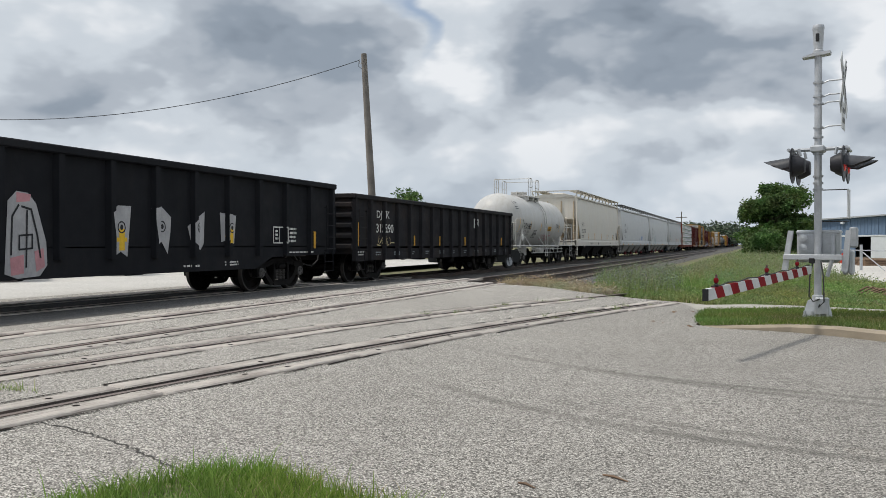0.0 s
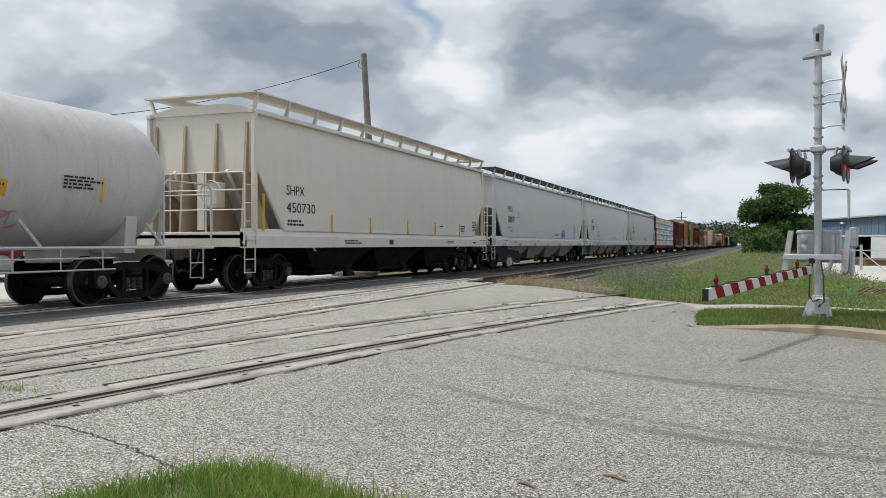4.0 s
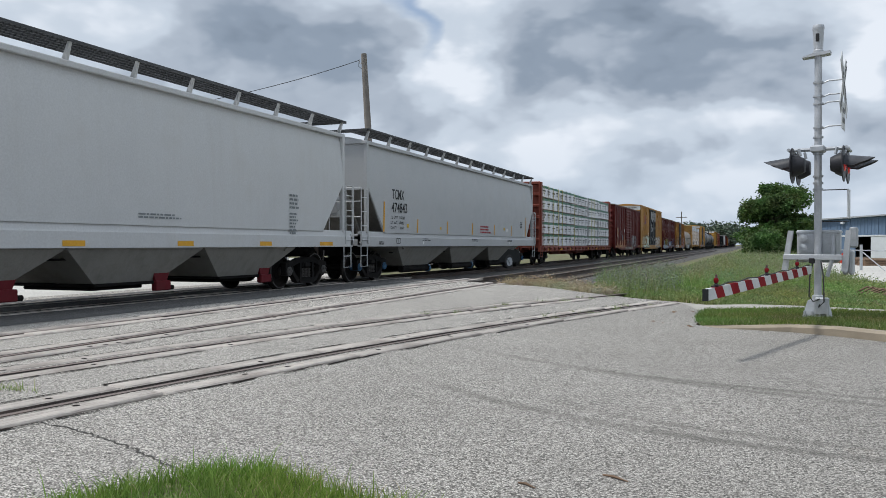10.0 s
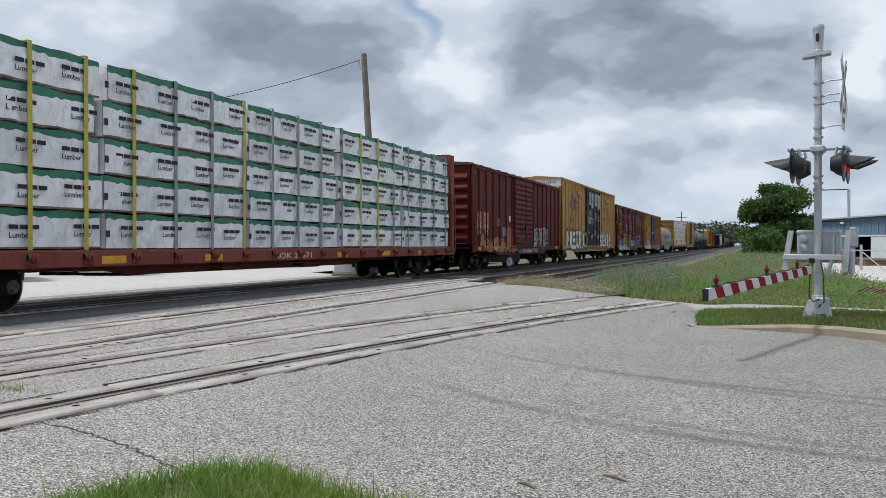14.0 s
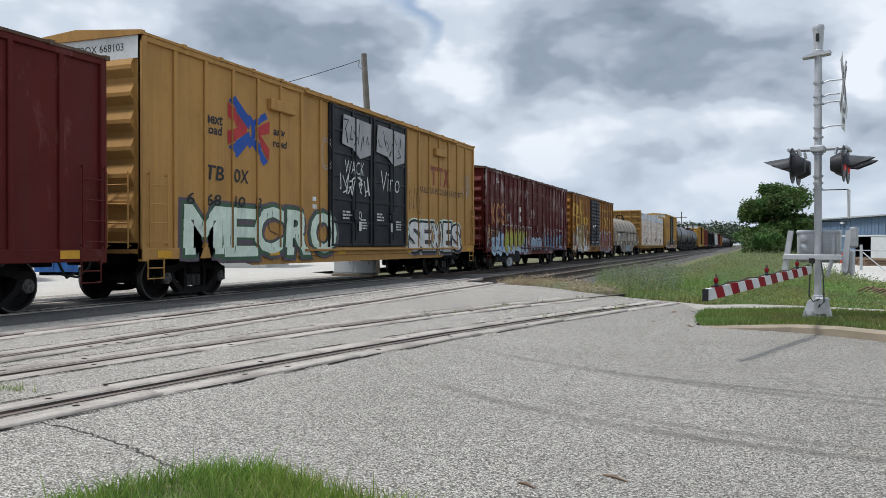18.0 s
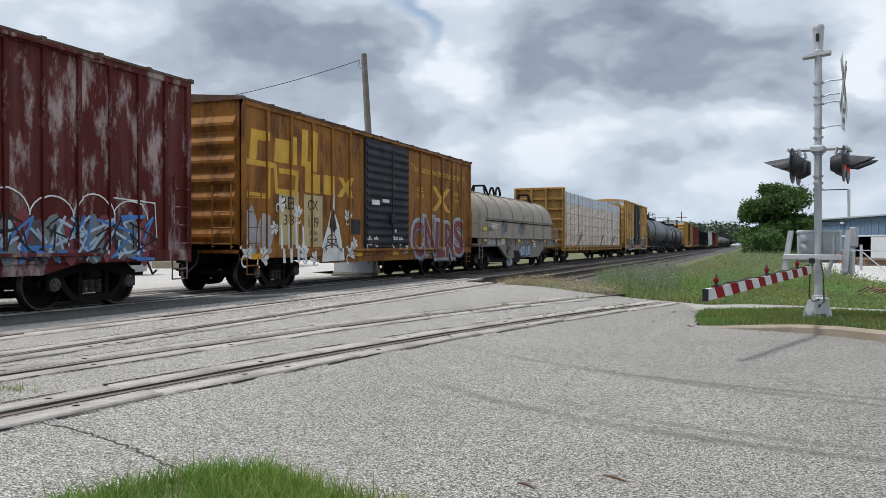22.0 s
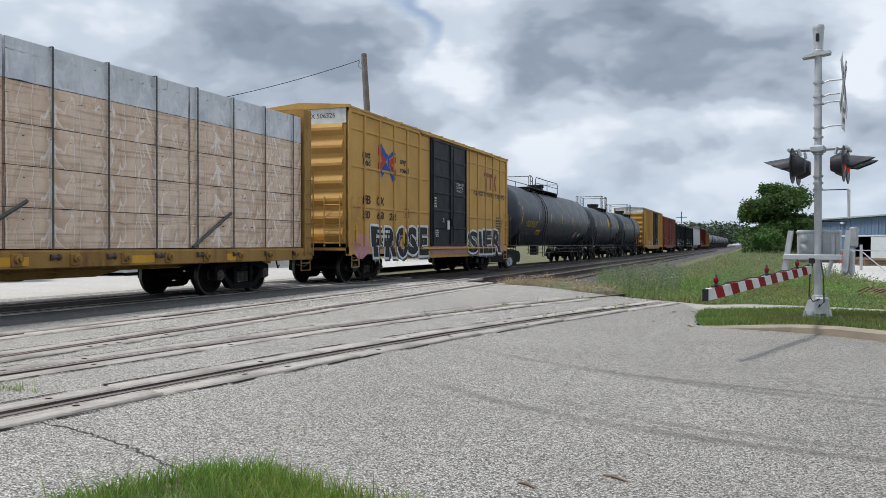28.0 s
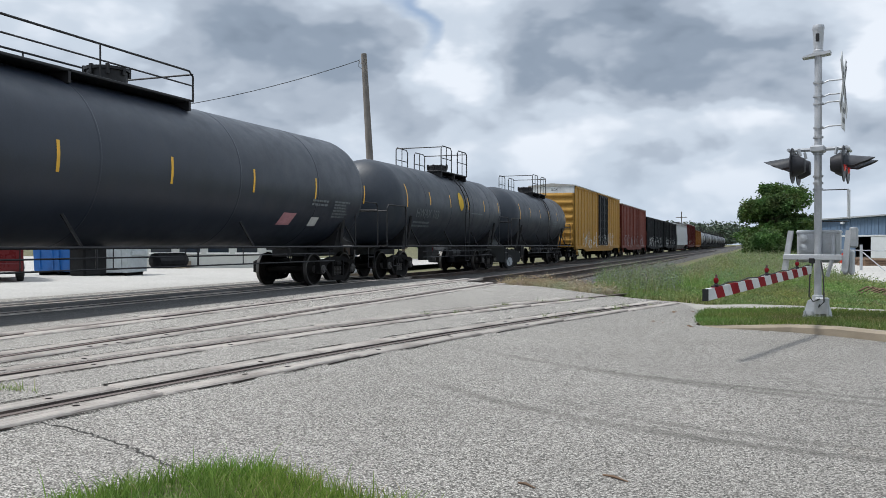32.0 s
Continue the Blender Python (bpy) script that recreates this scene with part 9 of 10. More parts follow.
# tall yellow boxcar
arrow_logo(b2, -6.16, 3.63, 1.05)
Ink().word("next", -7.75, 3.62, -7.15, 3.83, 0.03, 0.1).word("load", -7.72, 3.40, -7.17, 3.60, 0.03, 0.1).word("any", -5.16, 3.62, -4.62, 3.82, 0.03, 0.1).word("road", -5.18, 3.40, -4.55, 3.58, 0.03, 0.1).on(b2, L_BLACK)
Ink().word("TB", -7.74, 2.43, -7.12, 2.74, 0.012, 0.12).word("OX", -6.82, 2.43, -6.19, 2.74, 0.012, 0.12).word("6", -8.37, 1.88, -8.12, 2.13, 0.012, 0.12).word("68", -7.74, 1.88, -7.22, 2.13, 0.012, 0.12).word("10", -6.82, 1.90, -6.33, 2.13, 0.012, 0.12).word("3", -5.95, 1.90, -5.68, 2.13, 0.012, 0.12).on(b2, L_BLACK, "lettering", "", 0.012)
bar_logo(b2, 5.0, 3.18, 6.9, 3.86, L_DKRED)
Ink().word("RAILCAR POOLING EXPERTS", 3.95, 2.86, 8.5, 3.08, 0.0).on(b2, L_BLACK)
burner(b2, "MECRO", -8.45, 0.78, -2.2, 1.95, I_MINT, I_GREEN, I_PURPLE, 0.05, 0.08, 1)
burner(b2, "SEXES", 2.95, 0.80, 8.2, 1.86, I_WHITE, I_BLACK, I_MINT, 0.06, 0.04, 3)
for a, b, sd in ((-1.9, -0.05, 71), (0.3, 2.45, 72)):
    i = Ink().poly([(a, 3.85), (a + 0.1, 4.68), (b, 4.62), (b - 0.05, 3.7), (a + (b - a) * 0.6, 3.52), (a + (b - a) * 0.35, 3.78)])
    i.on(b2, I_SILVER, "graffiti", "silver block letters", 0.05)
    scribble(b2, a + 0.1, 3.75, b - a - 0.3, 0.8, I_BLACK, sd, 8, 0.035).location.x = 0.055
    Ink().bars(a + 0.05, 1.95, 0.6, 3, 0.09, sd).bars(b - 0.7, 1.75, 0.5, 4, 0.08, sd + 1).rect(a + 1.05, 1.45, a + 1.2, 1.72).ring(a + 1.12, 1.9, 0.08, 0.10, 0.03).on(b2, L_WHITE, "small_print", "", 0.045)
Ink().word("WACK", -1.72, 3.05, -0.55, 3.42, -0.012, 0.1).on(b2, I_WHITE, "graffiti_tag", "white hand-painted word", 0.05)
Ink().word("Vino", 0.62, 2.7, 2.0, 3.3, -0.02, 0.1).on(b2, I_WHITE, "graffiti_tag", "white hand-painted word", 0.05)
scribble(b2, -2.05, 2.45, 1.9, 0.6, I_WHITE, 76, 13, 0.04).location.x = 0.05
scribble(b2, 8.45, 2.9, 0.75, 0.95, I_SILVER, 79, 9, 0.03)
Ink().ring(-2.6, 3.5, 0.22, 0.34, 0.03).ring(-2.6, 3.5, 0.30, 0.42, 0.03).on(b2, I_SILVER, "graffiti_tag")
Ink().ring(2.95, 3.3, 0.12, 0.22, 0.025).on(b2, I_SILVER, "graffiti_tag")
scribble(b2, -5.6, 1.1, 5.0, 0.6, I_BLACK, 77, 7, 0.02).location.x = 0.012
scribble(b2, 3.0, 2.1, 0.8, 1.0, I_BLACK, 78, 7, 0.025)
for yy in (-9.3, -5.4, -2.0, 2.8, 8.8):
    Ink().rect(yy, 0.80, yy + 0.42, 0.94).on(b2, L_ORANGE, "reflector", "", 0.012)
Ink().bars(-3.3, 2.2, 0.3, 5, 0.2, 8).on(b2, I_WHITE, "notice_plate")
for y_ in (-5.4, 5.3):
    part("roof_vent", Geo().box((1.50, y_, 4.25), (1.62, y_ + 1.1, 4.52), 0.02), YEL, b2)

# faded maroon boxcar
i = Ink()
for k in range(3):
    a = -7.13 + 0.74 * k
    if k == 0:
        i.rect(a, 1.98, a + 0.17, 2.88).poly([(a + 0.17, 2.35), (a + 0.40, 2.9), (a + 0.58, 2.9), (a + 0.28, 2.36), (a + 0.62, 2.0), (a + 0.42, 2.0)])
    elif k == 1:
        i.ring(a + 0.30, 2.47, 0.24, 0.38, 0.15, 40, 320, 14)
    else:
        i.ring(a + 0.30, 2.68, 0.2, 0.20, 0.14, 20, 270, 10).ring(a + 0.30, 2.26, 0.2, 0.22, 0.14, -160, 90, 10)
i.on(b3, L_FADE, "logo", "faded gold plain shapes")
Ink().rect(-7.2, 1.38, -6.62, 1.78).rect(-6.46, 1.38, -5.86, 1.78).on(b3, I_BLACK, "patch_panel", "black lettering panel")
Ink().word("172", -7.15, 1.45, -6.67, 1.70).word("192", -6.40, 1.45, -5.92, 1.70).on(b3, L_FADE, "lettering", "", 0.003)
Ink().rect(-2.54, 2.64, -2.25, 2.88).rect(-2.54, 2.17, -2.25, 2.44).on(b3, I_WHITE, "notice_plate")
Ink().stroke([(-4.6, 2.2), (-4.3, 2.2), (-4.3, 2.48), (-4.6, 2.48), (-4.6, 2.2)], 0.03).bars(-4.55, 2.4, 0.2, 2, 0.1, 2).bars(-6.6, 3.98, 0.7, 4, 0.05, 3).bars(-0.6, 2.75, 0.7, 4, 0.11, 4).on(b3, L_WHITE)
rr = random.Random(5)
j = Ink()
for k in range(11):
    j.blob(-6.9 + 0.52 * k, 0.98 + 0.12 * (k % 2), 0.40, 0.36 + 0.1 * rr.random(), k)
j.on(b3, I_PALEB, "graffiti", "pale blue clouds")
i, o = Ink(), Ink()
for k in range(6):
    y, z, rz = -4.95 + 0.66 * k, 1.28 + rr.uniform(-0.06, 0.06), 0.5
    i.blob(y, z, 0.34, rz, 20 + k)
    o.blob(y, z, 0.38, rz + 0.045, 20 + k)
o.on(b3, I_MAROON, "graffiti", "dark red outline", 0.006)
i.on(b3, I_LIME, "graffiti", "yellow-green bubble letters", 0.012)
j = Ink()
for k in range(6):
    y = -4.95 + 0.66 * k
    j.ring(y + 0.05, 1.3, 0.10, 0.16, 0.035, rr.uniform(0, 90), rr.uniform(200, 330), 10).stroke([(y - 0.12, 0.85), (y - 0.05, 1.05), (y + 0.1, 0.9)], 0.03)
j.on(b3, I_MAROON, "graffiti", "", 0.018)
j = Ink()
for k in range(5):
    j.blob(-4.6 + 0.8 * k, 0.86, 0.16, 0.20, 60 + k)
j.blob(-6.0, 1.35, 0.16, 0.3, 71).blob(-1.62, 1.1, 0.2, 0.34, 72)
j.on(b3, I_PALEB, "graffiti", "pale blue drips", 0.019)
Ink().blob(-5.72, 1.2, 0.12, 0.42, 80).blob(-1.75, 0.95, 0.12, 0.25, 81).on(b3, I_BLUE, "graffiti", "blue shading", 0.022)
o = Ink()
for k in range(7):
    y = -5.6 + 0.66 * k
    o.ring(y + 0.33, 1.72, 0.34, 0.26, 0.028, 15, 165, 10)
o.stroke([(-1.3, 1.95), (-0.6, 1.92), (-0.55, 1.3)], 0.028).stroke([(-0.62, 1.9), (-0.75, 1.4)], 0.02)
o.on(b3, I_WHITE, "graffiti", "white outline", 0.006)
j = Ink()
for k in range(3):
    y = -7.0 + 0.42 * k
    j.ring(y, 1.0, 0.17, 0.22, 0.04, rr.uniform(0, 90), rr.uniform(230, 340), 10)
j.stroke([(-6.9, 0.75), (-6.2, 0.8), (-5.7, 0.72)], 0.03)
j.on(b3, I_BLACK, "graffiti", "", 0.006)
scribble(b3, -7.75, 0.75, 0.5, 0.9, I_WHITE, 81, 9, 0.022)
scribble(b3, -7.6, 1.5, 0.4, 0.5, I_WHITE, 82, 7, 0.02)
i, o, p_ = Ink(), Ink(), Ink()
for k in range(15):
    (i, o, p_)[k % 3].blob(2.45 + 0.30 * k, 1.12 + 0.07 * (k % 2), 0.22, 0.40, 90 + k, 22, 0.22)
i.on(b3, I_PURPLE, "graffiti", "dull violet letters")
o.on(b3, L_DULL, "graffiti", "dull blue-grey letters", 0.007)
p_.on(b3, I_MAROON, "graffiti", "dark red letters", 0.004)
scribble(b3, 2.4, 0.75, 4.2, 0.8, I_PALEB, 141, 22, 0.05).location.x = 0.014
scribble(b3, 2.4, 0.75, 4.4, 0.85, I_BLUE, 142, 14, 0.05).location.x = 0.018
scribble(b3, 2.4, 0.75, 4.4, 0.8, I_BLACK, 143, 20, 0.03).location.x = 0.022
o = Ink()
for k in range(5):
    o.ring(2.75 + 0.9 * k, 1.5, 0.46, 0.36 + 0.08 * (k % 2), 0.026, 5, 175, 10)
o.stroke([(5.9, 1.9), (7.0, 1.85), (7.05, 1.2)], 0.026)
o.on(b3, I_WHITE, "graffiti", "", 0.012)
i = Ink()
for k in range(7):
    i.blob(-0.55 + 0.3 * k, 1.08 + 0.08 * (k % 2), 0.22, 0.30, 40 + k)
i.on(b3, I_PALEB, "graffiti", "pale blue letters", 0.05)
j = Ink()
for k in range(6):
    j.ring(-0.5 + 0.34 * k, 1.1, 0.12, 0.2, 0.035, rr.uniform(0, 120), rr.uniform(220, 350), 9).stroke([(-0.5 + 0.34 * k, 0.9), (-0.35 + 0.34 * k, 1.35)], 0.03)
j.on(b3, I_BLACK, "graffiti", "", 0.058)
for yy in (-7.55, -4.0):
    Ink().rect(yy, 1.35, yy + 0.11, 1.95).on(b3, L_ORANGE, "reflector", "", 0.012)

# rusty orange boxcar: the maker's mark stays plain shapes
i = Ink()
i.poly([(-7.6, 3.02), (-7.5, 3.72), (-6.75, 3.72), (-6.75, 3.5), (-7.25, 3.48), (-7.3, 3.02)])
i.rect(-6.55, 3.05, -5.9, 3.62, 0.05).rect(-5.75, 3.05, -5.5, 3.75).rect(-5.3, 3.05, -5.0, 4.0, 0.06).rect(-4.85, 2.95, -4.5, 4.0, 0.05)
i.stroke([(-7.85, 2.2), (-7.75, 2.95), (-6.5, 2.95), (-6.45, 2.35), (-5.55, 2.35), (-5.5, 2.85), (-6.3, 2.85)], 0.13).stroke([(-7.85, 2.2), (-6.85, 2.2), (-6.8, 2.9)], 0.13)
i.rect(-5.1, 2.40, -4.8, 3.2).rect(-4.8, 2.4, -4.35, 2.9).rect(-4.15, 2.40, -3.55, 2.92).poly([(-3.3, 2.92), (-3.05, 2.92), (-2.4, 2.38), (-2.7, 2.38)]).poly([(-2.65, 2.95), (-2.35, 2.95), (-3.1, 2.38), (-3.4, 2.38)])
i.on(b4, L_LOGO, "logo", "yellow plain blocks")
Ink().rect(-6.33, 1.05, -5.43, 2.38).rect(-5.16, 1.0, -4.20, 2.34).on(b4, L_BEIGE, "patch_panel", "beige lettering panel")
Ink().word("RB", -6.22, 1.92, -5.70, 2.24, 0.012).word("OX", -4.97, 1.94, -4.45, 2.22, 0.012).word("33", -6.12, 1.54, -5.74, 1.79).word("119", -4.94, 1.50, -4.42, 1.77).word("157200", -4.9, 1.30, -4.45, 1.40).word("62800", -4.85, 1.14, -4.45, 1.24).on(b4, L_BLACK, "lettering", "", 0.003)
j = Ink()
j.disc(-7.55, 1.35, 0.28, 0.6, 14, 0.15, 1).disc(-6.95, 1.3, 0.32, 0.5, 14, 0.15, 2)
j.on(b4, I_SILVER, "graffiti", "silver bubble letters")
j = Ink()
j.poly([(-4.35, 0.60), (-4.2, 1.1), (-3.95, 1.5), (-3.75, 2.0), (-3.66, 2.55), (-3.58, 2.0), (-3.3, 1.6), (-3.12, 1.1), (-3.05, 0.62)])
for k in range(4):
    a = -6.25 + 0.34 * k
    j.poly([(a, 0.62), (a + 0.13, 0.60), (a + 0.05, 1.5 + 0.1 * (k % 3)), (a - 0.02, 1.55)])
for y, z, s, t_ in ((-5.15, 0.75, 0.42, 120), (-4.6, 0.66, 0.36, 160), (-2.75, 0.72, 0.45, 50), (-2.35, 0.95, 0.34, 80), (-2.75, 1.75, 0.32, 100), (-6.35, 2.0, 0.34, 20), (-5.4, 1.75, 0.36, 110), (-6.45, 1.5, 0.3, 200), (-7.8, 0.75, 0.45, 60), (-7.2, 0.7, 0.4, 30),
                    (-1.55, 1.05, 0.3, 60), (-1.0, 1.1, 0.26, 120), (0.3, 1.15, 0.42, 60), (0.85, 1.05, 0.32, 110), (1.2, 0.85, 0.26, 30)):
    j.fan(y, z, s, t_, 4)
j.on(b4, I_WHITE, "graffiti", "white flame-like ornament", 0.006)
Ink().poly([(-3.85, 1.55), (-3.7, 2.05), (-3.5, 1.75), (-3.42, 1.5), (-3.65, 1.35)]).ring(-3.7, 1.2, 0.25, 0.12, 0.03).ring(-3.7, 0.85, 0.5, 0.2, 0.03, 0, 180).stroke([(-4.1, 0.9), (-3.9, 1.2), (-3.5, 1.2), (-3.3, 0.9)], 0.03).on(b4, I_BLACK, "graffiti", "", 0.010)
burner(b4, "CNLRS", 1.95, 0.62, 6.9, 1.95, I_MAROON, I_SILVER, I_PALEB, 0.04, 0.1, 4)
Ink().word("The nationwide boxcar pool", 1.75, 3.45, 7.2, 3.78).poly([(3.7, 3.15), (4.1, 3.15), (5.6, 2.25), (5.2, 2.25)]).poly([(5.2, 3.15), (5.6, 3.15), (4.1, 2.25), (3.7, 2.25)]).on(b4, L_LOGO)
Ink().word("next", 2.35, 2.88, 2.95, 3.06).word("load", 2.35, 2.66, 2.95, 2.84).word("any", 6.0, 2.88, 6.5, 3.06).word("road", 6.0, 2.66, 6.6, 2.84).on(b4, L_LOGO)
Ink().rect(-1.45, 2.25, -0.9, 2.4).rect(-0.7, 2.35, -0.2, 2.45).on(b4, I_WHITE, "notice_plate", "", 0.05)
Ink().rect(-2.65, 1.35, -1.95, 1.78).on(b4, DOORDK, "patch_panel", "dark metal plate")
for yy in (-7.6, -2.4, 0.2, 5.5):
    Ink().rect(yy, 0.72, yy + 0.45, 0.85).on(b4, L_ORANGE, "reflector", "", 0.012)

# coil car
FACES[cc.name] = ("fn", lambda y, z: 1.525 if z < 1.33 else 1.62 if z < 1.375 else 1.505)
Ink().rect(-5.9, 1.06, -3.45, 1.32).on(cc, L_WHITE, "patch_panel", "pale lettering panel")
Ink().word("CIGX 804178", -5.77, 1.09, -4.08, 1.30, 0.01).on(cc, L_BLACK, "lettering", "", 0.003)
Ink().word("LD LMT 226500", -3.25, 1.21, -2.35, 1.30).word("LT  WT  56500", -3.25, 1.08, -2.35, 1.17).on(cc, L_BLACK, "lettering", "", 0.045)
Ink().bars(-5.9, 1.75, 0.8, 2, 0.09, 4).bars(-0.9, 2.05, 0.9, 2, 0.09, 5).on(cc, L_BLACK, "small_print", "", 0.002)
Ink().rect(-6.6, 1.66, -6.0, 1.80).on(cc, I_YELLOW, "notice_plate")
w = Ink()
for k in range(4):
    w.disc(-0.5 + 0.46 * k, 0.74 + 0.03 * (k % 2), 0.30, 0.30, 14, 0.10, k)
w.on(cc, I_PALEB, "graffiti", "pale blue bubble letters")
w = Ink()
for k in range(4):
    w.ring(-0.5 + 0.46 * k, 0.74 + 0.03 * (k % 2), 0.29, 0.29, 0.05)
    w.stroke([(-0.5 + 0.46 * k, 0.95), (-0.45 + 0.46 * k, 0.62)], 0.04)
w.on(cc, I_BLACK, "graffiti", "", 0.004)
scribble(cc, -3.2, 0.5, 0.7, 0.55, I_BLACK, 91, 9, 0.035)
for a, b, sd in ((-3.9, -2.9, 92), (-1.1, 0.3, 93)):
    Ink().disc((a + b) / 2, 1.85, (b - a) * 0.45, 0.3, 12, 0.3, sd).on(cc, L_DULL, "graffiti", "faded dark picture")
    scribble(cc, a, 1.6, b - a, 0.6, I_BLACK, sd, 9, 0.035)
Ink().stroke([(1.75, 0.95), (2.3, 0.95), (2.3, 1.2), (1.75, 1.2), (1.75, 0.95)], 0.03).rect(1.85, 1.0, 2.2, 1.15).on(cc, L_WHITE, "notice_plate")

# yellow boxcar with black-and-white letters
arrow_logo(b5, -5.3, 3.62, 0.82)
Ink().word("next", -7.0, 3.62, -6.45, 3.82, 0.03, 0.1).word("load", -6.98, 3.40, -6.45, 3.60, 0.03, 0.1).word("any", -4.28, 3.62, -3.78, 3.82, 0.03, 0.1).word("road", -4.28, 3.40, -3.66, 3.58, 0.03, 0.1).on(b5, L_BLACK)
Ink().word("FB", -7.0, 2.26, -6.46, 2.52, 0.02, 0.12).word("OX", -6.04, 2.26, -5.50, 2.52, 0.02, 0.12).word("50", -7.0, 1.83, -6.50, 2.06, 0.02, 0.12).word("63", -6.03, 1.83, -5.52, 2.06, 0.02, 0.12).word("26", -5.14, 1.82, -4.65, 2.05, 0.02, 0.12).on(b5, L_BLACK, "lettering", "", 0.012)
Ink().stroke([(-3.95, 1.95), (-3.68, 1.95), (-3.68, 2.22), (-3.95, 2.22), (-3.95, 1.95)], 0.02).word("F", -3.85, 1.99, -3.76, 2.10).bars(6.3, 2.2, 0.9, 6, 0.12, 4).on(b5, L_BLACK)
bar_logo(b5, 4.5, 3.42, 6.4, 4.12, L_DKRED)
Ink().word("Railcar Pooling Experts", 3.2, 3.02, 7.6, 3.36).on(b5, L_BLACK)
burner(b5, "PROSE", -6.5, 0.66, -1.9, 1.66, I_BLACK, I_WHITE, None, 0.07, 0.05, 6)
burner(b5, "SIER", 2.4, 0.68, 6.9, 1.68, I_BLACK, I_WHITE, None, 0.05, 0.06, 7)
Ink().disc(-7.1, 1.0, 0.5, 0.4, 12, 0.2, 2).disc(6.95, 1.0, 0.35, 0.4, 12, 0.2, 3).rect(-1.6, 0.72, 2.0, 1.02).on(b5, I_PINK, "graffiti", "dull pink patches")
Ink().bars(-6.0, 1.42, 0.9, 2, 0.16, 2).on(b5, L_WHITE, "weight_stencil", "", 0.014)
for yy in (-7.45, -4.05, 7.0):
    Ink().rect(yy, 1.1, yy + 0.14, 1.62).on(b5, L_ORANGE, "reflector", "", 0.016)
Ink().word("CLOSE AND LOCK", 0.72, 3.32, 1.62, 3.41).word("DOOR BEFORE", 0.8, 3.19, 1.55, 3.28).word("MOVING CAR", 0.8, 3.06, 1.5, 3.15).on(b5, L_WHITE, "lettering", "", 0.045)
Ink().bars(-1.5, 2.7, 0.25, 4, 0.1, 6).bars(-1.4, 1.55, 0.4, 4, 0.07, 7).ring(-0.6, 1.95, 0.06, 0.07, 0.02).on(b5, L_WHITE, "small_print", "", 0.045)
Ink().rect(-0.2, 1.62, 0.05, 1.95).on(b5, I_WHITE, "notice_plate", "", 0.05)

# black tank cars
Ink().word("UTLX 953537", -7.63, 1.95, -5.37, 2.26, 0.012).on(t1, L_GOLD)
Ink().bars(-7.7, 1.82, 1.0, 1, 0.08, 2).bars(-7.8, 1.62, 1.9, 1, 0.09, 3).bars(-7.8, 1.48, 1.7, 1, 0.09, 4).stroke([(-4.9, 1.95), (-4.6, 1.95), (-4.6, 2.22), (-4.9, 2.22), (-4.9, 1.95)], 0.025).bars(7.2, 2.2, 1.0, 6, 0.08, 5).bars(6.0, 2.18, 0.9, 2, 0.1, 6).on(t1, L_DULL, "small_print")
Ink().rect(-5.14, 1.60, -4.27, 1.84, 0.06).on(t1, L_ORANGE, "notice_plate")
Ink().bars(-5.05, 1.75, 0.7, 3, 0.06, 2).on(t1, L_BLACK, "small_print", "", 0.003)
Ink().word("UTLX 953537", -9.2, 3.0, -8.75, 3.12).on(t1, L_GOLD)
Ink().rect(4.7, 1.55, 5.3, 1.85, 0.1).on(t1, I_PINK, "notice_plate")
Ink().rect(6.2, 1.55, 6.6, 1.78).on(t1, L_WHITE, "notice_plate")
Ink().word("HWAX 103", -4.3, 2.0, -2.2, 2.3).bars(-4.4, 1.8, 2.0, 2, 0.12, 3).bars(1.4, 2.3, 2.0, 1, 0.1, 4).on(t2, L_DULL)
Ink().disc(0.2, 2.75, 0.28, 0.36, 18).on(t2, I_YELLOW, "notice_plate", "yellow dot")
Ink().bars(2.0, 2.3, 1.2, 3, 0.12, 5).on(t3, L_DULL, "small_print")
for car, sd in ((b6, 1), (b8, 2), (b9, 3), (b7, 4), (b10, 5)):
    for k in range(4):
        scribble(car, -6.5 + 3.4 * k, 0.8, 2.8, 1.2, I_WHITE if sd != 4 else I_SILVER, 100 + 10 * sd + k, 9, 0.10)
# white end caps of the tall yellow cars
for car, top, L_, w_ in ((b2, 5.18, 19.4, "TBOX 668103"), (b5, 5.13, 15.85, "FBOX 506326"), (b6, 5.0, 18.2, "BOX")):
    part("end_cap_panel", Geo().box((-1.40, -L_ / 2 - 0.012, top - 0.62), (1.46, -L_ / 2 + 0.0, top - 0.17)), I_WHITE, car, "white painted band")
    lettering(w_, 0.2, 0, 0, 0, L_BLACK, car, m=Matrix.Translation((-0.05, -L_ / 2 - 0.016, top - 0.46)) @ pose(0, 0, 0, 90, 0, 0))

# ---------------------------------------------------------------- wrapped lumber
rng = np.random.RandomState(17)


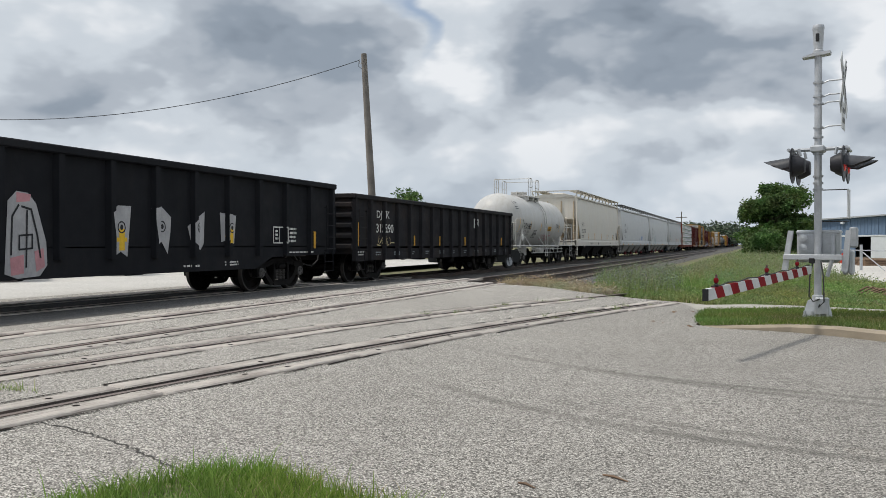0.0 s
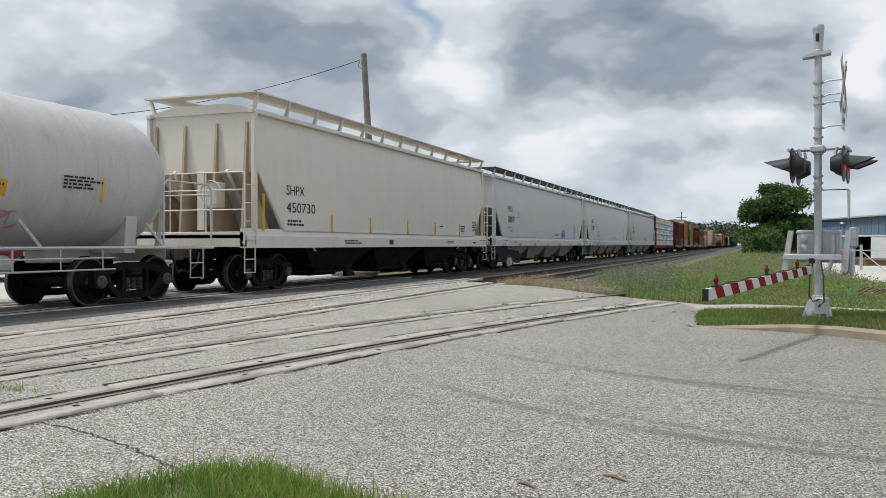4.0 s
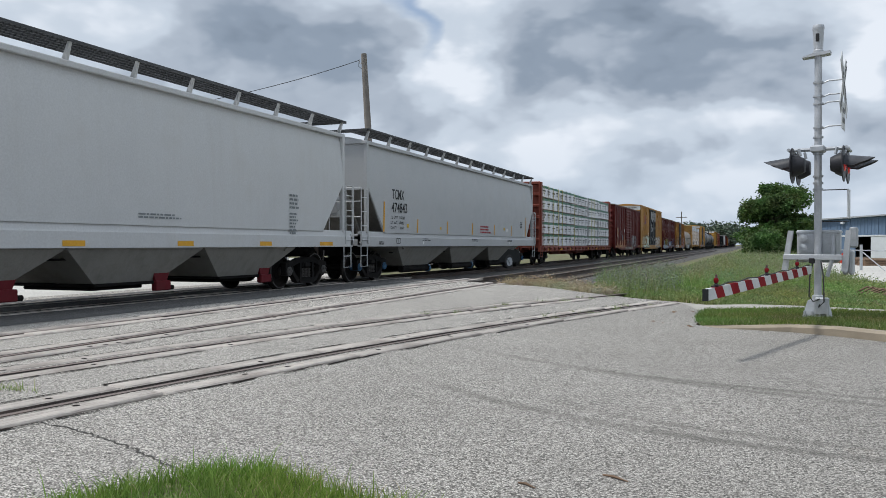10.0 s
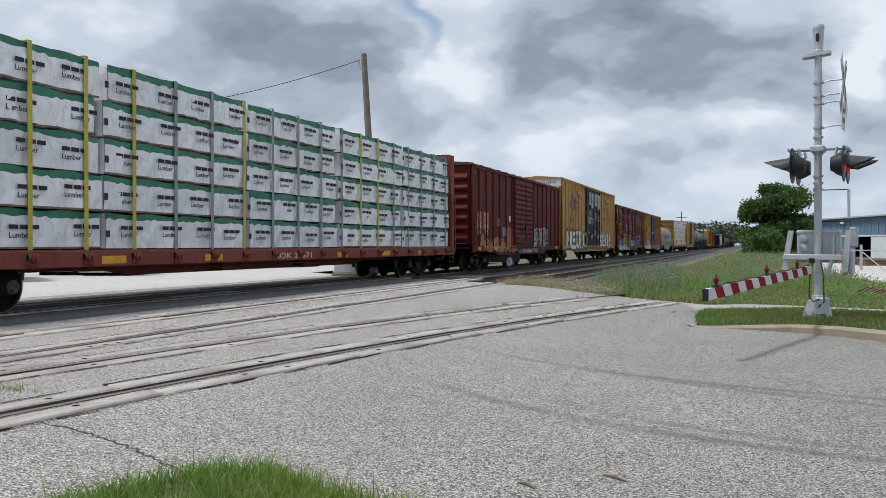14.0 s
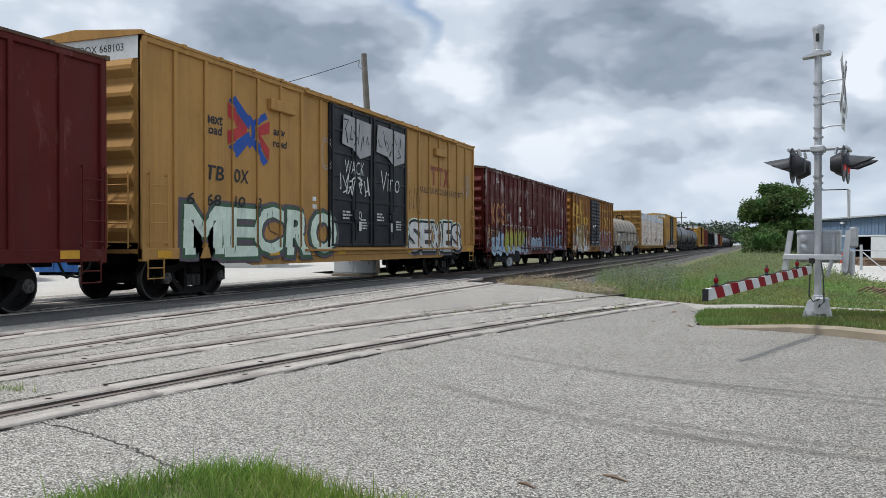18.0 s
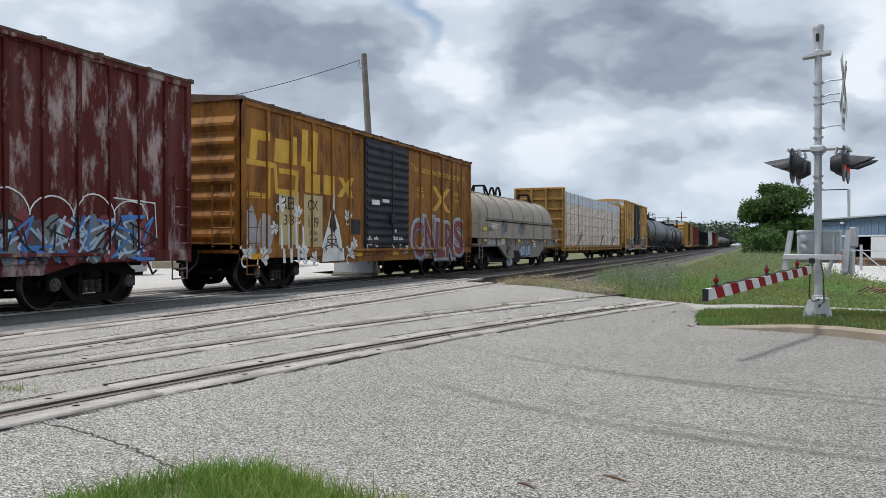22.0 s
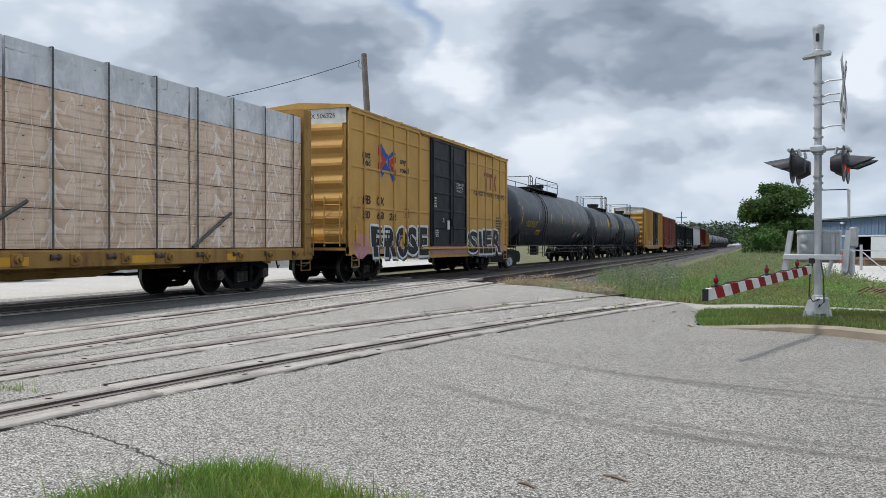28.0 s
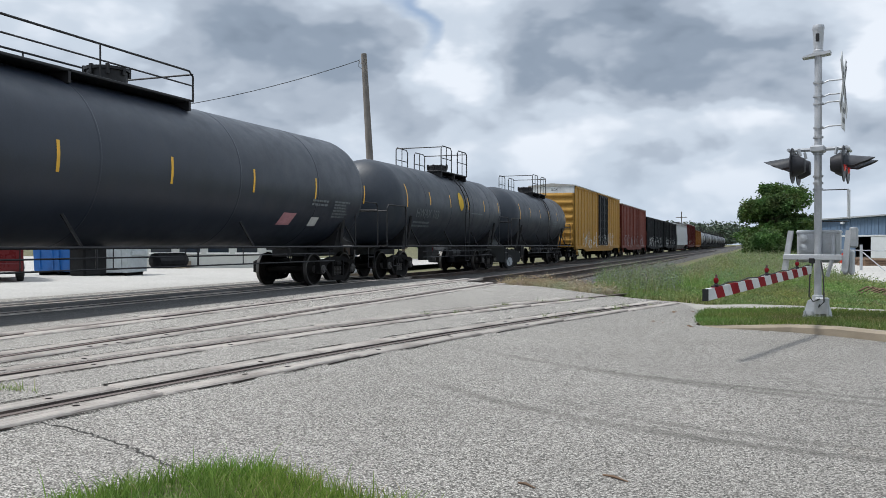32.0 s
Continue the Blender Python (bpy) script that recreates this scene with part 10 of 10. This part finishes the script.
def bundle_mesh(name, L_, W_, H_, mats, band, seed, wrinkle=0.022):
    """A strapped pack in wrinkled sheet, its long face to +x; the top share of the face is banded."""
    r = np.random.RandomState(seed)
    g = Geo()
    ny, nz = 40, 8
    zs_ = [0, 0.05, 0.2, 0.34, 0.48, 0.60, 0.72, 1 - band, 1.0]
    pts = []
    fold = [r.uniform(-1, 1) for _ in range(ny + 3)]
    fold = [(fold[i] + 2 * fold[i + 1] + fold[i + 2]) / 2.6 for i in range(ny + 1)]
    lag = r.uniform(0, 6)
    for j in range(nz + 1):
        for i in range(ny + 1):
            e = 0 if i in (0, ny) or j == nz else 1
            low = 1 - zs_[j]
            d = wrinkle * e * (1.3 * fold[i] * (0.25 + low) + 0.5 * r.uniform(-1, 1) + 0.5 * math.sin(i * 0.9 + 5 * low + lag) * low)
            pts.append((W_ / 2 + d, -L_ / 2 + L_ * i / ny, H_ * zs_[j] + (r.uniform(-0.025, 0.025) if 1 < j < nz else 0.018 * math.sin(i * 0.55 + lag) if j == nz and len(mats) > 2 else 0)))
    g.v = list(pts)
    for j in range(nz):
        for i in range(ny):
            a = j * (ny + 1) + i
            g.f.append((a, a + 1, a + ny + 2, a + ny + 1))
            g.k.append(1 if j == nz - 1 else 2 if j == 0 and len(mats) > 2 and seed % 2 else 0)
    g.m = 0
    g.add([(-W_ / 2, -L_ / 2, 0), (-W_ / 2, L_ / 2, 0), (-W_ / 2, L_ / 2, H_), (-W_ / 2, -L_ / 2, H_), (W_ / 2 - 0.01, -L_ / 2, 0), (W_ / 2 - 0.01, L_ / 2, 0), (W_ / 2 - 0.01, L_ / 2, H_), (W_ / 2 - 0.01, -L_ / 2, H_)],
          [(0, 1, 2, 3), (0, 3, 7, 4), (1, 5, 6, 2), (3, 2, 6, 7), (0, 4, 5, 1)])
    return g.mesh(name, mats, True)


def load(car, mid, cols, layers, deck, L_car, meshes, straps, strap_m, label, group, prints=None, tops=None, loose=1.0):
    y0 = mid - L_car / 2 + 0.42
    cl = (L_car - 0.84) / cols
    lay = 0.662
    W_ = 1.38
    k = 0
    for c in range(cols):
        drop = 0.0
        for j in range(layers):
            for s in (1, -1):
                k += 1
                pick = meshes[int(rng.randint(len(meshes)))] if not (tops and j == layers - 1) else tops[(k + c) % len(tops)]
                x, y, z = MAIN_X + s * (0.085 + W_ / 2) + loose * rng.uniform(-0.03, 0.03), y0 + cl * (c + 0.5) + loose * rng.uniform(-0.04, 0.04), deck + 0.02 + lay * j
                ob = thing("lumber_bundle", pose(x, y, z), label, "lumber bundle", group)
                part("wrap", pick, None, ob, at=pose(0, 0, 0.0, 0, 0, (0 if s > 0 else 180) + loose * rng.uniform(-0.5, 0.5)))
                part("bearer", BEARER, None, ob, at=pose(0, -cl * 0.3, -0.02))
                part("bearer", BEARER, None, ob, at=pose(0, cl * 0.3, -0.02))
                if prints and s > 0:
                    for stamp in prints[k % 3]:
                        part("print", stamp, None, ob)
                LOADS.append((ob, x, y, z))
    n = straps
    for i in range(n):
        y = -L_car / 2 + 0.9 + (L_car - 1.8) * i / (n - 1)
        zt = deck + lay * layers + 0.012
        sw = 0.045 if strap_m is STRAP else 0.02
        g = Geo().box((1.515, y - sw, deck - 0.1), (1.523, y + sw, zt)).box((0.1, y - sw, zt), (1.523, y + sw, zt + 0.008))
        part("strap", g, strap_m if strap_m is not STRAP or i < 5 or i in (7, 12, 13) else STRAPG, car)
        part("winch", Geo().lathe([(y - 0.10, 0.0), (y - 0.10, 0.055), (y - 0.06, 0.055), (y - 0.05, 0.035), (y + 0.05, 0.035), (y + 0.06, 0.055), (y + 0.10, 0.055), (y + 0.10, 0.0)], 1, (1.56, 0, deck - 0.12), 10, False), COUPLE, car, smooth=True)


_cl = (22.85 - 0.84) / 5
BEARER = Geo().box((-0.6, -0.05, 0.0), (0.6, 0.05, 0.02)).mesh("bearer", [OLDW])
WA = [bundle_mesh("wrap", _cl - cut, 1.38, 0.63, [WRAP, WRAPG, OLDW], band, sd, 0.034) for sd, cut, band in ((1, 0.30, 0.20), (2, 0.16, 0.16), (6, 0.24, 0.24), (7, 0.10, 0.18))]
PR = []
for sd in (3, 4, 5):
    r_ = random.Random(sd)
    stamps = []
    for q in range(4):
        i = Geo()
        y = -_cl / 2 + 0.25 + q * 1.08 + r_.uniform(0, 0.25)
        z = 0.33 + r_.uniform(-0.05, 0.03)
        for k in range(3):
            i.box((0.724, y + 0.2 * k, z), (0.728, y + 0.2 * k + 0.17, z + 0.07))
        w_ = Ink().word("Lumber", y, z - 0.14, y + 0.42, z - 0.05, 0.012)
        i.add([(0.727, a, b) for a, b in w_.v], w_.f)
        stamps.append(i.mesh("print", [L_BLACK]))
    stamps.append(Geo().box((0.724, -_cl / 2 + 0.04, 0.2), (0.728, -_cl / 2 + 0.13, 0.32)).mesh("print", [L_BLACK]))
    PR.append(stamps)
load(c1, -0.025, 5, 5, 0.97, 22.85, WA, 19, STRAP, "white-wrapped lumber bundle with a green band", "lumber on the red-brown car", PR)
WB = [bundle_mesh("wrap", _cl - 0.03, 1.38, 0.65, [WOODW, WOODW], 0.3, sd) for sd in (11, 12)]
WT = [bundle_mesh("wrap", _cl - 0.03, 1.38, 0.65, [WRAPB, WRAPB], 0.3, sd) for sd in (13, 14)]
load(c2, 113.7, 5, 5, 0.97, 23.0, WB, 18, STRAPK, "tan lumber bundle in clear plastic with dark straps", "lumber on the yellow car", None, WT, loose=0.15)
for y in (-6.9, 1.4, 6.8):
    part("loose_strap", Geo().tube([(1.51, y - 0.1, 1.0), (1.52, y + 1.2, 1.75)], 0.035, 5), STRAPK, c2)
FACES[c1.name] = FACES[c2.name] = ("fn", lambda y, z: 1.553)
Ink().word("AOK 29671", -1.2, 0.72, 0.6, 0.86).on(c1, L_WHITE)
Ink().word("TTZX 857", -6.2, 0.72, -4.2, 0.88).on(c2, L_WHITE)
for c_ in (c1, c2):
    for k in (0, 1, 2, 4, 5, 6):
        Ink().rect(-9.6 + 2.9 * k, 0.72, -9.0 + 2.9 * k, 0.86).on(c_, L_ORANGE, "reflector")
lettering("AOK 29671", 0.24, 0, 0, 0, L_WHITE, c1, m=Matrix.Translation((-0.2, -11.43 + 0.075, 3.55)) @ pose(0, 0, 0, 90, 0, 0))
for c_, L_, w_ in ((h2, 20.8, "FPAX 218070"), (h3, 20.6, "FPAX 218385"), (h4, 20.1, "TCMX 474843")):
    for k_, t_ in enumerate(w_.split()):
        lettering(t_, 0.2, 0, 0, 0, L_BLACK, c_, m=Matrix.Translation((0.35, -L_ / 2 + 0.544, 3.62 - 0.28 * k_)) @ pose(0, 0, 0, 90, 0, 0), bold=0.004)

# ---------------------------------------------------------------- movement
V0 = 9.0


def run(t):
    """Metres the train has gone along the track since 16 s."""
    u = (t - 16.0) / 16.0
    return V0 * ((t - 16.0) + 16.0 * (-0.0177 * u ** 2 - 0.0022 * u ** 3 + 0.0022 * u ** 4))


def motions():
    times = [2.0 * i for i in range(17)]
    for car, mid in CARS:
        walk(car, [(t, pose(MAIN_X, mid - run(t), 0)) for t in times])
    for load, x, y, z in LOADS:
        walk(load, [(t, pose(x, y - run(t), z)) for t in times])
    steps = [i / 15.0 for i in range(481)]
    turns = [math.degrees(run(t) / WHEEL_R) for t in steps]
    for k, w in enumerate(SPUN):
        at = w.matrix_basis.translation.copy()
        walk(w, [(t, pose(at.x, at.y, at.z, a + 37.0 * k)) for t, a in zip(steps, turns)])


motions()
